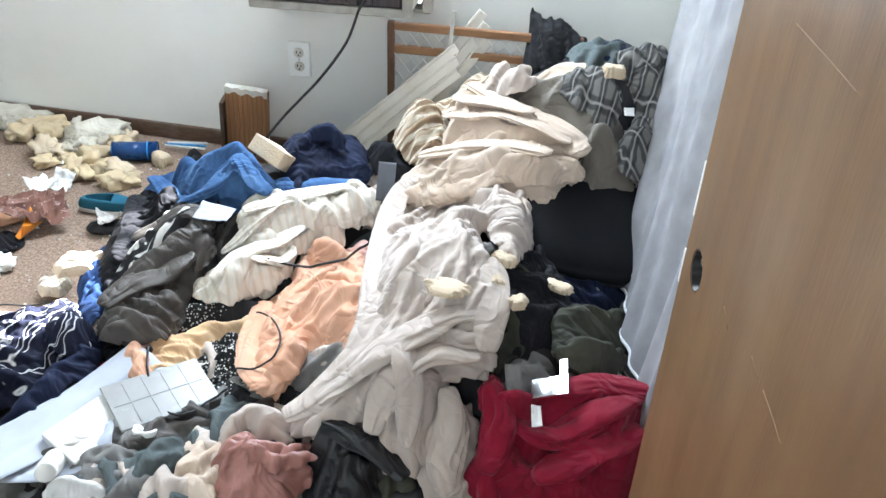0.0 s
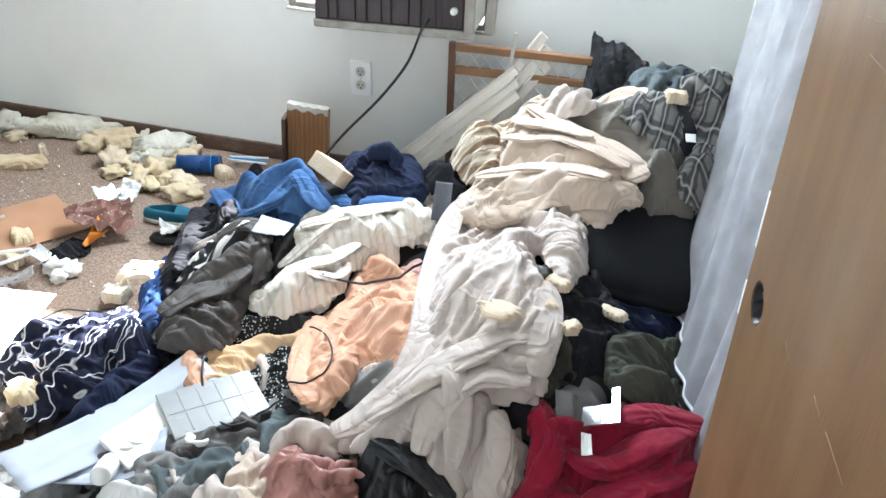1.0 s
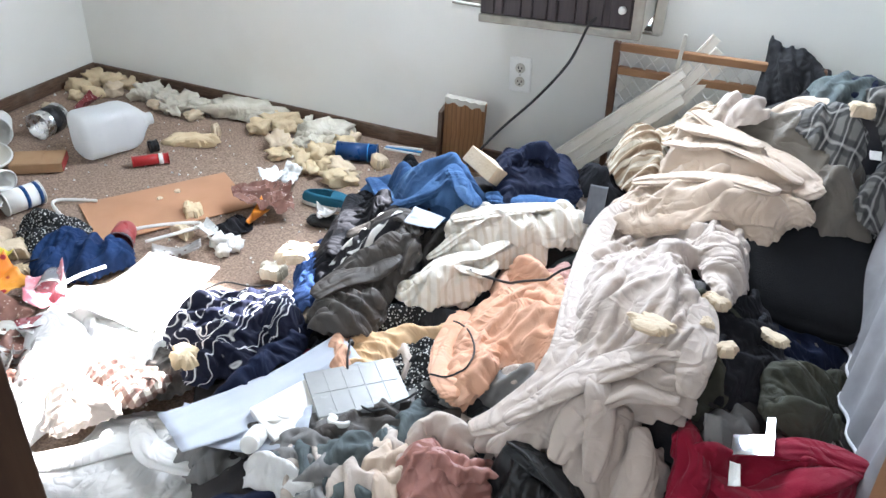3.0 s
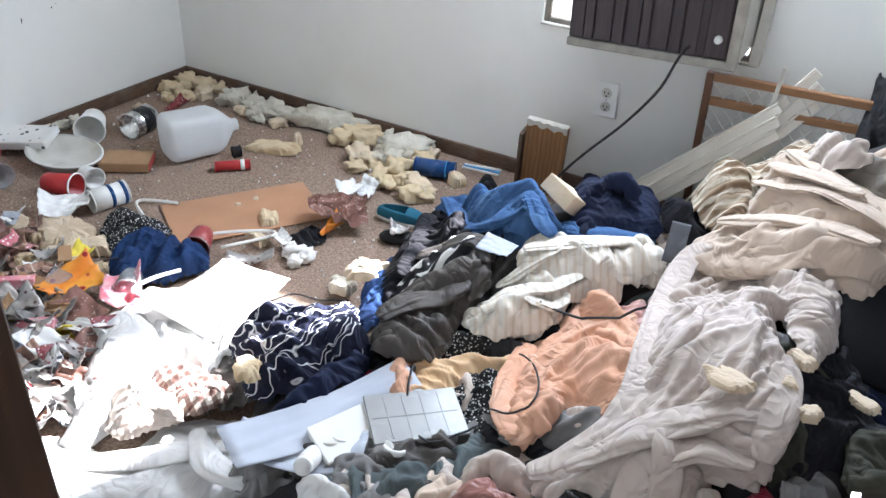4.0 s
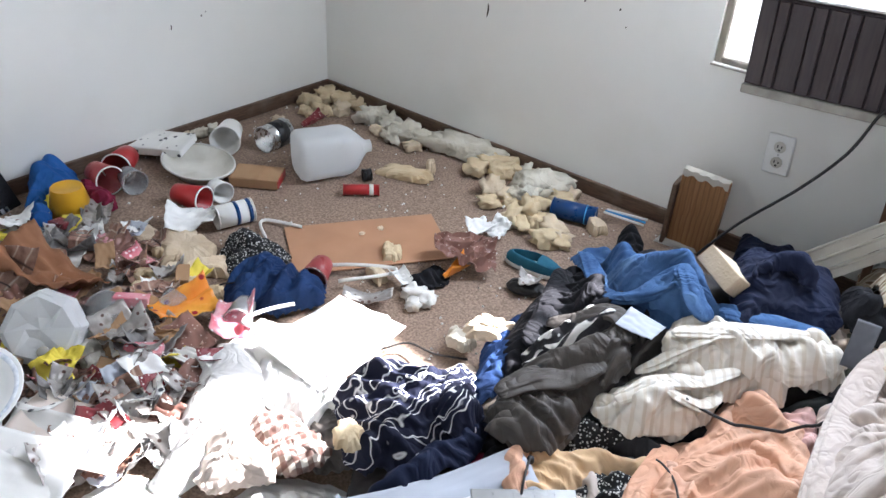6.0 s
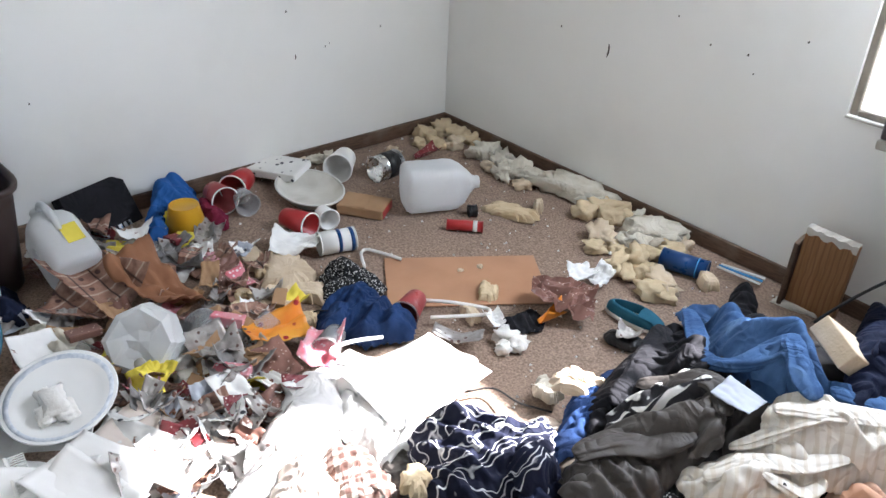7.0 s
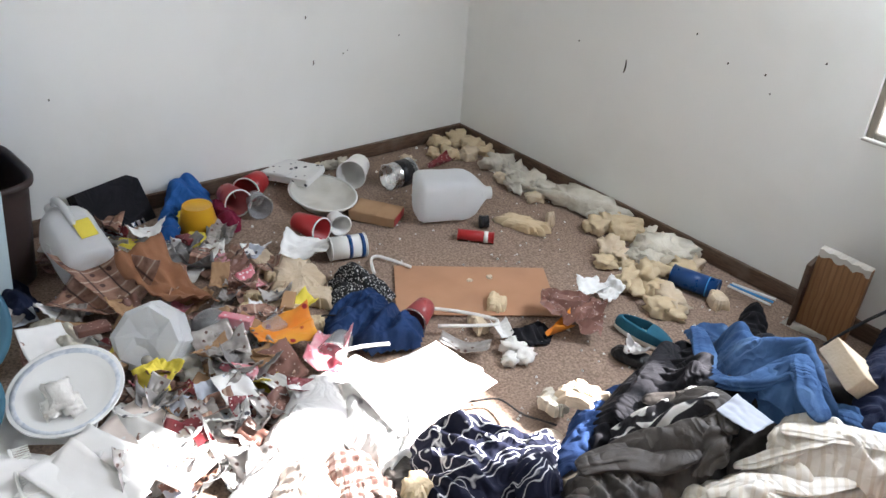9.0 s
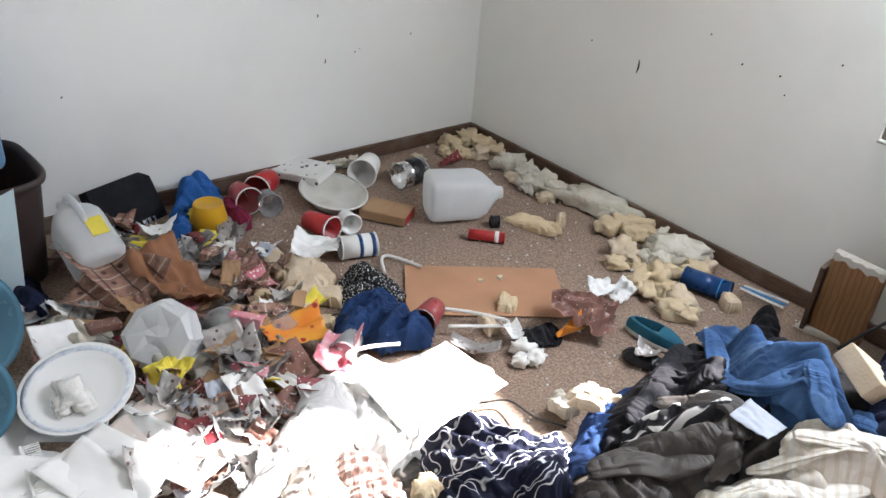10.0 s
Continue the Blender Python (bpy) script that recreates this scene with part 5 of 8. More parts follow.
CARDBOARD = material("brown_cardboard", (0.40, 0.25, 0.14), (0.33, 0.20, 0.11), 10, 0.85, 0.2, 150)
TILE = material("tan_hardboard", (0.47, 0.255, 0.145), (0.41, 0.215, 0.12), 7, 0.7, 0.1, 150, stain=(5, 0.3, (0.36, 0.21, 0.13)))
FOIL = material("silver_foil", (0.46, 0.44, 0.42), (0.26, 0.23, 0.21), 26, 0.38, 0.3, 60, metal=0.45, spots=(46, 0.2, (0.12, 0.07, 0.06)))
ORANGEFOIL = material("orange_snack_bag", (0.72, 0.20, 0.02), (0.68, 0.33, 0.04), 9, 0.35, 0.2, 60, spots=(22, 0.15, (0.30, 0.01, 0.02)))
PINKFOIL = material("pink_wrapper", (0.62, 0.13, 0.18), (0.70, 0.40, 0.42), 18, 0.35, 0.2, 60, spots=(60, 0.24, (0.78, 0.70, 0.70)))
BROWNFOIL = material("brown_wrapper", (0.16, 0.075, 0.055), (0.27, 0.14, 0.11), 14, 0.4, 0.2, 60, spots=(80, 0.16, (0.55, 0.42, 0.36)))
REDFOIL = material("red_wrapper", (0.22, 0.03, 0.035), (0.12, 0.02, 0.025), 14, 0.4, 0.2, 60, spots=(80, 0.16, (0.66, 0.58, 0.52)))
MAGAZINE = material("magazine_page", (0.16, 0.075, 0.05), (0.36, 0.21, 0.15), 34, 0.4, 0.05, 80, spots=(26, 0.2, (0.07, 0.03, 0.025)), stripes=((12, 0.045, 0.12, (0.50, 0.38, 0.30)), (102, 0.06, 0.08, (0.05, 0.025, 0.02))), wander=0.1)
BROWNPAPER = material("brown_paper_bag", (0.30, 0.135, 0.065), (0.22, 0.095, 0.045), 12, 0.7, 0.2, 120)
BLUEPLASTIC = material("blue_tote_plastic", (0.15, 0.27, 0.42), (0.13, 0.24, 0.38), 6, 0.35, 0.04, 60)
TEAL = material("teal_canvas", (0.03, 0.135, 0.20), (0.02, 0.09, 0.14), 12, 0.85, 0.4, 500)
TEALPLASTIC = material("teal_glossy_plastic", (0.06, 0.16, 0.22), (0.045, 0.125, 0.18), 8, 0.25, 0.04, 60)
BLUEDARK = material("dark_blue_plastic", (0.014, 0.06, 0.19), (0.011, 0.045, 0.14), 9, 0.3, 0.03, 90)
LIGHTBLUE = material("light_blue_stripe", (0.06, 0.30, 0.62), (0.05, 0.25, 0.55), 9, 0.35, 0.03, 90)
DARKBROWNPLASTIC = material("dark_brown_plastic", (0.04, 0.025, 0.022), (0.03, 0.02, 0.018), 9, 0.45, 0.05, 60)
PALEBLUE = material("pale_blue_cloth", (0.50, 0.60, 0.62), (0.42, 0.52, 0.55), 6, 0.9, 0.3, 400)
RUBBERGREY = material("grey_card", (0.13, 0.135, 0.15), (0.10, 0.105, 0.12), 8, 0.6, 0.05, 100)
CHINA = material("white_china", (0.80, 0.80, 0.78), (0.76, 0.76, 0.74), 6, 0.14, 0.02, 60)
CHINABLUE = material("blue_rim_pattern", (0.74, 0.76, 0.78), (0.48, 0.53, 0.60), 70, 0.2, 0.02, 60)
ROSE = material("rose_pink_plush", (0.66, 0.34, 0.38), (0.58, 0.28, 0.32), 20, 0.95, 0.6, 160)


def chunk_mesh(name, sx, sy, sz, seed, mat, rough=0.3, square=0.55, detail=3):
    """A torn lump: a squared-off ball with two scales of noise, flat below."""
    bm = bmesh.new()
    bmesh.ops.create_icosphere(bm, subdivisions=detail, radius=1.0)
    for v in bm.verts:
        p = v.co.normalized()
        q = Vector([math.copysign(abs(c) ** square, c) for c in p])
        o = Vector((seed * 3.1, seed * 1.7, seed * 2.3))
        n = noise.noise(p * 1.5 + o) * 1.1 + noise.noise(p * 3.3 + o) * 0.9 + noise.noise(p * 8 + o) * 0.4
        if rough > 0.4:
            n += 0.55 - 1.5 * abs(noise.noise(p * 2.4 - o))
        q *= 1 + rough * n
        v.co = Vector((q.x * sx, q.y * sy, max(q.z, -0.75) * sz + 0.75 * sz))
    return to_mesh(name, bm, mat, True)


def foam(x, y, z, sx, sy, sz, rz, seed, mat=None, label="torn chunk of yellowed foam on the carpet", name="foam_chunk", rough=0.3):
    return solo(name, chunk_mesh(name, sx / 2, sy / 2, sz / 2, seed, mat or FOAM, rough * 1.45, 0.85), None, pose(x, y, z, 0, 0, rz), label, "foam", "foam scraps")


def foam_slab(x, y, z, w, h, th, rz, seed, mat, label):
    """A flat torn slab of cushion foam with ragged edges and a pitted top."""
    bm = bmesh.new()
    n = 44
    rows = []
    for lvl, (s, zz) in enumerate(((0.97, 0.0), (1.0, 0.2), (0.93, 0.55), (0.8, 0.8), (0.5, 0.9), (0.2, 0.85))):
        row = []
        for k in range(n):
            a = 2 * math.pi * k / n
            c, d = math.cos(a), math.sin(a)
            f = 1 + 0.5 * noise.noise(Vector((c * 1.3 + seed, d * 1.3, seed * 0.7))) + 0.34 * noise.noise(Vector((c * 4 + seed, d * 4, 3.0 + lvl * 0.2))) + 0.1 * noise.noise(Vector((c * 11, d * 11 + seed, lvl * 0.6)))
            px, py = math.copysign(abs(c) ** 0.7, c) * w / 2 * f * s, math.copysign(abs(d) ** 0.7, d) * h / 2 * f * s
            row.append(bm.verts.new((px, py, th * (zz + (0.22 * noise.noise(Vector((px * 20 + seed, py * 20, 1.0))) if zz > 0.5 else 0)))))
        rows.append(row)
    for a, b in zip(rows, rows[1:]):
        for k in range(n):
            bm.faces.new((a[k], a[(k + 1) % n], b[(k + 1) % n], b[k]))
    bm.faces.new(rows[-1])
    bm.faces.new(rows[0][::-1])
    return solo("foam_slab", bm, mat, pose(x, y, z, 2, -2, rz), label, "foam", "foam scraps", "", False)


def sheet_mesh(name, w, h, seed, mat, curl=0.02, crease=0.006, n=18, ragged=0.0, flat=False):
    """A sheet of paper or card, curled and creased, w by h."""
    u, v = np.meshgrid(np.linspace(-0.5, 0.5, n), np.linspace(-0.5, 0.5, n))
    edge = 1 - ragged * (0.5 + 0.5 * perlin(u * 9 + seed, v * 9, seed))
    far = np.maximum(np.abs(u), np.abs(v)) * 2
    k = np.where(far > 0.7, edge, 1.0)
    x, y = u * w * k, v * h * k
    a = seed * 1.3
    t = u * math.cos(a) + v * math.sin(a)
    c = np.abs(perlin(u * 3 + seed, v * 3, seed + 2))
    z = curl * (2 * t) ** 2 + crease * (1 - 2 * c) + 0.5 * crease * perlin(u * 7, v * 7, seed + 5)
    z -= z.min() - 0.002
    verts = np.stack([x, y, z], -1).reshape(-1, 3)
    faces = [(j * n + i, j * n + i + 1, (j + 1) * n + i + 1, (j + 1) * n + i) for j in range(n - 1) for i in range(n - 1)]
    return from_lists(name, verts, faces, [mat], not flat)


def sheet(name, label, category, x, y, z, w, h, rz, seed, mat, curl=0.02, crease=0.006, tilt=(0, 0), ragged=0.0, thick=0.0012, group="litter", n=18, flat=False):
    ob = solo(name, sheet_mesh(name, w, h, seed, mat, curl, crease, n, ragged, flat), None, pose(x, y, z, tilt[0], tilt[1], rz), label, category, group)
    so = ob.modifiers.new("thickness", "SOLIDIFY")
    so.thickness, so.offset = thick, 1.0
    return ob


def wrapper(x, y, z, w, h, rz, seed, mat, label, name="wrapper", tilt=(0, 0)):
    """Crumpled foil or film with hard creases."""
    return sheet(name, label, "wrapper", x, y, z, w, h, rz, seed, mat, 0.012 + 0.01 * (seed % 3), min(w, h) * (0.06 + 0.02 * (seed % 4)), tilt, 0.03, 0.0012, "wrappers", 16, seed % 4 == 0)


def cup(x, y, z, r, h, pitch, rz, mat, label, rim=None, name="cup", taper=0.76, cat="cup"):
    """A plastic or paper cup; pitch 90 lies on its side, mouth along rz."""
    ob = thing(name, pose(x, y, z) @ pose(0, 0, 0, 0, pitch, rz), label, cat, "cups and tubs")
    b = r * taper
    part("body", lathe([(0, 0.003), (b - 0.004, 0.003), (b, 0), (b + 0.001, 0.002), (r, h - 0.003), (r - 0.0015, h - 0.003), (b - 0.002, 0.006), (0, 0.006)], 30), mat, ob)
    part("rim", lathe([(r - 0.002, h - 0.004), (r + 0.002, h - 0.004), (r + 0.003, h - 0.001), (r + 0.001, h + 0.001), (r - 0.002, h)], 30), rim or mat, ob)
    return ob


def jug(m, label):
    """A translucent gallon jug with a square body, shoulders, neck and a hollow handle."""
    ob = thing("plastic_jug", m, label, "jug", "jugs")
    bm = bmesh.new()
    n = 40
    prof = [(0.0, 0.62, 0.004), (0.004, 0.9, 0.0), (0.018, 1.0, 0.0), (0.06, 1.0, 0), (0.10, 0.985, 0), (0.14, 1.0, 0), (0.165, 0.96, 0), (0.19, 0.80, 0), (0.212, 0.56, 0), (0.228, 0.34, 0), (0.236, 0.27, 0), (0.25, 0.265, 0)]
    rings = []
    for z, s, _ in prof:
        ring = []
        e = 0.55 if s > 0.6 else 0.9
        for k in range(n):
            a = 2 * math.pi * k / n
            c, d = math.cos(a), math.sin(a)
            x = math.copysign(abs(c) ** e, c) * 0.075 * s
            y = math.copysign(abs(d) ** e, d) * 0.075 * s
            dent = 1 - 0.05 * math.exp(-((z - 0.11) / 0.03) ** 2) * (0.5 + 0.5 * math.cos(4 * a))
            ring.append(bm.verts.new((x * dent, y * dent, z)))
        rings.append(ring)
    for a, b in zip(rings, rings[1:]):
        for k in range(n):
            bm.faces.new((a[k], a[(k + 1) % n], b[(k + 1) % n], b[k]))
    bm.faces.new(rings[0][::-1])
    part("body", bm, FROST, ob)
    part("handle", tube([(0.03, 0, 0.232), (0.055, 0, 0.228), (0.074, 0, 0.195), (0.077, 0, 0.15), (0.066, 0, 0.115)], 0.011, 10, 6), FROST, ob)
    bm = lathe([(0.021, 0.0), (0.021, 0.0015), (0.017, 0.002), (0.0165, 0.0), ], 24)
    bmesh.ops.transform(bm, matrix=pose(0.0, -0.0735, 0.105, 90, 0, 0), verts=bm.verts)
    part("dimple", bm, FROST, ob)
    return ob


def cut_jug(x, y, z, rx, ry, rz, r, label):
    """The bottom half of a faceted jug, cut off, with its base outward."""
    ob = thing("cut_jug", pose(x, y, z, rx, ry, rz) , label, "jug", "jugs")
    bm = lathe([(0, 0.078), (r * 0.34, 0.08), (r * 0.8, 0.088), (r * 0.97, 0.07), (r * 1.03, 0.012), (r * 0.98, 0.0), (r * 0.97, 0.002), (r * 1.01, 0.014), (r * 0.95, 0.068), (r * 0.78, 0.084), (r * 0.34, 0.077), (0, 0.075)], 8)
    dent = random.Random(5)
    for v in bm.verts:
        v.co += Vector((dent.uniform(-1, 1), dent.uniform(-1, 1), dent.uniform(-0.8, 1.5))) * 0.005
    part("body", bm, FROST, ob, smooth=False)
    bm = lathe([(0, 0.004), (0.014, 0.004), (0.015, 0.002), (0.015, 0.0), (0, 0.0)], 20)
    bmesh.ops.transform(bm, matrix=pose(r * 0.45, -r * 0.35, 0.083), verts=bm.verts)
    part("dimple", bm, ACTRIM, ob)
    return ob


def broken_hanger(points, z, label):
    """The rounded end of a flat white plastic clothes hanger, lying where it broke off."""
    ob = thing("clothes_hanger", pose(points[0][0], points[0][1], z), label, "hanger", "hangers")
    line = [(x - points[0][0], y - points[0][1], 0.003 * math.sin(k * 2.1)) for k, (x, y) in enumerate(points)]
    part("frame", tube(line, 0.0052, 8, 6), WHITE, ob)
    part("rib", tube([(x, y, h + 0.0045) for x, y, h in line], 0.0018, 6, 6), WHITE, ob)


def can(m, r, h, mat, band, label, inner=None, name="tin_can"):
    ob = thing(name, m, label, "can", "cups and tubs")
    part("body", lathe([(0, 0.002), (r - 0.002, 0.002), (r, 0), (r, h), (r - 0.0025, h), (r - 0.0025, 0.004), (0, 0.004)], 32), mat, ob)
    for z0, z1 in band:
        part("band", lathe([(r + 0.0008, z0), (r + 0.0012, z0), (r + 0.0012, z1), (r + 0.0008, z1)], 32), inner or BLUEDARK, ob)
    for z in (0.002, h - 0.002):
        part("rim", lathe([(r - 0.001, z - 0.002), (r + 0.002, z - 0.002), (r + 0.002, z + 0.002), (r - 0.001, z + 0.002)], 32), STEEL if inner is None else mat, ob)
    return ob


def carton(m, w, d, h, mat, label, flap=None, name="carton"):
    ob = thing(name, m, label, "box", "boxes")
    part("body", box(-w / 2, -d / 2, 0, w / 2, d / 2, h, 0.002), mat, ob, smooth=False)
    if flap:
        part("printed_end", box(w / 2 + 0.0006, -d / 2 + 0.004, 0.004, w / 2 + 0.002, d / 2 - 0.004, h - 0.004), flap, ob, smooth=False)
        part("flap", box(-w / 2 + 0.004, -d / 2 + 0.003, h + 0.0006, w * 0.1, d / 2 - 0.003, h + 0.002), mat, ob, smooth=False)
    return ob

# ---- foam torn from cushions along the walls and on the floor ----
foam(0.073, -0.179, 0.0, 0.078, 0.062, 0.053, 176, 1, FOAM, "torn chunk of yellowed foam on the carpet", "foam_chunk", 0.42)
foam(0.091, -0.083, 0.0, 0.090, 0.079, 0.060, 135, 2, FOAM, "torn chunk of yellowed foam on the carpet", "foam_chunk", 0.42)
foam(0.164, -0.050, 0.0, 0.090, 0.055, 0.053, 63, 3, FOAM, "torn chunk of yellowed foam on the carpet", "foam_chunk", 0.42)
foam(0.185, -0.208, 0.0, 0.067, 0.053, 0.048, 28, 4, FOAM, "torn chunk of yellowed foam on the carpet", "foam_chunk", 0.42)
foam(0.236, -0.141, 0.0, 0.078, 0.056, 0.056, 97, 5, FOAMPALE, "pale torn foam scrap on the carpet", "foam_chunk", 0.42)
foam(0.138, -0.253, 0.0, 0.056, 0.043, 0.035, 3, 6, FOAM, "torn chunk of yellowed foam on the carpet", "foam_chunk", 0.42)
foam(0.234, -0.050, 0.0, 0.067, 0.055, 0.038, 46, 7, FOAM, "torn chunk of yellowed foam on the carpet", "foam_chunk", 0.42)
foam(0.389, -0.103, 0.0, 0.101, 0.088, 0.069, 40, 8, BATTING, "fluffy off-white batting clump by the baseboard", "batting", 0.50)
foam(0.462, -0.091, 0.0, 0.101, 0.084, 0.048, 158, 9, BATTING, "fluffy off-white batting clump by the baseboard", "batting", 0.50)
foam(0.577, -0.123, 0.0, 0.112, 0.088, 0.055, 0, 10, BATTING, "fluffy off-white batting clump by the baseboard", "batting", 0.50)
foam(0.643, -0.095, 0.0, 0.090, 0.080, 0.040, 55, 11, BATTING, "fluffy off-white batting clump by the baseboard", "batting", 0.50)
foam(0.677, -0.180, 0.0, 0.067, 0.060, 0.034, 42, 12, FOAMPALE, "pale torn foam scrap on the carpet", "foam_chunk", 0.42)
foam(0.560, -0.184, 0.0, 0.078, 0.054, 0.058, 138, 13, BATTING, "fluffy off-white batting clump by the baseboard", "batting", 0.50)
foam(0.480, -0.170, 0.0, 0.056, 0.048, 0.036, 46, 14, FOAMPALE, "pale torn foam scrap on the carpet", "foam_chunk", 0.42)
foam(0.974, -0.169, 0.0, 0.090, 0.079, 0.059, 98, 15, FOAM, "torn chunk of yellowed foam on the carpet", "foam_chunk", 0.42)
foam(0.992, -0.098, 0.0, 0.101, 0.070, 0.056, 42, 16, FOAM, "torn chunk of yellowed foam on the carpet", "foam_chunk", 0.42)
foam(1.034, -0.055, 0.0, 0.090, 0.079, 0.047, 84, 17, FOAM, "torn chunk of yellowed foam on the carpet", "foam_chunk", 0.42)
foam(1.090, -0.074, 0.0, 0.067, 0.046, 0.042, 0, 18, FOAM, "torn chunk of yellowed foam on the carpet", "foam_chunk", 0.42)
foam(1.058, -0.129, 0.0, 0.078, 0.061, 0.052, 16, 19, FOAM, "torn chunk of yellowed foam on the carpet", "foam_chunk", 0.42)
foam(1.111, -0.257, 0.0, 0.090, 0.062, 0.062, 123, 20, FOAMPALE, "pale torn foam scrap on the carpet", "foam_chunk", 0.42)
foam(1.157, -0.253, 0.0, 0.078, 0.063, 0.040, 120, 21, FOAMPALE, "pale torn foam scrap on the carpet", "foam_chunk", 0.42)
foam(1.160, -0.331, 0.0, 0.067, 0.055, 0.031, 5, 22, FOAM, "torn chunk of yellowed foam on the carpet", "foam_chunk", 0.42)
foam(1.197, -0.271, 0.0, 0.056, 0.050, 0.031, 103, 23, FOAM, "torn chunk of yellowed foam on the carpet", "foam_chunk", 0.42)
foam(1.288, -0.373, 0.0, 0.090, 0.054, 0.061, 93, 24, FOAM, "torn chunk of yellowed foam on the carpet", "foam_chunk", 0.42)
foam(1.300, -0.304, 0.0, 0.101, 0.072, 0.071, 115, 25, FOAM, "torn chunk of yellowed foam on the carpet", "foam_chunk", 0.42)
foam(1.294, -0.225, 0.0, 0.078, 0.048, 0.040, 50, 26, FOAM, "torn chunk of yellowed foam on the carpet", "foam_chunk", 0.42)
foam(1.330, -0.370, 0.0, 0.078, 0.050, 0.041, 118, 27, FOAM, "torn chunk of yellowed foam on the carpet", "foam_chunk", 0.42)
foam(1.361, -0.330, 0.0, 0.090, 0.063, 0.050, 134, 28, FOAM, "torn chunk of yellowed foam on the carpet", "foam_chunk", 0.42)
foam(1.429, -0.342, 0.0, 0.101, 0.068, 0.059, 150, 29, FOAMPALE, "pale torn foam scrap on the carpet", "foam_chunk", 0.42)
foam(1.441, -0.400, 0.0, 0.078, 0.065, 0.054, 75, 30, FOAM, "torn chunk of yellowed foam on the carpet", "foam_chunk", 0.42)
foam(1.339, -0.163, 0.0, 0.078, 0.048, 0.058, 23, 31, FOAM, "torn chunk of yellowed foam on the carpet", "foam_chunk", 0.42)
foam(1.342, -0.091, 0.0, 0.067, 0.045, 0.041, 92, 32, FOAMPALE, "pale torn foam scrap on the carpet", "foam_chunk", 0.42)
foam(1.476, -0.384, 0.0, 0.067, 0.059, 0.037, 179, 33, FOAM, "torn chunk of yellowed foam on the carpet", "foam_chunk", 0.42)
foam(1.155, -0.050, 0.0, 0.067, 0.051, 0.037, 81, 34, FOAMPALE, "pale torn foam scrap on the carpet", "foam_chunk", 0.42)
foam(1.223, -0.050, 0.0, 0.067, 0.046, 0.046, 160, 35, FOAMPALE, "pale torn foam scrap on the carpet", "foam_chunk", 0.42)
foam(1.121, -0.050, 0.0, 0.067, 0.043, 0.044, 123, 36, BATTING, "fluffy off-white batting clump by the baseboard", "batting", 0.50)
foam(0.143, -0.398, 0.0, 0.067, 0.044, 0.031, 153, 37, FOAMPALE, "pale torn foam scrap on the carpet", "foam_chunk", 0.42)
foam(0.018, -0.700, 0.0, 0.067, 0.051, 0.038, 60, 38, BATTING, "fluffy off-white batting clump by the baseboard", "batting", 0.50)
foam(0.023, -0.636, 0.0, 0.056, 0.046, 0.031, 64, 39, BATTING, "fluffy off-white batting clump by the baseboard", "batting", 0.50)
foam(0.015, -0.763, 0.0, 0.056, 0.041, 0.032, 14, 40, FOAMPALE, "pale torn foam scrap on the carpet", "foam_chunk", 0.42)
foam(0.841, -0.070, 0.0, 0.26, 0.12, 0.07, 20, 753, BATTING, "large fluffy clump of grey-white batting by the baseboard", "batting", 0.34)
foam(0.756, -0.070, 0.0, 0.14, 0.10, 0.06, 20, 133, BATTING, "large fluffy clump of grey-white batting by the baseboard", "batting", 0.34)
foam(0.935, -0.070, 0.0, 0.12, 0.08, 0.05, 20, 920, BATTING, "large fluffy clump of grey-white batting by the baseboard", "batting", 0.34)
foam(1.240, -0.128, 0.0, 0.18, 0.13, 0.09, 20, 605, BATTING, "large fluffy clump of grey-white batting by the baseboard", "batting", 0.34)
foam(1.226, -0.201, 0.0, 0.10, 0.09, 0.06, 20, 442, BATTING, "large fluffy clump of grey-white batting by the baseboard", "batting", 0.34)
foam(1.282, -0.070, 0.0, 0.09, 0.07, 0.05, 20, 958, BATTING, "large fluffy clump of grey-white batting by the baseboard", "batting", 0.34)
foam_slab(0.798, -0.383, 0.000, 0.200, 0.085, 0.035, 18.1, 312, FOAM, "long torn strip of yellow foam on the carpet")
foam_slab(0.845, -0.273, 0.000, 0.035, 0.060, 0.050, 40, 233, FOAMPALE, "flat torn slab of pale foam")
foam_slab(0.703, -1.231, 0.000, 0.240, 0.150, 0.040, -20, 849, FOAMPALE, "large flat slab of torn yellow foam")
foam_slab(0.821, -1.232, 0.000, 0.100, 0.090, 0.035, 30, 677, FOAMPALE, "flat torn slab of pale foam")
foam_slab(0.540, -1.267, 0.000, 0.180, 0.080, 0.030, -10, 235, FOAMPALE, "flat torn slab of pale foam")
foam_slab(0.739, -1.393, 0.000, 0.070, 0.060, 0.050, 15, 745, FOAM, "flat torn slab of pale foam")
foam_slab(0.811, -1.348, 0.000, 0.180, 0.100, 0.040, -15, 906, FOAMPALE, "flat torn slab of pale foam")
foam_slab(0.807, -1.419, 0.000, 0.120, 0.060, 0.040, 10, 523, FOAM, "flat torn slab of pale foam")
foam_slab(0.864, -1.332, 0.000, 0.070, 0.060, 0.040, 60, 209, FOAMPALE, "flat torn slab of pale foam")
foam_slab(0.940, -1.312, 0.000, 0.060, 0.050, 0.040, 60, 272, FOAM, "flat torn slab of pale foam")
foam_slab(0.645, -1.278, 0.000, 0.050, 0.050, 0.030, 0, 544, FOAM, "flat torn slab of pale foam")
foam_slab(1.145, -0.806, 0.000, 0.085, 0.055, 0.035, -60, 481, FOAM, "wedge of torn yellow foam on hardboard")
foam_slab(1.193, -0.921, 0.000, 0.085, 0.040, 0.035, -20, 252, FOAMPALE, "flat torn slab of pale foam")
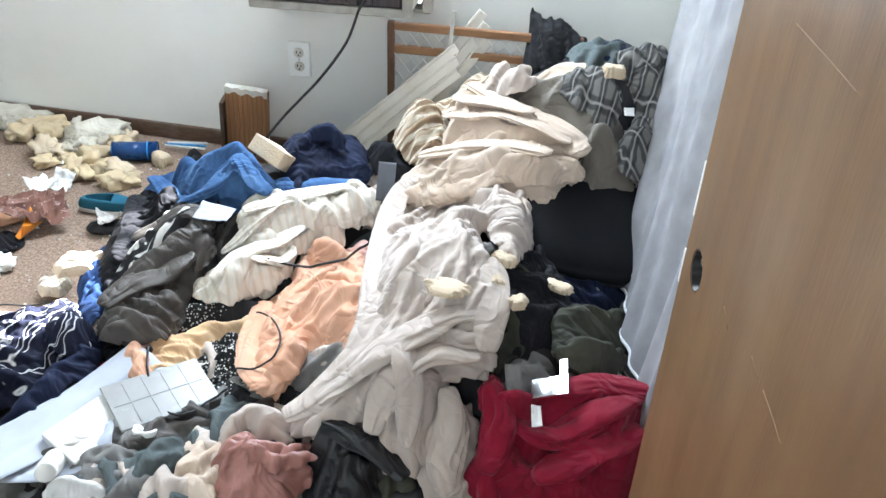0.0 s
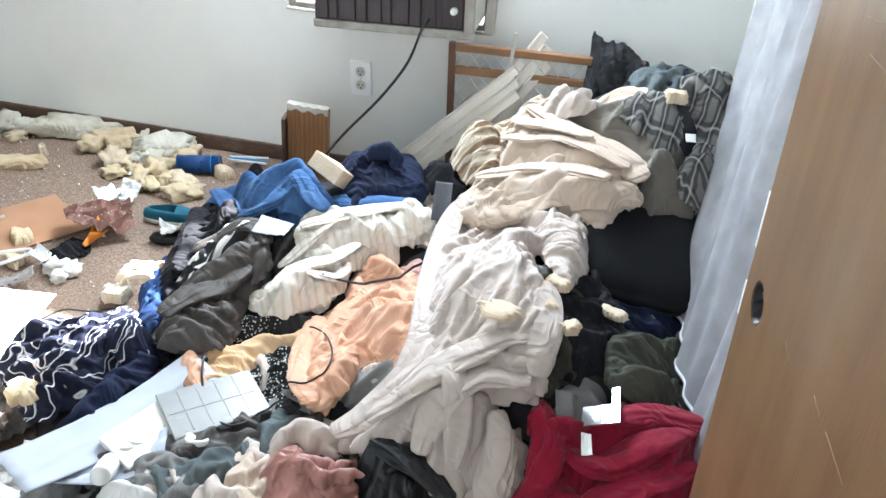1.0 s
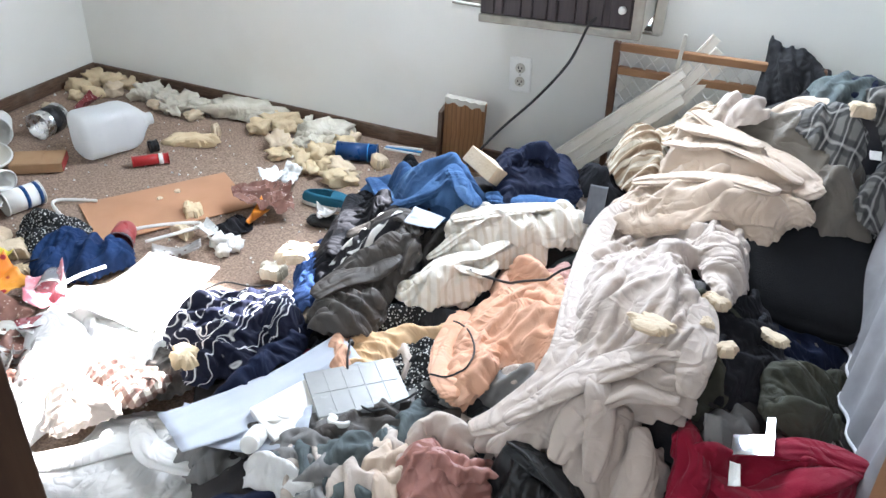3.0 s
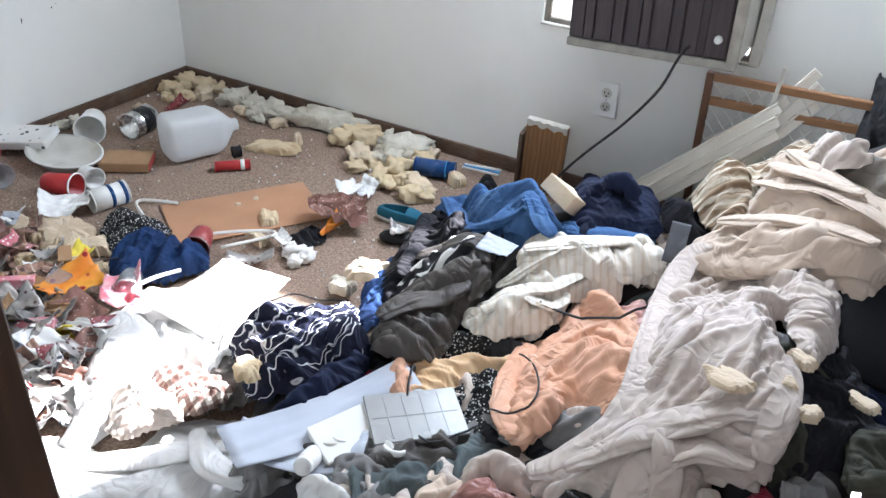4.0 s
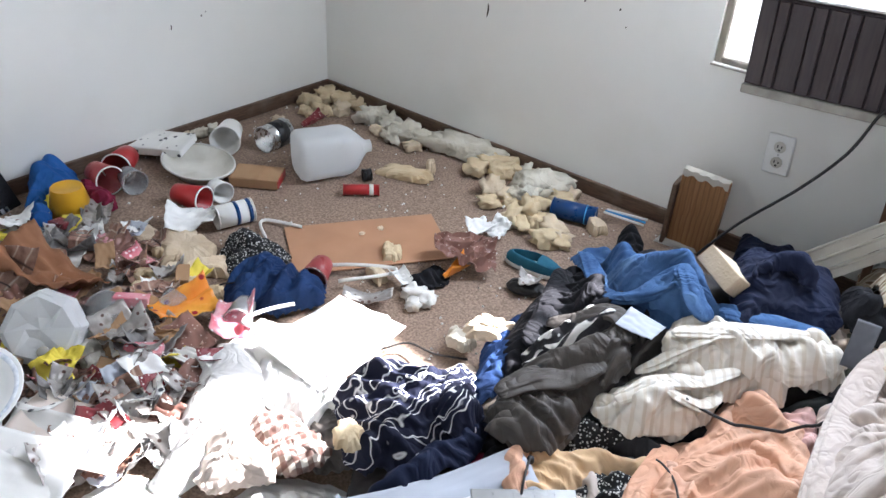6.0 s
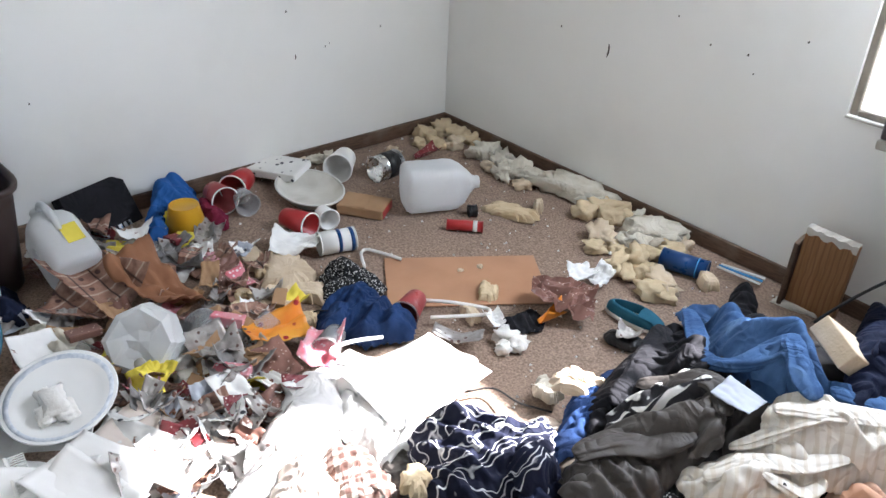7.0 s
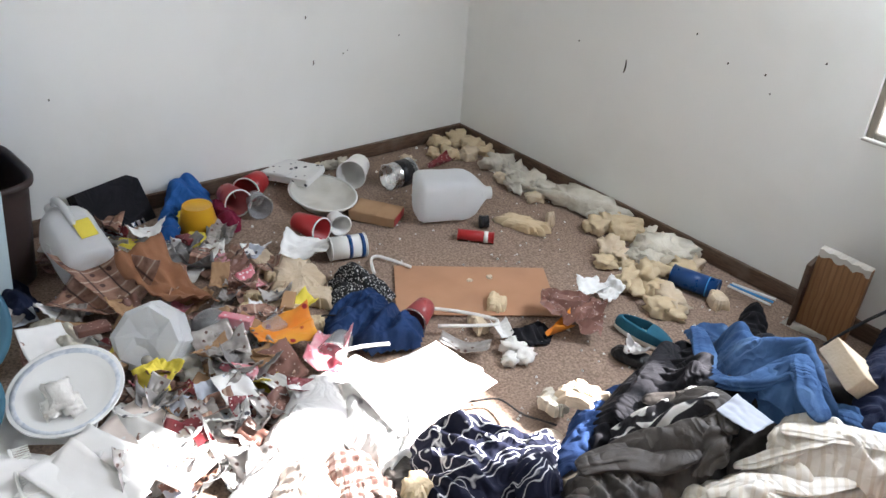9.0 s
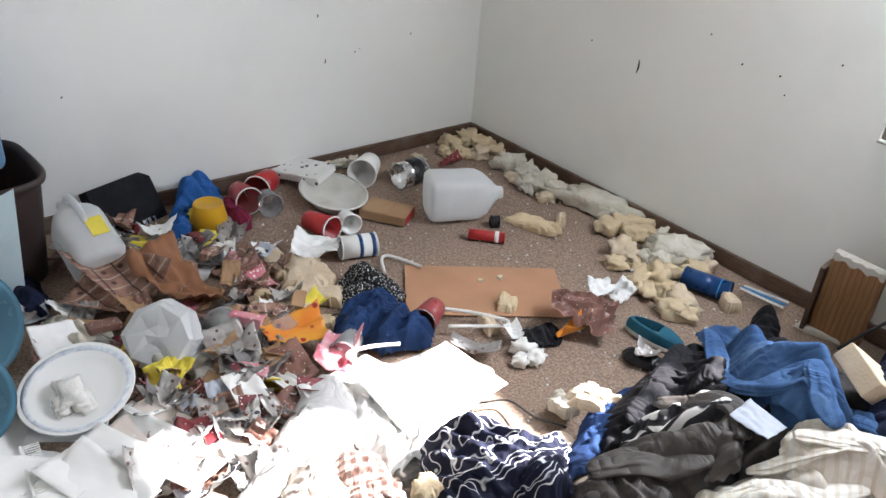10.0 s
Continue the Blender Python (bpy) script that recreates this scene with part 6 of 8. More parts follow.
foam_slab(1.681, -1.040, rest(1.681, -1.040, 0.03) - 0.020, 0.110, 0.080, 0.035, 20, 160, FOAMPALE, "foam piece at the edge of the heap")
foam_slab(1.578, -1.007, 0.024, 0.070, 0.050, 0.030, 20, 965, BATTING, "white foam crumble on the carpet")
foam_slab(1.540, -0.983, 0.000, 0.040, 0.040, 0.035, 80, 530, BATTING, "flat torn slab of pale foam")
foam_slab(1.520, -0.219, 0.000, 0.050, 0.070, 0.050, 70, 401, FOAMPALE, "flat torn slab of pale foam")
foam_slab(1.764, -0.099, 0.000, 0.150, 0.050, 0.020, 10, 244, OFFWHITE, "broken pale plaster scrap")
foam_slab(0.992, -0.783, 0.000, 0.022, 0.018, 0.015, 0, 564, FOAMPALE, "flat torn slab of pale foam")
foam_slab(1.013, -0.720, 0.000, 0.025, 0.020, 0.015, 0, 735, FOAMPALE, "flat torn slab of pale foam")
foam_slab(2.636, -1.396, rest(2.636, -1.396, 0.03) - 0.020, 0.090, 0.050, 0.012, -15, 972, FOAMPALE, "torn foam scrap lying on the bed sheet")
foam_slab(2.855, -1.221, rest(2.855, -1.221, 0.03) - 0.020, 0.055, 0.035, 0.014, -30, 273, FOAMPALE, "torn foam scrap on black cloth")
foam_slab(2.732, -1.293, rest(2.732, -1.293, 0.03) - 0.020, 0.035, 0.050, 0.018, 70, 634, FOAMPALE, "foam scrap beside the sheet")
foam_slab(2.765, -1.397, rest(2.765, -1.397, 0.03) - 0.020, 0.050, 0.030, 0.018, 30, 564, FOAMPALE, "foam scrap in the dark hollow")
foam_slab(2.727, -1.358, rest(2.727, -1.358, 0.03) - 0.020, 0.025, 0.035, 0.018, 10, 599, FOAMPALE, "foam scrap beside the sheet")
foam_slab(1.702, -1.541, rest(1.702, -1.541, 0.03) - 0.020, 0.075, 0.055, 0.025, -30, 805, FOAM, "yellow foam scrap in the litter")
foam_slab(1.678, -1.032, rest(1.678, -1.032, 0.03) - 0.020, 0.060, 0.060, 0.040, 10, 847, FOAMPALE, "flat torn slab of pale foam")
foam_slab(1.592, -1.023, 0.029, 0.080, 0.050, 0.040, 10, 425, BATTING, "white foam crumble on the carpet")
foam_slab(2.942, -0.656, rest(2.942, -0.656, 0.03) - 0.020, 0.055, 0.050, 0.030, 10, 590, FOAMPALE, "foam block behind the plaid shirt")

# ---- cups, jugs, cans and boxes on the carpet ----
j = jug(pose(0.544, -0.663, 0.083, 0, 0, 65.6) @ pose(0, 0, 0, 0, 90, 0) @ pose(0, 0, 0, 0, 0, 88) @ Matrix.Diagonal((1.12, 1.12, 1.12, 1)), "translucent white gallon jug lying on its side on the carpet")
part("label_patch", box(-0.03, -0.0765, 0.02, 0.012, -0.0758, 0.05), YELLOWPAPER, j, "small yellow label", smooth=False)
cut_jug(0.825, -1.709, 0.055, 46, 34, 20, 0.095, "cut-off bottom of a white faceted plastic jug lying on litter")
j = jug(pose(0.43, -1.745, 0.075, 0, -62, 8), "grey-white plastic jug with a yellow label, tipped over")
part("label_patch", box(0.0758, -0.005, 0.06, 0.0768, 0.045, 0.125), YELLOWPAPER, j, "yellow label", smooth=False)
cup(0.138, -0.632, 0.047, 0.055, 0.130, 86, -47.4, WHITE, "white paper tub lying open on a tray", None, "tub", 0.76)
cup(0.069, -1.029, 0.043, 0.050, 0.120, 86, -50.0, REDCUP, "red plastic cup on its side", WHITE, "cup", 0.76)
cup(0.101, -1.175, 0.041, 0.048, 0.110, 86, -2.9, PINKCUP, "pinkish plastic cup with a pale rim", WHITE, "cup", 0.76)
cup(0.183, -1.106, 0.036, 0.042, 0.090, 86, -13.8, CLEAR, "clear plastic cup on its side", None, "cup", 0.76)
cup(0.410, -1.064, 0.036, 0.042, 0.120, 86, 13.7, REDCUP, "red and white paper cup on its side", WHITE, "cup", 0.76)
cup(0.449, -0.942, 0.031, 0.036, 0.070, 86, -12.4, WHITE, "small white printed cup on its side", None, "cup", 0.76)
cup(1.063, -1.018, 0.034, 0.040, 0.100, 86, -59.4, PINKCUP, "dark red translucent cup on its side", CLEAR, "cup", 0.76)
cup(1.060, -1.296, 0.033, 0.038, 0.090, 86, -51.1, CLEAR, "clear crushed cup with pink print", None, "cup", 0.76)
cup(0.915, -1.579, 0.039, 0.045, 0.100, 86, 174.3, CLEAR, "clear plastic cup in the wrappers", None, "cup", 0.76)
cup(0.253, -1.347, 0.104, 0.070, 0.102, 180, 10, YELLOW, "yellow plastic cup standing upside down", None, "cup", 0.68)
can(pose(0.293, -0.498, 0.050, 0, 0, -83.9) @ pose(0, 0, 0, 0, 90, 0), 0.050, 0.115, STEEL, ((0.02, 0.075),), "open tin can with a torn dark label", BLACK, "tin_can")

can(pose(0.671, -0.962, 0.038, 0, 0, -106.9) @ pose(0, 0, 0, 0, 90, 0), 0.038, 0.120, WHITE, ((0.008, 0.02), (0.05, 0.062)), "white tub with blue bands lying on its side", BLUEDARK, "tub")
can(pose(0.841, -0.546, 0.019, 0, 0, -135.4) @ pose(0, 0, 0, 0, 90, 0), 0.019, 0.125, REDCUP, ((0.02, 0.035),), "slim red tube lying on the carpet", WHITE, "tube")
can(pose(0.724, -0.509, 0.02, 0, 90, 60), 0.021, 0.03, BLACK, ((0.004, 0.01),), "small black bottle cap", BLACK, "bottle_cap")
can(pose(1.495, -0.188, 0.033, 0, 0, -162.6) @ pose(0, 0, 0, 0, 90, 0), 0.033, 0.150, BLUEDARK, ((0.03, 0.034),), "dark blue cylindrical case with light blue stripes", LIGHTBLUE, "tool_case")
for k in range(3):
    solo("rod", tube([(1.494, -0.132 + 0.012 * k, 0.03), (1.630, -0.091 + 0.012 * k - 0.01, 0.02 + 0.006 * k)], 0.004, 8, 1), (WHITE, LIGHTBLUE, WHITE)[k], pose(0, 0, 0), "thin plastic rod beside the blue case", "rod", "rods")
ob = thing("serving_tray", pose(0.280, -0.885, 0.003, 0, 0, -8), "oval off-white basket tray with slotted rim", "tray")
part("tray_body", lathe([(0, 0.0), (0.11, 0.0), (0.15, 0.035), (0.16, 0.04), (0.157, 0.044), (0.147, 0.039), (0.108, 0.006), (0, 0.006)], 40, None, 0.72), OFFWHITE, ob)
part("rim", lathe([(0.156, 0.04), (0.163, 0.041), (0.163, 0.046), (0.156, 0.046)], 40, None, 0.72), WHITE, ob)
ob = thing("dinner_plate", pose(0.93, -1.963, 0.062, 10, 12, 0), "white china plate with a blue patterned rim and dried residue", "plate")
part("plate_body", lathe([(0, 0.0), (0.075, 0.0), (0.095, 0.008), (0.128, 0.02), (0.13, 0.023), (0.127, 0.024), (0.093, 0.012), (0.073, 0.005), (0, 0.004)], 48), CHINA, ob)
part("rim_pattern", lathe([(0.109, 0.0180), (0.120, 0.0220), (0.120, 0.0225), (0.109, 0.0185)], 48), CHINABLUE, ob, "pale blue printed pattern band")
for rx0, ry0, rs, rk in ((0.01, -0.015, 0.038, 41), (0.045, 0.0, 0.027, 47), (-0.022, -0.03, 0.022, 53), (0.03, -0.045, 0.024, 59)):
    part("residue", chunk_mesh("residue", rs, rs * 0.75, rs * 0.5, rk, COTTON, 0.38), None, ob, "dried white lump").location = (rx0, ry0, 0.005)
ob = thing("bowl", pose(0.985, -2.035, -0.006, 6, 8, 0), "white china bowl under a plate", "bowl")
part("bowl_body", lathe([(0, 0.0), (0.05, 0.0), (0.09, 0.022), (0.115, 0.05), (0.118, 0.05), (0.094, 0.018), (0.05, 0.005), (0, 0.005)], 40), CHINA, ob)
carton(pose(0.475, -0.782, 0.002, 0, 0, 34.8), 0.170, 0.110, 0.035, CARDBOARD, "brown snack carton with a red and white end", REDCUP, "carton")
carton(pose(0.072, -0.895, 0.034, 6, -4, 27.8), 0.220, 0.130, 0.030, PRINT, "white printed package lying on the tray", PAPER, "package")
black_box_ob = carton(pose(0.03, -1.56, 0.040, 60, 0, 109.1), 0.240, 0.185, 0.050, BLACKCLOTH, "black box with worn silver lettering bars", None, "black_box")
for k in range(8):
    part("lettering_bar", box(-0.085 + 0.021 * k, -0.085, 0.0508, -0.085 + 0.021 * k + (0.012, 0.009, 0.014)[k % 3], -0.062, 0.0514), STEEL, black_box_ob, "worn silver lettering bar", smooth=False)

# ---- hardboard, papers, hangers and wrappers ----
solo("hardboard_sheet", box(-0.244, -0.138, 0, 0.244, 0.138, 0.004, 0.001), TILE, pose(1.040, -0.807, 0.003, 0, 0, 55.6), "flat tan hardboard sheet lying on the carpet", "board", smooth=False)
sheet("paper_sheet", "large blank white paper sheet in full sun", "paper", 1.357, -1.263, 0.044, 0.300, 0.240, 90.8, 36, PAPER, 0.020, 0.004, (0, 0), 0.00)
sheet("paper_sheet", "blank white paper sheet in full sun", "paper", 1.268, -1.403, 0.029, 0.240, 0.200, 103.2, 38, PAPER, 0.020, 0.006, (0, 0), 0.00)
sheet("torn_paper", "torn white paper in the sun", "paper", 1.133, -2.086, 0.026, 0.220, 0.160, 34.2, 49, PAPER, 0.020, 0.004, (-8, -9), 0.04)
sheet("torn_paper", "torn white paper in the sun", "paper", 1.211, -1.982, 0.048, 0.240, 0.180, 27.6, 44, PAPER, 0.020, 0.004, (8, 3), 0.04)
sheet("torn_paper", "torn white paper in the sun", "paper", 1.143, -1.912, 0.035, 0.200, 0.140, 20.9, 47, PAPER, 0.020, 0.004, (12, -3), 0.04)
sheet("torn_paper", "torn white paper in the sun", "paper", 1.223, -1.829, 0.038, 0.140, 0.100, 23.5, 34, PAPER, 0.020, 0.004, (-4, 3), 0.04)
sheet("torn_paper", "torn white paper in the sun", "paper", 1.151, -2.152, 0.048, 0.200, 0.160, 60.8, 23, PAPER, 0.020, 0.004, (-2, 8), 0.04)
sheet("torn_paper", "torn white paper in the sun", "paper", 1.250, -2.051, 0.043, 0.220, 0.200, 24.1, 33, PAPER, 0.020, 0.004, (3, 5), 0.04)
sheet("paper_sheet", "large pinkish-white paper sheet half under the plate", "paper", 1.19, -1.85, 0.040, 0.290, 0.170, 24, 36, PINKPAPER, 0.012, 0.004, (0, 0), 0.00)
sheet("card_sheet", "long grey-blue card sheet sloping over the litter", "card", 1.931, -1.566, 0.159, 0.420, 0.110, 62.5, 87, PAPERGREY, 0.030, 0.004, (8, 0), 0.00)
sheet("card_sheet", "grey-blue card strip in the litter", "card", 1.938, -1.661, 0.145, 0.260, 0.100, 21.5, 46, PAPERGREY, 0.030, 0.004, (0, 0), 0.00)
sheet("paper_note", "white paper square between plate and jug", "paper", 0.686, -1.947, 0.050, 0.120, 0.100, 100.3, 45, PAPER, 0.010, 0.003, (25, 10), 0.00)
sheet("paper_sheet", "crumpled white paper by the blue-banded tub", "paper", 0.587, -1.134, 0.020, 0.160, 0.130, 51.2, 36, PAPER, 0.030, 0.014, (0, 0), 0.10)
sheet("magazine", "folded magazine with brown printed pages", "magazine", 0.483, -1.713, 0.059, 0.260, 0.160, 25.5, 83, MAGAZINE, 0.050, 0.006, (14, 12), 0.00)
sheet("magazine", "magazine page with pink-brown pictures", "magazine", 0.546, -1.800, 0.029, 0.180, 0.130, 33.4, 45, MAGAZINE, 0.030, 0.006, (0, 6), 0.00)
sheet("paper_bag", "crumpled brown paper bag", "paper bag", 0.60, -1.60, 0.050, 0.300, 0.150, 12, 53, BROWNPAPER, 0.050, 0.020, (-10, 10), 0.03)
sheet("paper_scrap", "white torn paper by the brown wrapper", "paper", 1.262, -0.530, 0.029, 0.100, 0.070, 73.7, 45, PAPER, 0.020, 0.008, (20, 0), 0.20)
sheet("paper_scrap", "white torn paper beside the teal shoe", "paper", 1.308, -0.484, 0.029, 0.070, 0.090, 0.7, 23, PAPER, 0.020, 0.010, (30, 10), 0.20)
sheet("book", "white paperback on the striped shirt", "book", 2.041, -1.020, rest(2.041, -1.020, 0.02) + 0.002, 0.085, 0.060, -3.2, 89, PAPERGREY, 0.004, 0.002, (8, 0), 0.00)
sheet("grey_card", "stiff dark grey card standing in the heap", "card", 2.414, -0.811, rest(2.414, -0.811, 0.02) + 0.002, 0.045, 0.100, 5.1, 58, RUBBERGREY, 0.003, 0.001, (55, 0), 0.00)
sheet("label_tag", "white cloth label on a plaid shirt", "label", 2.989, -0.725, rest(2.989, -0.725, 0.02) + 0.002, 0.025, 0.022, 9.5, 47, PAPER, 0.002, 0.001, (40, 0), 0.00)
sheet("label_tag", "white cloth label on a red jacket", "label", 2.823, -1.565, rest(2.823, -1.565, 0.02) + 0.002, 0.018, 0.040, 8.3, 43, PAPER, 0.003, 0.001, (20, 0), 0.00)
sheet("label_tag", "grey-white tag on a red jacket", "label", 2.777, -1.497, rest(2.777, -1.497, 0.02) + 0.002, 0.030, 0.050, 14.3, 67, GREYCLOTH, 0.003, 0.001, (30, 0), 0.00)
MIRROR = material("mirror_glass", (0.9, 0.9, 0.9), (0.88, 0.88, 0.88), 5, 0.06, 0, metal=1.0)


def shard_pose(x, y, z):
    """A splinter that stands so as to show the window to somebody in the doorway."""
    here = Vector((x, y, z))
    facing = ((Vector((2.03, 0.05, 1.5)) - here).normalized() + (Vector((2.71, -2.59, 1.32)) - here).normalized()).normalized()
    along = (Vector((0, 1, 0)) - facing * facing.y).normalized()
    m = Matrix(((-facing).cross(along), -facing, along)).transposed().to_4x4()
    m.translation = here
    return m


# Reflector added where a white plastic shard lies, aimed to look window-bright.
shard_bm = box(-0.034, -0.002, 0, 0.034, 0.002, 0.05, 0.001)
box(0.018, -0.002, 0.045, 0.033, 0.002, 0.095, 0.001, shard_bm)
solo("shard_reflector", shard_bm, MIRROR, shard_pose(2.843, -1.53, 0.372), "mirror added in place of a white shard, to shine with window light", "mirror", smooth=False)
broken_hanger([(1.059, -1.023), (1.133, -0.952), (1.208, -0.887), (1.235, -0.887), (1.238, -0.918), (1.153, -1.04)], 0.030, "white plastic hanger end lying on the hardboard")
broken_hanger([(1.181, -1.228), (1.152, -1.298), (1.137, -1.35), (1.152, -1.372), (1.182, -1.36), (1.269, -1.273)], 0.060, "white plastic hanger end across the litter")
broken_hanger([(1.262, -1.121), (1.363, -1.075), (1.381, -1.081), (1.371, -1.108), (1.331, -1.154)], 0.030, "white plastic hanger end under a paper sheet")
broken_hanger([(0.801, -1.015), (0.733, -0.98), (0.715, -0.947), (0.759, -0.925), (0.836, -0.898)], 0.012, "small white hook by the hardboard")

wrapper(0.964, -1.423, 0.039, 0.170, 0.110, 79.4, 73, ORANGEFOIL, "orange snack bag with a red emblem, crumpled", "snack_bag", (10, 0))
wrapper(1.104, -1.367, 0.030, 0.160, 0.100, 135, 86, PINKFOIL, "pink and white wrapper film", "wrapper", (0, 0))
sheet("snack_bag", "torn crumpled brown wrapper bag on the carpet", "wrapper", 1.332, -0.700, 0.020, 0.200, 0.150, 38.7, 102, BROWNFOIL, 0.02, 0.03, (0, 8), 0.12, 0.0012, "wrappers", 15, True)
wrapper(1.358, -0.757, 0.014, 0.100, 0.030, 92, 245, ORANGEFOIL, "glossy orange wrapper strip", "wrapper", (0, 0))
wrapper(1.262, -1.033, 0.014, 0.140, 0.050, 38.3, 145, FOIL, "crumpled silver wrapper strip", "wrapper", (0, 0))
wrapper(0.951, -1.602, 0.049, 0.130, 0.110, 177, 41, FOIL, "silver snack wrapper, crumpled", "wrapper", (0, 0))
wrapper(1.013, -1.593, 0.048, 0.120, 0.100, 171, 374, FOIL, "silver snack wrapper, crumpled", "wrapper", (0, 0))
wrapper(0.258, -0.312, 0.019, 0.140, 0.050, 106, 88, REDFOIL, "red and clear film by the corner foam", "wrapper", (0, 0))
wrapper(1.267, -0.903, 0.019, 0.070, 0.050, 157, 400, PAPER, "white card scrap on the carpet", "wrapper", (0, 0))
wrapper(1.246, -1.603, 0.041, 0.113, 0.052, 15, 353, FOIL, "crumpled silver wrapper in the litter", "wrapper", (-2, -5))
sheet("packet", "flattened white printed packet in the litter", "packet", 1.141, -1.546, 0.033, 0.138, 0.052, 12.0, 59, PRINT, 0.015, 0.008, (-2, -4), 0.06)
wrapper(1.289, -1.767, 0.012, 0.136, 0.060, 59, 337, PRINT, "torn printed paper scrap in the litter", "wrapper", (-24, 11))
sheet("packet", "grey-blue card piece in the litter", "packet", 1.297, -1.865, 0.022, 0.099, 0.059, -177.3, 60, PAPERGREY, 0.015, 0.008, (-4, -18), 0.06)
wrapper(1.107, -1.814, 0.013, 0.140, 0.061, 155, 221, GREYCLOTH, "small grey rag in the litter", "wrapper", (-23, 16))
sheet("packet", "flattened white printed packet in the litter", "packet", 1.003, -1.605, 0.020, 0.075, 0.080, 147.7, 71, PRINT, 0.015, 0.008, (-20, -20), 0.06)
wrapper(1.045, -1.569, 0.032, 0.121, 0.106, 23, 242, GREYCLOTH, "small grey rag in the litter", "wrapper", (-10, 6))
sheet("packet", "flattened silver packet in the litter", "packet", 1.361, -1.744, 0.009, 0.074, 0.063, 14.9, 58, FOIL, 0.015, 0.008, (-6, 4), 0.06)
wrapper(1.094, -1.503, 0.042, 0.128, 0.103, 178, 261, BROWNFOIL, "crumpled brown wrapper in the litter", "wrapper", (-13, -14))
sheet("packet", "flattened silver packet in the litter", "packet", 1.036, -1.509, 0.032, 0.089, 0.087, 176.7, 21, FOIL, 0.015, 0.008, (-17, 12), 0.06)
wrapper(1.225, -1.579, 0.029, 0.077, 0.094, 91, 250, BROWNFOIL, "crumpled brown wrapper in the litter", "wrapper", (3, 9))
sheet("packet", "grey-blue card piece in the litter", "packet", 1.121, -1.689, 0.036, 0.120, 0.078, -6.1, 58, PAPERGREY, 0.015, 0.008, (-3, 22), 0.06)
wrapper(1.181, -1.789, 0.024, 0.120, 0.058, 67, 207, REDFOIL, "torn red printed wrapper in the litter", "wrapper", (24, 24))
wrapper(1.121, -1.625, 0.023, 0.082, 0.082, 109, 296, FOIL, "crumpled silver wrapper in the litter", "wrapper", (19, -20))
sheet("packet", "flattened dark brown packet in the litter", "packet", 1.302, -1.840, 0.030, 0.109, 0.056, -68.3, 13, BROWNFOIL, 0.015, 0.008, (-4, 1), 0.06)
wrapper(1.364, -1.695, 0.034, 0.108, 0.069, 73, 335, FOIL, "crumpled silver wrapper in the litter", "wrapper", (10, -25))
sheet("packet", "flattened white printed packet in the litter", "packet", 1.203, -1.676, 0.032, 0.081, 0.076, 65.2, 90, PRINT, 0.015, 0.008, (-21, -19), 0.06)
wrapper(1.243, -1.591, 0.018, 0.094, 0.099, 16, 157, MAGAZINE, "torn magazine page scrap", "wrapper", (-17, -5))
wrapper(1.318, -1.794, 0.017, 0.082, 0.080, 138, 392, GREYCLOTH, "small grey rag in the litter", "wrapper", (-23, -21))
wrapper(1.045, -1.811, 0.042, 0.073, 0.057, 66, 314, GREYCLOTH, "small grey rag in the litter", "wrapper", (-3, 2))
sheet("packet", "flattened silver packet in the litter", "packet", 1.159, -1.702, 0.017, 0.104, 0.061, -115.6, 75, FOIL, 0.015, 0.008, (-22, -12), 0.06)
sheet("packet", "flattened dark brown packet in the litter", "packet", 1.108, -1.746, 0.027, 0.091, 0.072, 139.3, 56, BROWNFOIL, 0.015, 0.008, (-13, 6), 0.06)
sheet("packet", "torn magazine page in the litter", "packet", 1.197, -1.884, 0.021, 0.095, 0.086, -137.8, 57, MAGAZINE, 0.015, 0.008, (5, -12), 0.06)
wrapper(1.116, -1.644, 0.025, 0.139, 0.106, 0, 54, FOIL, "crumpled silver wrapper in the litter", "wrapper", (6, 13))
sheet("packet", "grey-blue card piece in the litter", "packet", 1.264, -1.834, 0.009, 0.074, 0.089, 127.6, 62, PAPERGREY, 0.015, 0.008, (14, -7), 0.06)
wrapper(1.053, -1.663, 0.015, 0.105, 0.063, 143, 265, FOIL, "crumpled silver wrapper in the litter", "wrapper", (-13, -6))
sheet("packet", "flattened silver packet in the litter", "packet", 1.253, -1.629, 0.039, 0.098, 0.056, 139.3, 64, FOIL, 0.015, 0.008, (-19, 17), 0.06)
wrapper(1.309, -1.819, 0.013, 0.101, 0.059, 24, 87, MAGAZINE, "torn magazine page scrap", "wrapper", (-1, -23))
sheet("packet", "torn magazine page in the litter", "packet", 1.135, -1.717, 0.032, 0.142, 0.054, -100.8, 88, MAGAZINE, 0.015, 0.008, (-2, 8), 0.06)
wrapper(1.138, -1.636, 0.037, 0.148, 0.087, 2, 54, PAPER, "crumpled white paper scrap in the litter", "wrapper", (-1, 19))
sheet("packet", "flattened dark brown packet in the litter", "packet", 1.047, -1.531, 0.026, 0.072, 0.076, 151.1, 65, BROWNFOIL, 0.015, 0.008, (10, 2), 0.06)
wrapper(1.255, -1.736, 0.021, 0.119, 0.091, 177, 286, PAPER, "crumpled white paper scrap in the litter", "wrapper", (25, 12))
wrapper(1.229, -1.921, 0.018, 0.118, 0.098, 173, 395, FOIL, "crumpled silver wrapper in the litter", "wrapper", (12, -24))
sheet("packet", "flattened silver packet in the litter", "packet", 1.288, -1.848, 0.032, 0.093, 0.046, -102.2, 53, FOIL, 0.015, 0.008, (17, 15), 0.06)
sheet("packet", "flattened white printed packet in the litter", "packet", 1.339, -1.754, 0.008, 0.144, 0.056, 2.5, 39, PRINT, 0.015, 0.008, (-17, 20), 0.06)
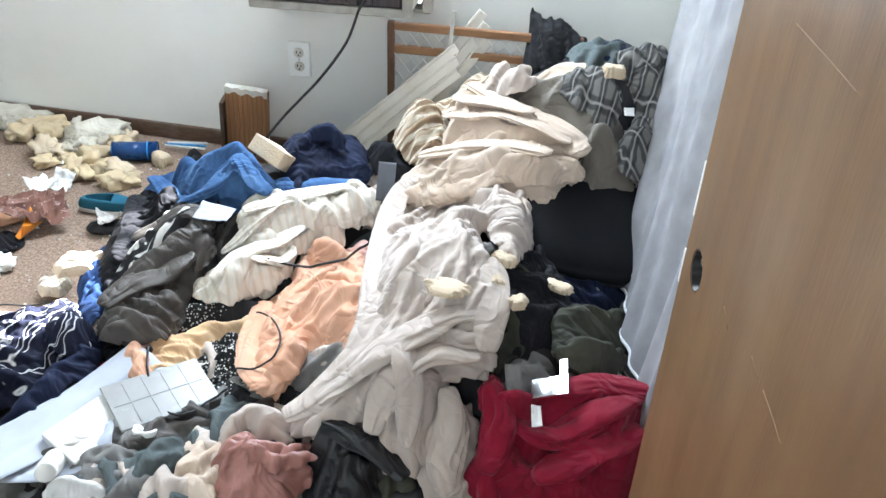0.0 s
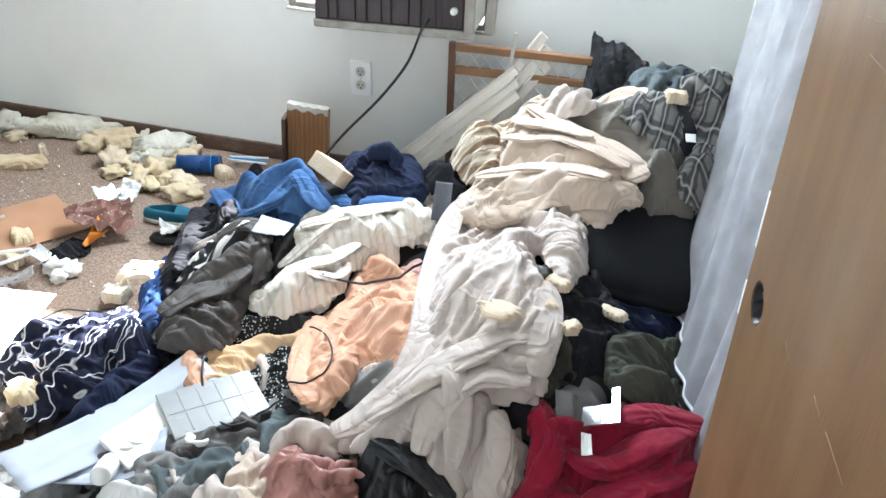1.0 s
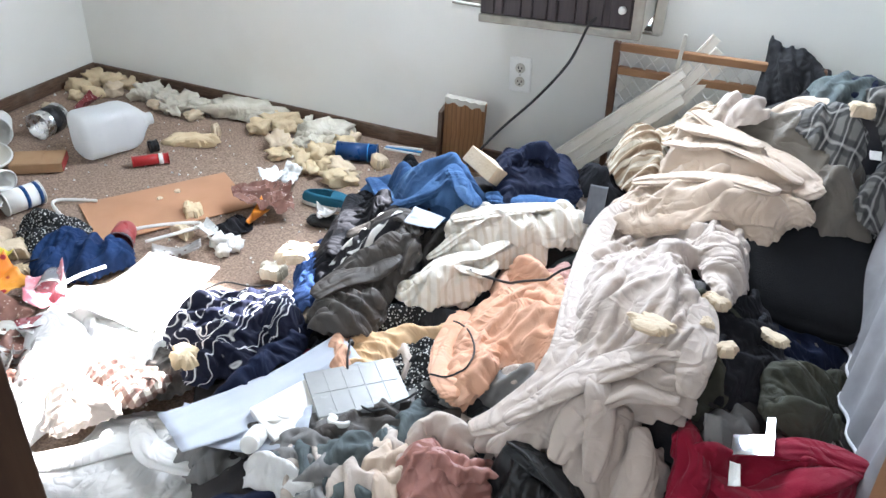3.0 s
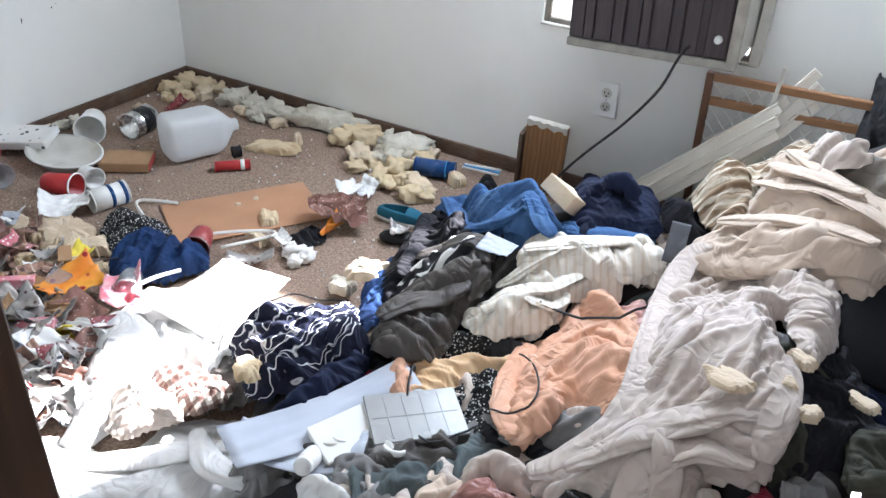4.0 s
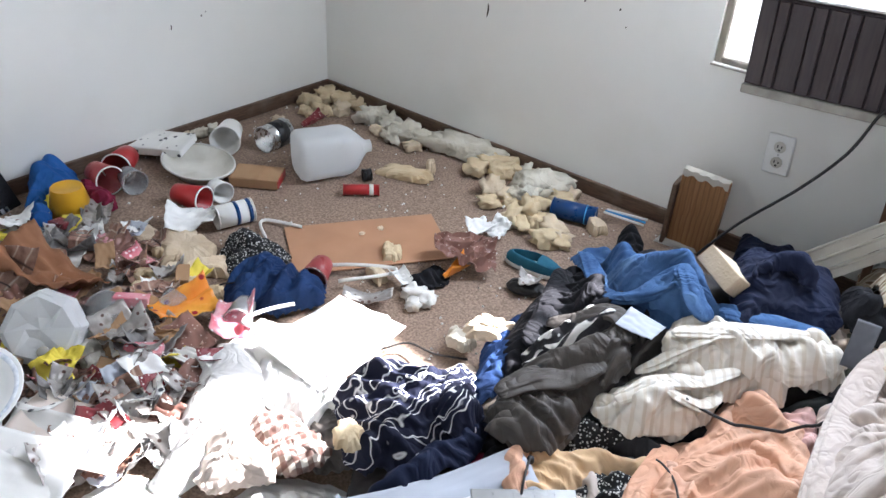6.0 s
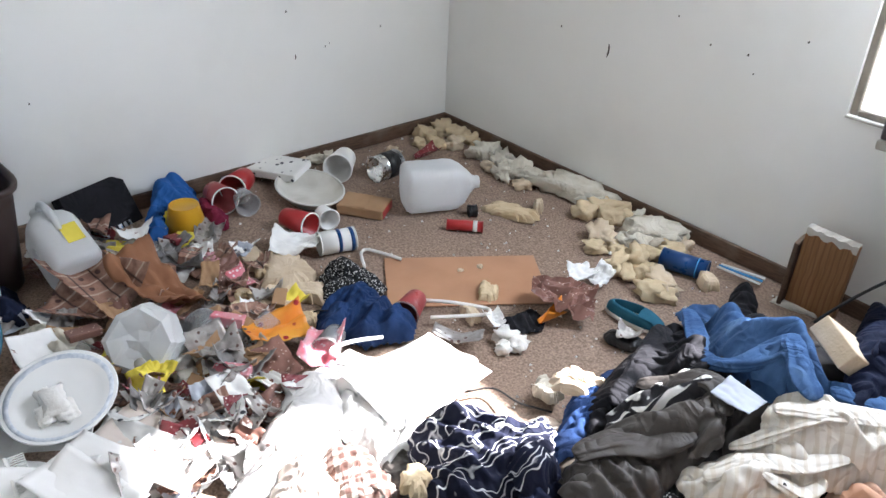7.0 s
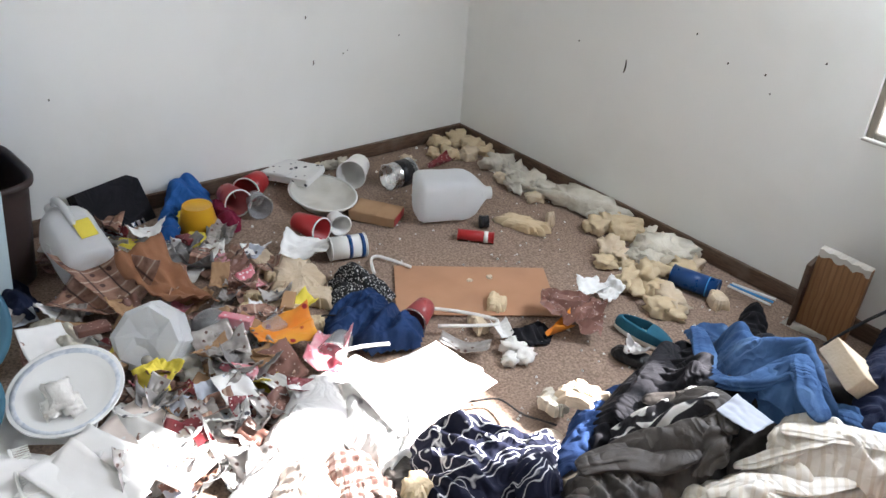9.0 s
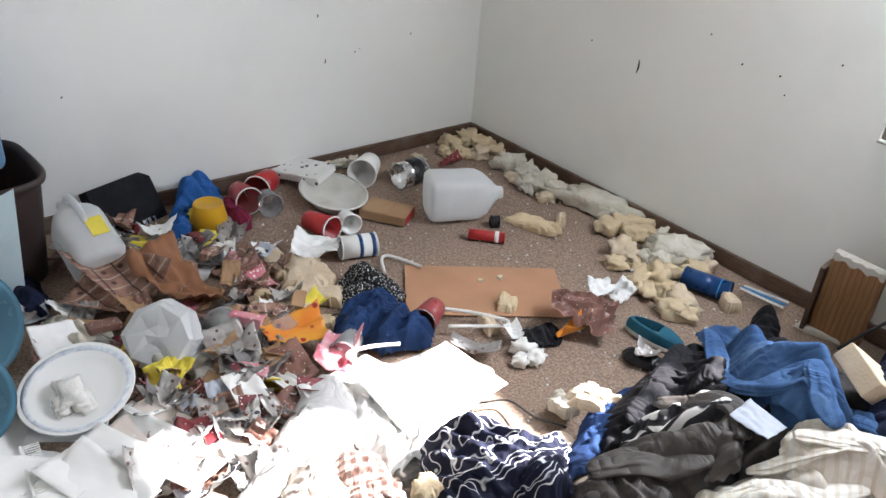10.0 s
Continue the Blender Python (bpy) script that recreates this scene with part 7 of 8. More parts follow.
sheet("packet", "flattened silver packet in the litter", "packet", 1.007, -1.796, 0.015, 0.111, 0.085, -158.1, 51, FOIL, 0.015, 0.008, (12, 5), 0.06)
wrapper(1.172, -1.738, 0.035, 0.130, 0.073, 173, 315, FOIL, "crumpled silver wrapper in the litter", "wrapper", (8, -12))
sheet("packet", "grey-blue card piece in the litter", "packet", 1.077, -1.784, 0.024, 0.079, 0.076, 31.0, 13, PAPERGREY, 0.015, 0.008, (1, -7), 0.06)
wrapper(1.059, -1.849, 0.036, 0.096, 0.098, 19, 324, PRINT, "torn printed paper scrap in the litter", "wrapper", (-21, -15))
sheet("packet", "flattened dark brown packet in the litter", "packet", 1.298, -1.666, 0.026, 0.122, 0.071, 23.2, 53, BROWNFOIL, 0.015, 0.008, (18, 12), 0.06)
wrapper(1.097, -1.777, 0.028, 0.091, 0.079, 107, 144, MAGAZINE, "torn magazine page scrap", "wrapper", (-10, -6))
sheet("packet", "white card piece in the litter", "packet", 1.232, -1.574, 0.016, 0.104, 0.052, -112.5, 73, PAPER, 0.015, 0.008, (13, 16), 0.06)
wrapper(1.347, -1.685, 0.008, 0.109, 0.070, 84, 374, GREYCLOTH, "small grey rag in the litter", "wrapper", (25, 19))
sheet("packet", "flattened white printed packet in the litter", "packet", 0.958, -1.468, 0.009, 0.081, 0.068, 155.3, 83, PRINT, 0.015, 0.008, (-10, 7), 0.06)
sheet("packet", "flattened silver packet in the litter", "packet", 1.237, -1.685, 0.034, 0.119, 0.081, -47.7, 87, FOIL, 0.015, 0.008, (-22, -10), 0.06)
wrapper(0.941, -1.530, 0.019, 0.080, 0.070, 147, 389, GREYCLOTH, "small grey rag in the litter", "wrapper", (23, -19))
sheet("packet", "white card piece in the litter", "packet", 1.203, -1.798, 0.038, 0.127, 0.087, -41.9, 47, PAPER, 0.015, 0.008, (18, -16), 0.06)
wrapper(1.013, -1.532, 0.017, 0.143, 0.062, 174, 381, FOIL, "crumpled silver wrapper in the litter", "wrapper", (-14, 4))
sheet("packet", "flattened silver packet in the litter", "packet", 0.962, -1.561, 0.007, 0.145, 0.066, -66.0, 17, FOIL, 0.015, 0.008, (16, 1), 0.06)
wrapper(1.048, -1.600, 0.043, 0.115, 0.108, 75, 9, FOIL, "crumpled silver wrapper in the litter", "wrapper", (-21, 6))
sheet("packet", "flattened white printed packet in the litter", "packet", 1.250, -1.792, 0.019, 0.130, 0.054, -44.0, 64, PRINT, 0.015, 0.008, (-13, -4), 0.06)
wrapper(1.229, -1.724, 0.016, 0.122, 0.068, 110, 26, FOIL, "crumpled silver wrapper in the litter", "wrapper", (-21, 8))
sheet("packet", "grey-blue card piece in the litter", "packet", 0.511, -1.291, 0.012, 0.092, 0.077, -153.0, 62, PAPERGREY, 0.015, 0.008, (-16, 13), 0.06)
wrapper(0.534, -1.373, 0.019, 0.159, 0.082, 115, 183, MAGAZINE, "torn magazine page scrap", "wrapper", (-10, -20))
sheet("packet", "torn magazine page in the litter", "packet", 0.385, -1.579, 0.033, 0.135, 0.051, -4.9, 72, MAGAZINE, 0.015, 0.008, (-21, -6), 0.06)
wrapper(0.480, -1.450, 0.007, 0.156, 0.102, 113, 7, PAPER, "crumpled white paper scrap in the litter", "wrapper", (-12, -13))
sheet("packet", "torn magazine page in the litter", "packet", 0.382, -1.587, 0.022, 0.118, 0.083, -29.6, 21, MAGAZINE, 0.015, 0.008, (-21, -19), 0.06)
wrapper(0.161, -1.617, 0.039, 0.139, 0.080, 158, 326, MAGAZINE, "torn magazine page scrap", "wrapper", (17, 16))
sheet("packet", "flattened white printed packet in the litter", "packet", 0.446, -1.391, 0.020, 0.072, 0.080, 154.8, 2, PRINT, 0.015, 0.008, (5, 2), 0.06)
wrapper(0.398, -1.463, 0.035, 0.150, 0.059, 94, 111, GREYCLOTH, "small grey rag in the litter", "wrapper", (2, -21))
sheet("packet", "grey-blue card piece in the litter", "packet", 0.166, -1.617, 0.017, 0.092, 0.066, -179.9, 16, PAPERGREY, 0.015, 0.008, (20, 18), 0.06)
wrapper(0.506, -1.477, 0.031, 0.138, 0.055, 38, 101, GREYCLOTH, "small grey rag in the litter", "wrapper", (-23, 1))
sheet("packet", "flattened white printed packet in the litter", "packet", 0.496, -1.269, 0.015, 0.118, 0.051, 120.7, 4, PRINT, 0.015, 0.008, (1, 17), 0.06)
wrapper(0.304, -1.586, 0.015, 0.087, 0.076, 95, 172, FOIL, "crumpled silver wrapper in the litter", "wrapper", (23, 16))
sheet("packet", "flattened dark brown packet in the litter", "packet", 0.247, -1.815, 0.029, 0.111, 0.089, 105.7, 15, BROWNFOIL, 0.015, 0.008, (-17, -4), 0.06)
wrapper(0.132, -1.636, 0.018, 0.128, 0.072, 148, 228, FOIL, "crumpled silver wrapper in the litter", "wrapper", (5, 10))
sheet("packet", "flattened dark brown packet in the litter", "packet", 0.287, -1.819, 0.019, 0.071, 0.046, 178.6, 86, BROWNFOIL, 0.015, 0.008, (-7, 8), 0.06)
wrapper(0.252, -1.630, 0.021, 0.071, 0.096, 156, 121, FOIL, "crumpled silver wrapper in the litter", "wrapper", (7, 20))
sheet("packet", "flattened white printed packet in the litter", "packet", 0.181, -1.782, 0.035, 0.089, 0.076, -41.4, 39, PRINT, 0.015, 0.008, (-21, 13), 0.06)
wrapper(0.261, -1.524, 0.041, 0.111, 0.089, 135, 142, PAPER, "crumpled white paper scrap in the litter", "wrapper", (-2, 11))
sheet("packet", "grey-blue card piece in the litter", "packet", 0.256, -1.769, 0.037, 0.094, 0.052, -21.4, 58, PAPERGREY, 0.015, 0.008, (-18, 19), 0.06)
wrapper(0.343, -1.308, 0.020, 0.136, 0.082, 141, 192, FOIL, "crumpled silver wrapper in the litter", "wrapper", (7, -6))
sheet("packet", "flattened dark brown packet in the litter", "packet", 0.590, -1.374, 0.026, 0.098, 0.067, -95.4, 59, BROWNFOIL, 0.015, 0.008, (-9, 14), 0.06)
wrapper(0.381, -1.416, 0.019, 0.075, 0.055, 87, 135, FOIL, "crumpled silver wrapper in the litter", "wrapper", (-16, -2))
sheet("packet", "flattened white printed packet in the litter", "packet", 0.158, -1.700, 0.033, 0.129, 0.057, 165.9, 50, PRINT, 0.015, 0.008, (18, -6), 0.06)
wrapper(0.314, -1.313, 0.015, 0.127, 0.065, 152, 71, GREYCLOTH, "small grey rag in the litter", "wrapper", (3, -14))
sheet("packet", "flattened white printed packet in the litter", "packet", 0.223, -1.704, 0.009, 0.115, 0.045, -31.2, 87, PRINT, 0.015, 0.008, (17, 9), 0.06)
wrapper(0.443, -1.475, 0.020, 0.072, 0.075, 113, 314, FOIL, "crumpled silver wrapper in the litter", "wrapper", (8, 14))
sheet("packet", "flattened silver packet in the litter", "packet", 0.733, -1.503, 0.009, 0.146, 0.050, 143.7, 12, FOIL, 0.015, 0.008, (21, 15), 0.06)
sheet("packet", "torn magazine page in the litter", "packet", 0.619, -1.275, 0.025, 0.094, 0.069, 179.1, 88, MAGAZINE, 0.015, 0.008, (-18, 19), 0.06)
sheet("packet", "torn magazine page in the litter", "packet", 0.712, -1.392, 0.017, 0.130, 0.057, -63.0, 67, MAGAZINE, 0.015, 0.008, (-22, -2), 0.06)
wrapper(0.940, -1.432, 0.013, 0.112, 0.059, 156, 106, PAPER, "crumpled white paper scrap in the litter", "wrapper", (-9, -5))
wrapper(0.835, -1.418, 0.008, 0.078, 0.071, 159, 266, PAPER, "crumpled white paper scrap in the litter", "wrapper", (2, 3))
sheet("packet", "flattened dark brown packet in the litter", "packet", 0.715, -1.977, 0.028, 0.081, 0.067, 85.0, 45, BROWNFOIL, 0.015, 0.008, (6, 14), 0.06)
wrapper(0.574, -1.853, 0.024, 0.083, 0.066, 142, 123, FOIL, "crumpled silver wrapper in the litter", "wrapper", (9, -12))
sheet("packet", "grey-blue card piece in the litter", "packet", 0.478, -1.990, 0.016, 0.133, 0.083, -78.2, 34, PAPERGREY, 0.015, 0.008, (-16, -10), 0.06)
sheet("packet", "white card piece in the litter", "packet", 0.528, -1.893, 0.028, 0.091, 0.073, 53.7, 15, PAPER, 0.015, 0.008, (-15, 22), 0.06)
wrapper(0.498, -2.009, 0.015, 0.079, 0.102, 45, 26, FOIL, "crumpled silver wrapper in the litter", "wrapper", (23, 12))
sheet("packet", "grey-blue card piece in the litter", "packet", 0.516, -1.828, 0.016, 0.121, 0.078, 56.5, 13, PAPERGREY, 0.015, 0.008, (4, -1), 0.06)
cloth("rag", "small crumpled grey cloth scrap in the litter", "cloth", GREYCLOTH, [(2.115, -1.583), (2.103, -1.557), (2.068, -1.547), (2.042, -1.539), (1.999, -1.583), (2.032, -1.609), (2.068, -1.651), (2.106, -1.624)], 0.014, 0.03, 82, 0.035, 0.018, 305, rounds=45)
cloth("rag", "small crumpled grey cloth scrap in the litter", "cloth", GREYCLOTH, [(2.179, -1.718), (2.167, -1.675), (2.137, -1.639), (2.094, -1.678), (2.088, -1.718), (2.081, -1.757), (2.137, -1.777), (2.191, -1.756)], 0.013, 0.03, 49, 0.035, 0.018, 306, rounds=45)
cloth("rag", "small crumpled brown-grey cloth scrap in the litter", "cloth", BROWNGREY, [(1.995, -1.626), (2.006, -1.584), (1.949, -1.547), (1.904, -1.583), (1.897, -1.626), (1.913, -1.669), (1.949, -1.692), (1.981, -1.661)], 0.014, 0.03, 26, 0.035, 0.018, 307, rounds=45)
cloth("rag", "small crumpled grey-green cloth scrap in the litter", "cloth", TEALGREY, [(2.138, -1.577), (2.134, -1.542), (2.102, -1.542), (2.065, -1.554), (2.053, -1.577), (2.072, -1.6), (2.102, -1.612), (2.141, -1.607)], 0.012, 0.03, 163, 0.035, 0.018, 308, rounds=45)
cloth("rag", "small crumpled cream cloth scrap in the litter", "cloth", CREAM, [(2.335, -1.695), (2.339, -1.656), (2.271, -1.624), (2.2, -1.656), (2.187, -1.695), (2.209, -1.73), (2.271, -1.761), (2.338, -1.755)], 0.008, 0.03, 151, 0.035, 0.018, 309, rounds=45)
cloth("rag", "small crumpled off-white cloth scrap in the litter", "cloth", SHEET, [(2.185, -1.683), (2.168, -1.619), (2.108, -1.604), (2.049, -1.628), (2.033, -1.683), (2.059, -1.726), (2.108, -1.784), (2.17, -1.724)], 0.003, 0.03, 129, 0.035, 0.018, 310, rounds=45)
cloth("rag", "small crumpled brown-grey cloth scrap in the litter", "cloth", BROWNGREY, [(2.22, -1.471), (2.196, -1.429), (2.14, -1.423), (2.083, -1.417), (2.055, -1.471), (2.091, -1.515), (2.14, -1.537), (2.195, -1.531)], 0.009, 0.03, 175, 0.035, 0.018, 311, rounds=45)
cloth("rag", "small crumpled off-white cloth scrap in the litter", "cloth", SHEET, [(2.296, -1.592), (2.298, -1.558), (2.256, -1.545), (2.201, -1.536), (2.196, -1.592), (2.226, -1.643), (2.256, -1.658), (2.298, -1.639)], 0.012, 0.03, 158, 0.035, 0.018, 312, rounds=45)
cloth("rag", "small crumpled grey cloth scrap in the litter", "cloth", GREYCLOTH, [(2.077, -1.667), (2.075, -1.614), (2.014, -1.599), (1.955, -1.631), (1.953, -1.666), (1.982, -1.703), (2.013, -1.727), (2.069, -1.701)], 0.008, 0.03, 48, 0.035, 0.018, 313, rounds=45)
cloth("rag", "small crumpled grey-green cloth scrap in the litter", "cloth", TEALGREY, [(2.147, -1.693), (2.119, -1.655), (2.092, -1.629), (2.042, -1.648), (2.025, -1.693), (2.04, -1.741), (2.092, -1.756), (2.136, -1.744)], 0.014, 0.03, 113, 0.035, 0.018, 314, rounds=45)
cloth("rag", "small crumpled grey-green cloth scrap in the litter", "cloth", TEALGREY, [(2.115, -1.716), (2.116, -1.686), (2.07, -1.649), (2.036, -1.689), (2.013, -1.716), (2.042, -1.748), (2.07, -1.756), (2.106, -1.744)], 0.000, 0.03, 140, 0.035, 0.018, 315, rounds=45)
cloth("rag", "small crumpled off-white cloth scrap in the litter", "cloth", SHEET, [(2.296, -1.674), (2.253, -1.608), (2.209, -1.611), (2.148, -1.633), (2.137, -1.673), (2.166, -1.738), (2.209, -1.737), (2.259, -1.738)], 0.000, 0.03, 122, 0.035, 0.018, 316, rounds=45)
cloth("rag", "small crumpled grey cloth scrap in the litter", "cloth", GREYCLOTH, [(2.132, -1.67), (2.123, -1.613), (2.082, -1.618), (2.023, -1.622), (2.019, -1.67), (2.021, -1.714), (2.082, -1.723), (2.133, -1.706)], 0.013, 0.03, 174, 0.035, 0.018, 317, rounds=45)
cloth("rag", "small crumpled grey cloth scrap in the litter", "cloth", GREYCLOTH, [(2.092, -1.558), (2.053, -1.518), (2.016, -1.495), (1.96, -1.515), (1.941, -1.558), (1.971, -1.587), (2.016, -1.614), (2.048, -1.604)], 0.008, 0.03, 87, 0.035, 0.018, 318, rounds=45)
cloth("rag", "small crumpled off-white cloth scrap in the litter", "cloth", SHEET, [(2.262, -1.71), (2.256, -1.669), (2.197, -1.646), (2.137, -1.678), (2.143, -1.71), (2.157, -1.768), (2.196, -1.77), (2.244, -1.769)], 0.011, 0.03, 115, 0.035, 0.018, 319, rounds=45)
cloth("rag", "small crumpled brown-grey cloth scrap in the litter", "cloth", BROWNGREY, [(2.032, -1.476), (2.0, -1.452), (1.975, -1.443), (1.933, -1.443), (1.911, -1.476), (1.952, -1.502), (1.975, -1.527), (2.011, -1.515)], 0.001, 0.03, 20, 0.035, 0.018, 320, rounds=45)
cloth("rag", "small crumpled brown-grey cloth scrap in the litter", "cloth", BROWNGREY, [(2.61, -1.477), (2.595, -1.446), (2.56, -1.424), (2.51, -1.439), (2.512, -1.477), (2.524, -1.502), (2.56, -1.548), (2.606, -1.504)], 0.009, 0.03, 69, 0.035, 0.018, 321, rounds=45)
cloth("rag", "small crumpled off-white cloth scrap in the litter", "cloth", SHEET, [(2.258, -1.309), (2.225, -1.236), (2.158, -1.219), (2.095, -1.256), (2.093, -1.309), (2.107, -1.379), (2.157, -1.372), (2.216, -1.361)], 0.012, 0.03, 116, 0.035, 0.018, 322, rounds=45)
cloth("rag", "small crumpled off-white cloth scrap in the litter", "cloth", SHEET, [(2.162, -1.38), (2.155, -1.335), (2.118, -1.318), (2.092, -1.351), (2.06, -1.38), (2.083, -1.415), (2.118, -1.416), (2.149, -1.406)], 0.010, 0.03, 52, 0.035, 0.018, 323, rounds=45)
cloth("rag", "small crumpled grey-green cloth scrap in the litter", "cloth", TEALGREY, [(2.318, -1.531), (2.299, -1.494), (2.249, -1.438), (2.209, -1.468), (2.192, -1.531), (2.188, -1.597), (2.249, -1.614), (2.321, -1.581)], 0.007, 0.03, 105, 0.035, 0.018, 324, rounds=45)
cloth("rag", "small crumpled off-white cloth scrap in the litter", "cloth", SHEET, [(2.61, -1.584), (2.611, -1.538), (2.562, -1.532), (2.531, -1.558), (2.499, -1.584), (2.512, -1.614), (2.561, -1.622), (2.598, -1.627)], 0.000, 0.03, 37, 0.035, 0.018, 325, rounds=45)
cloth("rag", "small crumpled brown-grey cloth scrap in the litter", "cloth", BROWNGREY, [(2.34, -1.503), (2.345, -1.472), (2.304, -1.451), (2.27, -1.475), (2.262, -1.503), (2.269, -1.542), (2.303, -1.541), (2.327, -1.524)], 0.012, 0.03, 58, 0.035, 0.018, 326, rounds=45)
cloth("rag", "small crumpled cream cloth scrap in the litter", "cloth", CREAM, [(2.385, -1.676), (2.384, -1.637), (2.342, -1.615), (2.313, -1.628), (2.304, -1.676), (2.3, -1.72), (2.342, -1.743), (2.383, -1.719)], 0.002, 0.03, 47, 0.035, 0.018, 327, rounds=45)
cloth("rag", "small crumpled olive cloth scrap in the litter", "cloth", OLIVE, [(2.616, -1.502), (2.593, -1.45), (2.538, -1.407), (2.504, -1.469), (2.483, -1.502), (2.477, -1.548), (2.537, -1.591), (2.592, -1.547)], 0.004, 0.03, 140, 0.035, 0.018, 328, rounds=45)
cloth("rag", "small crumpled brown-grey cloth scrap in the litter", "cloth", BROWNGREY, [(2.353, -1.396), (2.341, -1.361), (2.318, -1.363), (2.289, -1.369), (2.273, -1.396), (2.294, -1.427), (2.318, -1.449), (2.341, -1.424)], 0.006, 0.03, 96, 0.035, 0.018, 329, rounds=45)
cloth("rag", "small crumpled off-white cloth scrap in the litter", "cloth", SHEET, [(2.438, -1.375), (2.426, -1.335), (2.397, -1.317), (2.375, -1.333), (2.356, -1.375), (2.372, -1.412), (2.397, -1.419), (2.421, -1.405)], 0.016, 0.03, 173, 0.035, 0.018, 330, rounds=45)
cloth("rag", "small crumpled olive cloth scrap in the litter", "cloth", OLIVE, [(2.625, -1.634), (2.586, -1.583), (2.547, -1.588), (2.49, -1.596), (2.479, -1.634), (2.491, -1.691), (2.547, -1.723), (2.593, -1.685)], 0.020, 0.03, 82, 0.035, 0.018, 331, rounds=45)
cloth("rag", "small crumpled grey-green cloth scrap in the litter", "cloth", TEALGREY, [(2.424, -1.554), (2.403, -1.516), (2.37, -1.521), (2.339, -1.52), (2.319, -1.554), (2.332, -1.593), (2.37, -1.597), (2.411, -1.596)], 0.015, 0.03, 85, 0.035, 0.018, 332, rounds=45)
cloth("rag", "small crumpled cream cloth scrap in the litter", "cloth", CREAM, [(2.34, -1.653), (2.31, -1.608), (2.261, -1.574), (2.192, -1.582), (2.192, -1.652), (2.202, -1.689), (2.26, -1.715), (2.318, -1.698)], 0.019, 0.03, 58, 0.035, 0.018, 333, rounds=45)
cloth("rag", "small crumpled olive cloth scrap in the litter", "cloth", OLIVE, [(2.56, -1.588), (2.537, -1.547), (2.491, -1.528), (2.46, -1.554), (2.441, -1.588), (2.435, -1.649), (2.49, -1.643), (2.53, -1.639)], 0.010, 0.03, 30, 0.035, 0.018, 334, rounds=45)

# ---- furniture and larger things ----


def storage_bin():
    ob = thing("laundry_bin", pose(0.187, -2.04, 0.0, 0, 3, 6), "dark brown plastic bin with a pale cloth hanging over it", "bin")
    bm = bmesh.new()
    prof = [(0.0, 0.0, 0.82), (0.02, 0.0, 0.9), (0.30, 0.0, 1.0), (0.325, 0.0, 1.0), (0.33, 0.0, 1.07), (0.345, 0.0, 1.08), (0.35, 0.0, 1.04), (0.33, 0.0, 0.97), (0.05, 0.0, 0.86)]
    rings = []
    n = 40
    for z, _, s in prof:
        ring = []
        for k in range(n):
            a = 2 * math.pi * k / n
            c, d = math.cos(a), math.sin(a)
            ring.append(bm.verts.new((math.copysign(abs(c) ** 0.45, c) * 0.16 * s, math.copysign(abs(d) ** 0.45, d) * 0.2 * s, z)))
        rings.append(ring)
    for a, b in zip(rings, rings[1:]):
        for k in range(n):
            bm.faces.new((a[k], a[(k + 1) % n], b[(k + 1) % n], b[k]))
    bm.faces.new(rings[0][::-1])
    part("bin_body", bm, DARKBROWNPLASTIC, ob)
    verts, faces = [], []
    m = 20
    for j in range(m + 1):
        for i in range(m + 1):
            u, v = i / m, j / m
            verts.append((0.177 + 0.02 * v + 0.008 * math.sin(u * 9), -0.17 + 0.27 * u - 0.03 * v, 0.348 - 0.345 * v + 0.01 * math.sin(u * 7)))
            if j < m and i < m:
                k = j * (m + 1) + i
                faces.append((k, k + 1, k + m + 2, k + m + 1))
    part("hanging_cloth", from_lists("hanging_cloth", verts, faces, [PALEBLUE]), None, ob, "pale blue cloth over the side")
    tote = thing("storage_tote", pose(0.157, -2.105, 0.352, 0, 0, 6), "blue plastic storage tote on top of a bin", "tote")
    part("tote_body", box(-0.14, -0.19, 0, 0.14, 0.19, 0.33, 0.03, None, 4), BLUEPLASTIC, tote)
    part("tote_rim", box(-0.15, -0.2, 0.31, 0.15, 0.2, 0.335, 0.008, None, 2), BLUEPLASTIC, tote)


storage_bin()


def teal_basin(x, y, z, r, label):
    ob = thing("basin", pose(x, y, z, 0, 62, 25), label, "basin", "basins")
    part("basin_body", lathe([(0, 0), (r * 0.62, 0), (r * 0.7, 0.02), (r, 0.10), (r + 0.012, 0.102), (r + 0.012, 0.108), (r - 0.004, 0.106), (r * 0.66, 0.024), (0, 0.008)], 40), TEALPLASTIC, ob)
    for k in (0.78, 0.9):
        part("ridge", lathe([(r * k, 0.13 * k - 0.058), (r * k + 0.004, 0.13 * k - 0.056), (r * k, 0.13 * k - 0.05)], 40), TEALPLASTIC, ob)


teal_basin(0.615, -2.175, 0.13, 0.13, "glossy teal plastic basin standing on its edge")
teal_basin(0.845, -2.222, 0.085, 0.095, "dark teal plastic basin tipped against another basin")



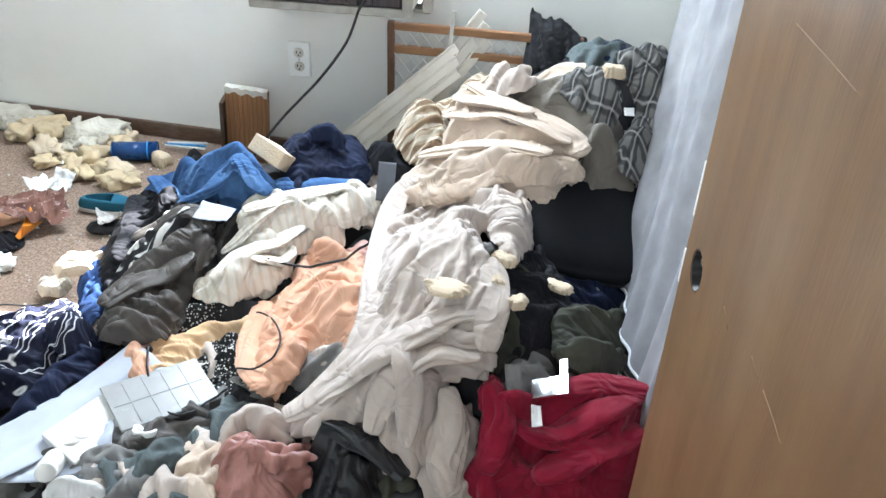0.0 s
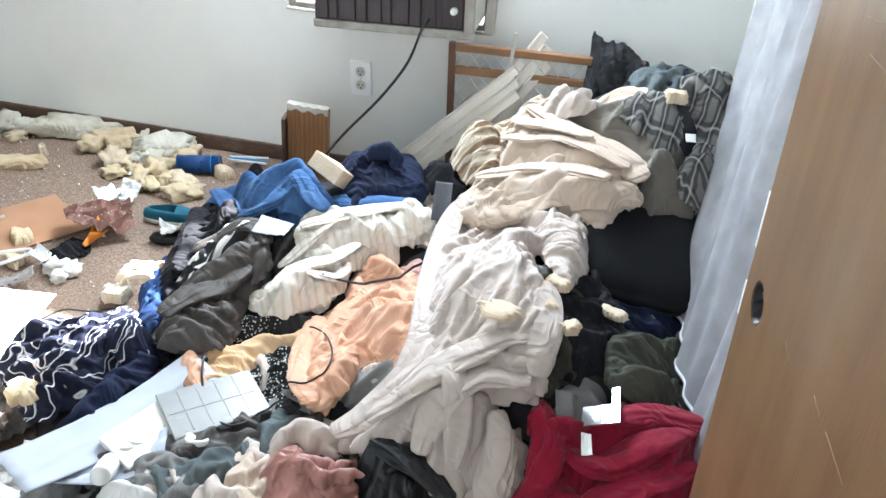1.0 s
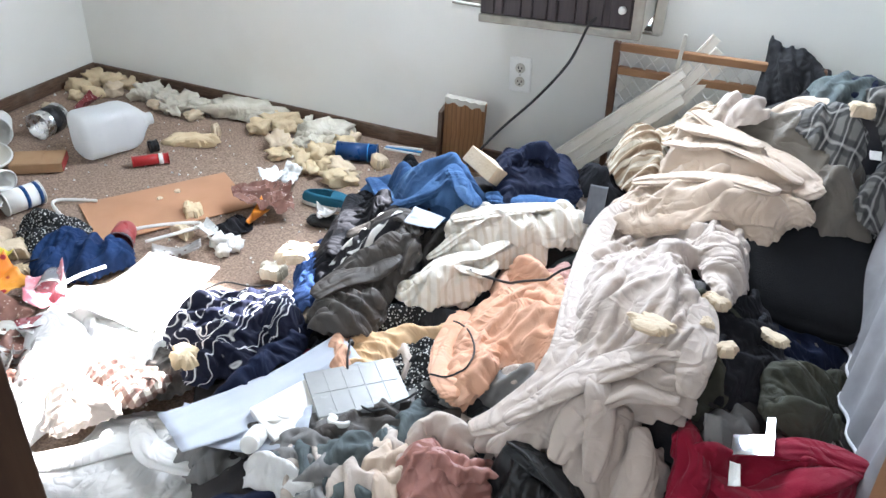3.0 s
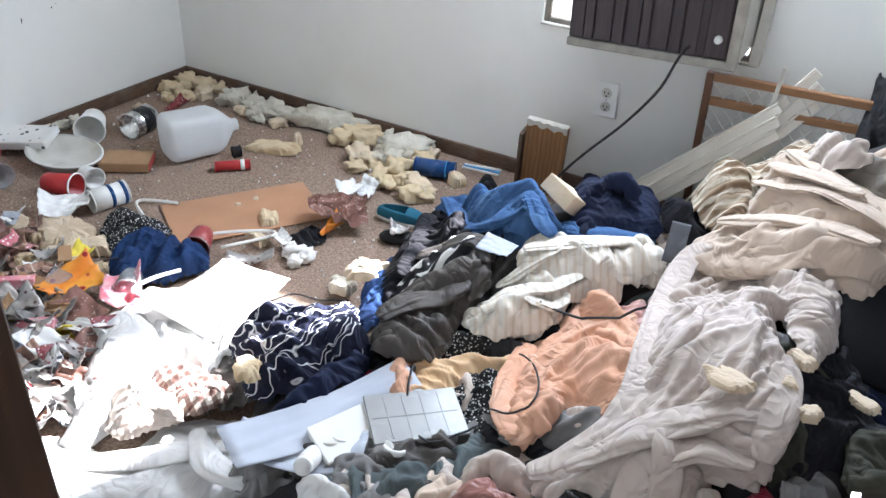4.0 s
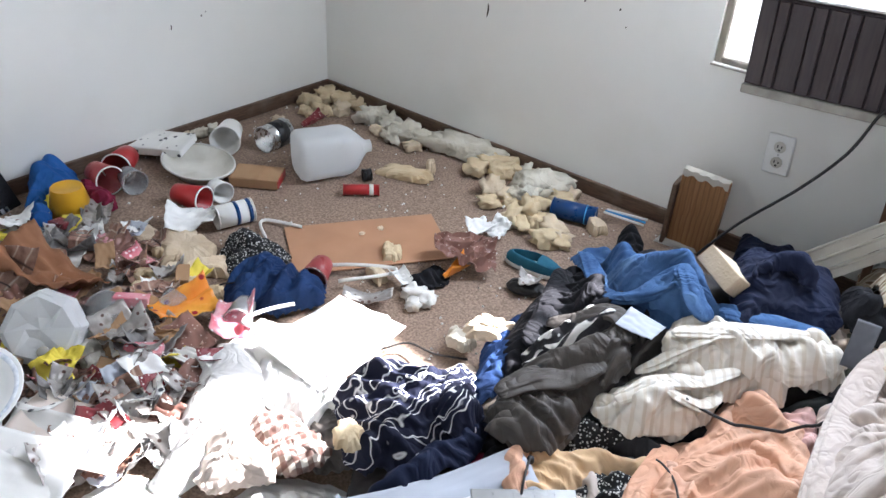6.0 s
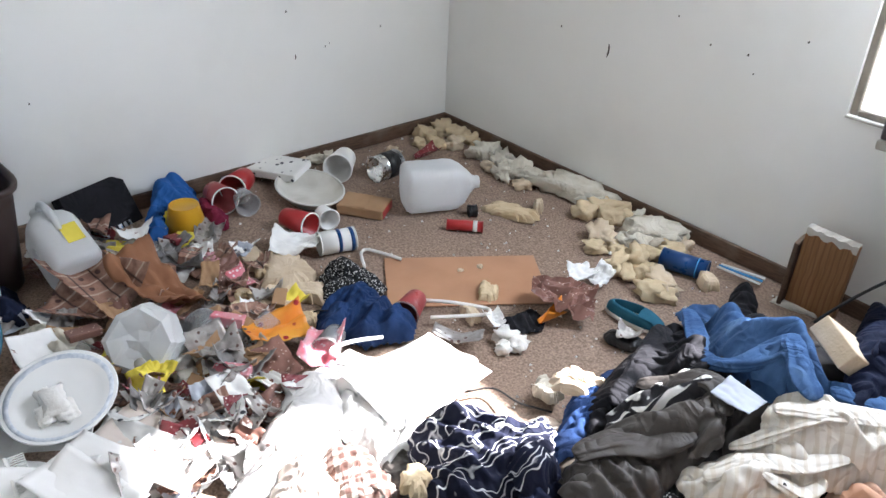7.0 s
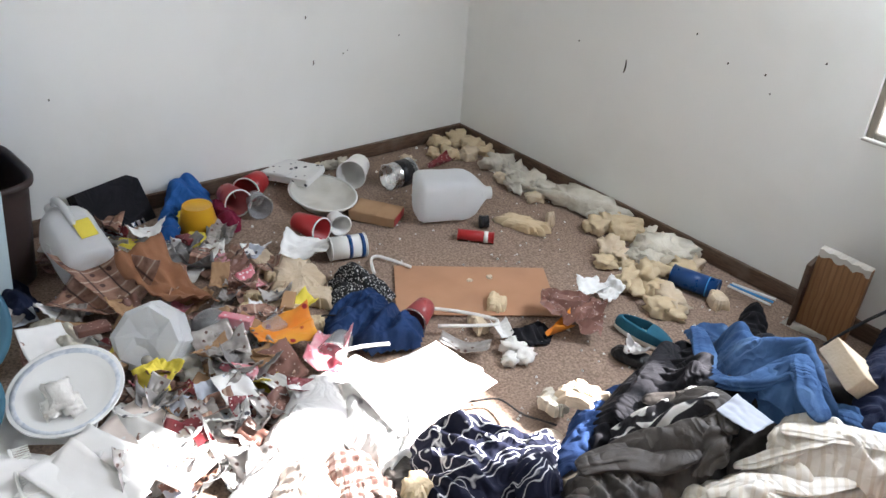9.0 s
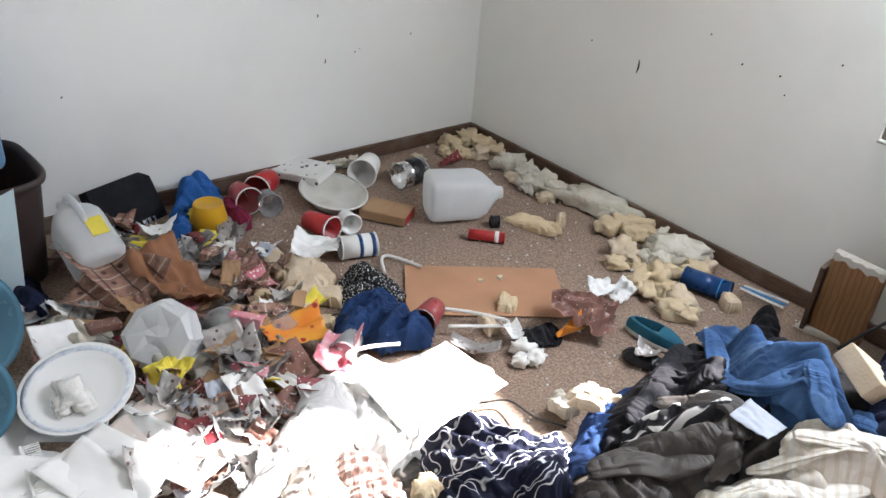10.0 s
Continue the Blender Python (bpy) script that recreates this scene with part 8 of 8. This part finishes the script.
def black_case():
    """A soft black case lying tilted in the hollow of the heap."""
    ob = thing("soft_case", pose(2.926, -0.892, 0.362, 30, 6, 4), "black padded soft case with rounded corners in the heap", "case")
    bm = bmesh.new()
    n, w, h, t = 56, 0.165, 0.15, 0.03
    rings = []
    for s, z in ((0.0, -t), (0.9, -t), (0.985, -t * 0.7), (1.0, 0), (0.985, t * 0.55), (0.94, t * 0.8), (0.9, t * 0.72), (0.86, t * 0.9), (0.5, t * 1.1), (0.0, t * 1.15)):
        if s == 0:
            rings.append([bm.verts.new((0, 0, z))])
        else:
            rings.append([bm.verts.new((math.copysign(abs(math.cos(2 * math.pi * k / n)) ** 0.5, math.cos(2 * math.pi * k / n)) * w * s, math.copysign(abs(math.sin(2 * math.pi * k / n)) ** 0.5, math.sin(2 * math.pi * k / n)) * h * s, z)) for k in range(n)])
    for a, b in zip(rings, rings[1:]):
        for k in range(n):
            q = list(dict.fromkeys([a[k % len(a)], a[(k + 1) % len(a)], b[(k + 1) % len(b)], b[k % len(b)]]))
            if len(q) > 2:
                bm.faces.new(q)
    part("shell", bm, material("matt_black_nylon", (0.007, 0.007, 0.008), (0.010, 0.010, 0.011), 14, 0.82, 0.4, 300), ob)
    rim = [(math.copysign(abs(math.cos(2 * math.pi * k / n)) ** 0.5, math.cos(2 * math.pi * k / n)) * w, math.copysign(abs(math.sin(2 * math.pi * k / n)) ** 0.5, math.sin(2 * math.pi * k / n)) * h, 0) for k in range(n)]
    part("piping", tube(rim, 0.004, 6, 1, True), BLACK, ob)


black_case()

carton(pose(2.117, -0.789, 0.361, -38, 12, -28), 0.105, 0.14, 0.045, FOAMPALE, "yellowed foam block tipped on the jeans", None, "foam_block")


def organizer(x, y, z, rz):
    ob = thing("organizer_box", pose(x, y, z, 4, 3, rz), "clear plastic compartment box with a ribbed lid", "plastic box")
    w, d, h = 0.19, 0.125, 0.032
    part("tray", box(-w / 2, -d / 2, 0, w / 2, d / 2, h, 0.005), ORGANIZER, ob, smooth=False)
    part("lid", box(-w / 2 - 0.003, -d / 2 - 0.003, h + 0.0008, w / 2 + 0.003, d / 2 + 0.003, h + 0.006, 0.002), ORGANIZER, ob, smooth=False)
    for k in range(1, 5):
        x0 = -w / 2 + w * k / 5
        part("divider", box(x0 - 0.0012, -d / 2 + 0.006, h + 0.0062, x0 + 0.0012, d / 2 - 0.006, h + 0.0072), ORGANIZER, ob, smooth=False)
    part("divider", box(-w / 2 + 0.006, -0.0012, h + 0.0062, w / 2 - 0.006, 0.0012, h + 0.0071), ORGANIZER, ob, smooth=False)
    for k in (-0.06, 0.06):
        part("latch", box(k - 0.012, -d / 2 - 0.006, h - 0.012, k + 0.012, -d / 2 - 0.0032, h + 0.004, 0.001), ORGANIZER, ob, smooth=False)


organizer(2.092, -1.481, 0.151, 44.2)

carton(pose(1.997, -1.583, 0.134, 6, -4, 62.1), 0.13, 0.10, 0.045, WHITE, "white lidded plastic box in the litter", None, "white_box")
ob = thing("pill_bottle", pose(1.966, -1.650, 0.152, 60, 0, 20), "small white ribbed plastic bottle", "bottle")
part("bottle_body", lathe([(0, 0), (0.018, 0), (0.02, 0.004), (0.02, 0.055), (0.015, 0.062), (0.015, 0.066), (0, 0.066)], 24), WHITE, ob)
part("cap", lathe([(0.0, 0.084), (0.017, 0.084), (0.018, 0.08), (0.018, 0.0665), (0, 0.0665)], 24), WHITE, ob)
solo("plastic_disc", lathe([(0, 0), (0.022, 0), (0.023, 0.002), (0.023, 0.010), (0.02, 0.012), (0, 0.010)], 24), OFFWHITE, pose(1.984, -1.620, 0.157, -28, -21, 0), "small round white plastic disc", "disc", "discs")
solo("plastic_disc", lathe([(0, 0), (0.022, 0), (0.023, 0.002), (0.023, 0.010), (0.02, 0.012), (0, 0.010)], 24), WHITE, pose(1.995, -1.599, 0.160, -24, -2, 0), "small round white plastic disc", "disc", "discs")
solo("plastic_disc", lathe([(0, 0), (0.022, 0), (0.023, 0.002), (0.023, 0.010), (0.02, 0.012), (0, 0.010)], 24), OFFWHITE, pose(2.093, -1.592, 0.174, 19, -21, 0), "small round white plastic disc", "disc", "discs")
solo("plastic_disc", lathe([(0, 0), (0.022, 0), (0.023, 0.002), (0.023, 0.010), (0.02, 0.012), (0, 0.010)], 24), WHITE, pose(2.092, -1.543, 0.170, -10, -10, 0), "small round white plastic disc", "disc", "discs")
solo("plastic_disc", lathe([(0, 0), (0.022, 0), (0.023, 0.002), (0.023, 0.010), (0.02, 0.012), (0, 0.010)], 24), WHITE, pose(2.106, -1.583, 0.175, -28, -3, 0), "small round white plastic disc", "disc", "discs")


def canvas_shoe(x, y, rz):
    ob = thing("canvas_shoe", pose(x, y, 0.002, 0, 0, rz) @ Matrix.Diagonal((0.8, 0.8, 0.8, 1)), "teal canvas slip-on shoe with a pale sole", "shoe")
    def outline(s, k):
        a = 2 * math.pi * k / 36
        c, d = math.cos(a), math.sin(a)
        return 0.118 * c * s, (0.038 + 0.008 * c) * d * s
    bm = bmesh.new()
    prof = [(0.0, 0.0), (0.96, 0.0), (1.0, 0.004), (1.0, 0.018), (0.0, 0.018)]
    rings = [[bm.verts.new((*outline(s, k), z)) for k in range(36)] if s else [bm.verts.new((0, 0, z))] for s, z in prof]
    for a, b in zip(rings, rings[1:]):
        for k in range(36):
            q = list(dict.fromkeys([a[k % len(a)], a[(k + 1) % len(a)], b[(k + 1) % len(b)], b[k % len(b)]]))
            bm.faces.new(q)
    part("sole", bm, OFFWHITE, ob)
    bm = bmesh.new()
    rings = []
    for s, z in ((0.98, 0.0185), (0.97, 0.035), (0.9, 0.05), (0.78, 0.058), (0.74, 0.056), (0.86, 0.03), (0.9, 0.0195)):
        ring = []
        for k in range(36):
            x0, y0 = outline(s, k)
            toe = max(0.0, x0 / 0.118)
            ring.append(bm.verts.new((x0 + (0.0 if z < 0.05 else -0.02 * toe), y0, 0.018 + (z - 0.018) * (1.1 - 0.35 * toe))))
        rings.append(ring)
    for a, b in zip(rings, rings[1:]):
        for k in range(36):
            bm.faces.new((a[k], a[(k + 1) % 36], b[(k + 1) % 36], b[k]))
    part("upper", bm, TEAL, ob)
    bm = bmesh.new()
    v = [[bm.verts.new((0.02 + 0.085 * i / 8, (j / 4 - 1) * 0.034 * (1 - 0.5 * (i / 8) ** 2), 0.058 - 0.022 * (i / 8) ** 1.5 + 0.008 * (1 - (j / 4 - 1) ** 2))) for j in range(9)] for i in range(9)]
    for i in range(8):
        for j in range(8):
            bm.faces.new((v[i][j], v[i + 1][j], v[i + 1][j + 1], v[i][j + 1]))
    part("toe_cap", bm, TEAL, ob)


canvas_shoe(1.503, -0.563, 10.7)
foam(1.334, -0.920, 0.0, 0.055, 0.055, 0.044, 0, 218, COTTON, "white ball of cotton batting", "cotton_ball", 0.35)
foam(1.379, -0.920, 0.0, 0.050, 0.050, 0.040, 0, 197, COTTON, "white ball of cotton batting", "cotton_ball", 0.35)
foam(1.367, -0.961, 0.0, 0.040, 0.040, 0.032, 0, 2, COTTON, "white ball of cotton batting", "cotton_ball", 0.35)
foam(0.926, -1.678, 0.0, 0.060, 0.060, 0.048, 0, 59, COTTON, "white ball of cotton batting", "cotton_ball", 0.35)
foam(0.854, -1.656, 0.0, 0.050, 0.050, 0.040, 0, 133, COTTON, "white ball of cotton batting", "cotton_ball", 0.35)
foam(0.979, -1.679, 0.0, 0.050, 0.050, 0.040, 0, 270, COTTON, "white ball of cotton batting", "cotton_ball", 0.35)
foam(0.491, -1.372, 0.0, 0.06, 0.045, 0.04, 0, 201, ROSE, "rose pink plush scrap in the litter", "plush_scrap", 0.3)
foam(0.545, -1.370, 0.0, 0.06, 0.045, 0.04, 0, 45, ROSE, "rose pink plush scrap in the litter", "plush_scrap", 0.3)
foam(0.247, -1.585, 0.0, 0.06, 0.045, 0.04, 0, 50, ROSE, "rose pink plush scrap in the litter", "plush_scrap", 0.3)
ob = thing("plastic_spoon", pose(0, 0, 0), "white plastic spoon on the carpet", "spoon")
part("spoon_stem", tube([(0.355, -1.443, 0.008), (0.412, -1.412, 0.012), (0.469, -1.381, 0.006)], 0.003, 8, 4), WHITE, ob)
part("spoon_bowl", chunk_mesh("spoon_bowl", 0.019, 0.013, 0.004, 3, WHITE, 0.02, 1.0), None, ob).location = (0.355, -1.443, 0.004)
solo("cord", tube(drape([(2.194, -1.102), (2.263, -1.083), (2.329, -1.073), (2.381, -1.062), (2.427, -1.055)], 0.0051), 0.0032, 7, 1), CORDMAT, pose(0, 0, 0), "black cord across the orange shirt", "cord", "cords")
solo("cord", tube(drape([(2.018, -1.365), (2.045, -1.429), (2.085, -1.494), (2.136, -1.529), (2.168, -1.525), (2.194, -1.475), (2.214, -1.438)], 0.0042), 0.0026, 7, 1), CORDMAT, pose(0, 0, 0), "thin black cord looped over a plastic box", "cord", "cords")
solo("cord", tube(drape([(2.207, -1.226), (2.253, -1.265), (2.301, -1.351), (2.315, -1.422), (2.287, -1.444), (2.241, -1.445)], 0.0035), 0.0022, 7, 1), CORDMAT, pose(0, 0, 0), "thin black cord on the orange shirt", "cord", "cords")
solo("cord", tube(drape([(1.411, -1.232), (1.448, -1.172), (1.484, -1.110), (1.579, -1.111), (1.655, -1.086)], 0.0042), 0.0026, 7, 1), CORDMAT, pose(0, 0, 0), "thin dark cable on the paper and carpet", "cord", "cords")
solo("cord", tube(drape([(2.455, -1.604), (2.489, -1.615), (2.536, -1.644), (2.593, -1.672)], 0.0048), 0.0030, 7, 1), CORDMAT, pose(0, 0, 0), "pale cord on black plastic", "cord", "cords")
solo("cord", tube(drape([(0.935, -1.441), (0.914, -1.324), (1.007, -1.234)], 0.0032), 0.0020, 7, 1), CORDMAT, pose(0, 0, 0), "thin cord in the litter", "cord", "cords")
solo("cord_plug", lathe([(0, 0), (0.007, 0), (0.008, 0.004), (0.006, 0.012), (0, 0.013)], 14), BLACK, pose(2.018, -1.364, 0.184), "small black plug on the peach sleeve", "plug")
solo("eyeglass_case", chunk_mesh("eyeglass_case", 0.06, 0.03, 0.02, 9, BLACK, 0.08, 0.8), None, pose(1.555, -0.672, 0.0, 0, 0, 20), "glossy black case on the carpet", "case")
wrapper(1.562, -0.672, 0.035, 0.07, 0.05, 30, 7, FOIL, "silver wrapper on a black case")



# ---- packets and scraps strewn between the jug, the foam and the bright paper ----
cloth("rag", "pale greenish-cream cloth bunched beside the cut jug", "cloth", BATTING, [(0.516, -1.951), (0.531, -1.861), (0.648, -1.81), (0.754, -1.832), (0.766, -1.933), (0.648, -1.98)], 0.0, puff=0.05, ang=20, wave=0.05, crease=0.02, seed=402, base=0.0, group="litter")
cloth("rag", "dark navy cloth thrown down beside the bin", "cloth", NAVYCLOTH, [(0.205, -1.943), (0.309, -1.902), (0.478, -1.911), (0.503, -1.969), (0.442, -2.009)], 0.0, puff=0.09, ang=60, wave=0.05, crease=0.02, seed=403, base=0.0, group="litter")
pack_rnd = random.Random(77)
PACKS = ((REDFOIL, "red"), (BROWNFOIL, "dark brown"), (FOIL, "silver"), (PAPER, "white"), (MAGAZINE, "brown printed"), (PINKFOIL, "pink"), (YELLOWPAPER, "yellow"), (CARDBOARD, "tan"), (CLEAR, "clear plastic"))
for x0, x1, y0, y1, count in ((0.45, 0.98, -1.62, -1.30, 30), (0.93, 1.22, -1.80, -1.48, 32), (0.62, 0.98, -1.86, -1.64, 12), (0.15, 0.50, -1.66, -1.40, 14)):
    for q in range(count):
        px0, py0, rz = pack_rnd.uniform(x0, x1), pack_rnd.uniform(y0, y1), pack_rnd.uniform(0, 180)
        pw, ph = pack_rnd.uniform(0.05, 0.10), pack_rnd.uniform(0.035, 0.06)
        pmat, pcol = PACKS[pack_rnd.choice((0, 1, 1, 2, 3, 4, 4, 5, 6, 7, 7, 8))]
        pz = pack_rnd.uniform(0.004, 0.05)
        if q % 3 == 0:
            solo("small_carton", box(-pw / 2, -ph / 2, 0, pw / 2, ph / 2, pack_rnd.uniform(0.015, 0.03), 0.002), pmat, pose(px0, py0, pz, pack_rnd.uniform(-25, 25), pack_rnd.uniform(-25, 25), rz), "small crushed " + pcol + " carton in the floor litter", "carton", "small cartons", "", False)
        else:
            wrapper(px0, py0, pz, pw * 1.2, ph * 1.2, rz, 500 + q, pmat, "small " + pcol + " wrapper in the floor litter", "wrapper", (pack_rnd.uniform(-22, 22), pack_rnd.uniform(-22, 22)))


def comb(ax, ay, bx, by, z):
    ob = thing("comb", pose(ax, ay, z, 0, 0, math.degrees(math.atan2(by - ay, bx - ax))), "white plastic comb with wide teeth beside the bowl", "comb")
    ln = math.hypot(bx - ax, by - ay)
    part("spine", box(0, -0.004, 0, ln, 0.004, 0.006, 0.002), WHITE, ob, smooth=False)
    for k in range(int(ln / 0.0075)):
        part("tooth", box(0.002 + k * 0.0075, 0.0035, 0.001, 0.0052 + k * 0.0075, 0.036, 0.0045, 0.001), WHITE, ob, smooth=False)


comb(1.035, -2.116, 1.198, -2.129, 0.055)


def crumbs():
    """Crumbs of foam and plaster strewn over the carpet."""
    rnd = random.Random(11)
    verts, faces = [], []
    for k in range(520):
        if k < 260:
            x, y = rnd.uniform(0.05, 1.7), rnd.uniform(-1.2, -0.03)
        elif k < 330:
            x, y = rnd.uniform(0.02, 0.12), rnd.uniform(-1.7, -0.05)
        else:
            x, y = rnd.uniform(0.4, 1.6), rnd.uniform(-2.0, -0.9)
        s = rnd.uniform(0.0015, 0.0055) * (1.6 if rnd.random() < 0.1 else 1)
        base = len(verts)
        a = rnd.uniform(0, 6.28)
        for dx, dy, dz in ((-1, 0, 0.2), (0.4, -0.9, 0.2), (0.5, 0.8, 0.2), (0, 0, 1.5), (0.9, 0.1, 0.6)):
            verts.append((x + s * (dx * math.cos(a) - dy * math.sin(a)), y + s * (dx * math.sin(a) + dy * math.cos(a)), s * dz))
        faces += [(base, base + 1, base + 3), (base + 1, base + 4, base + 3), (base + 4, base + 2, base + 3), (base + 2, base, base + 3)]
    tagged(new("foam_crumbs", from_lists("foam_crumbs", verts, faces, [COTTON], False)), "white and yellow crumbs of foam strewn on carpet", "crumbs", "", "stuff")


crumbs()
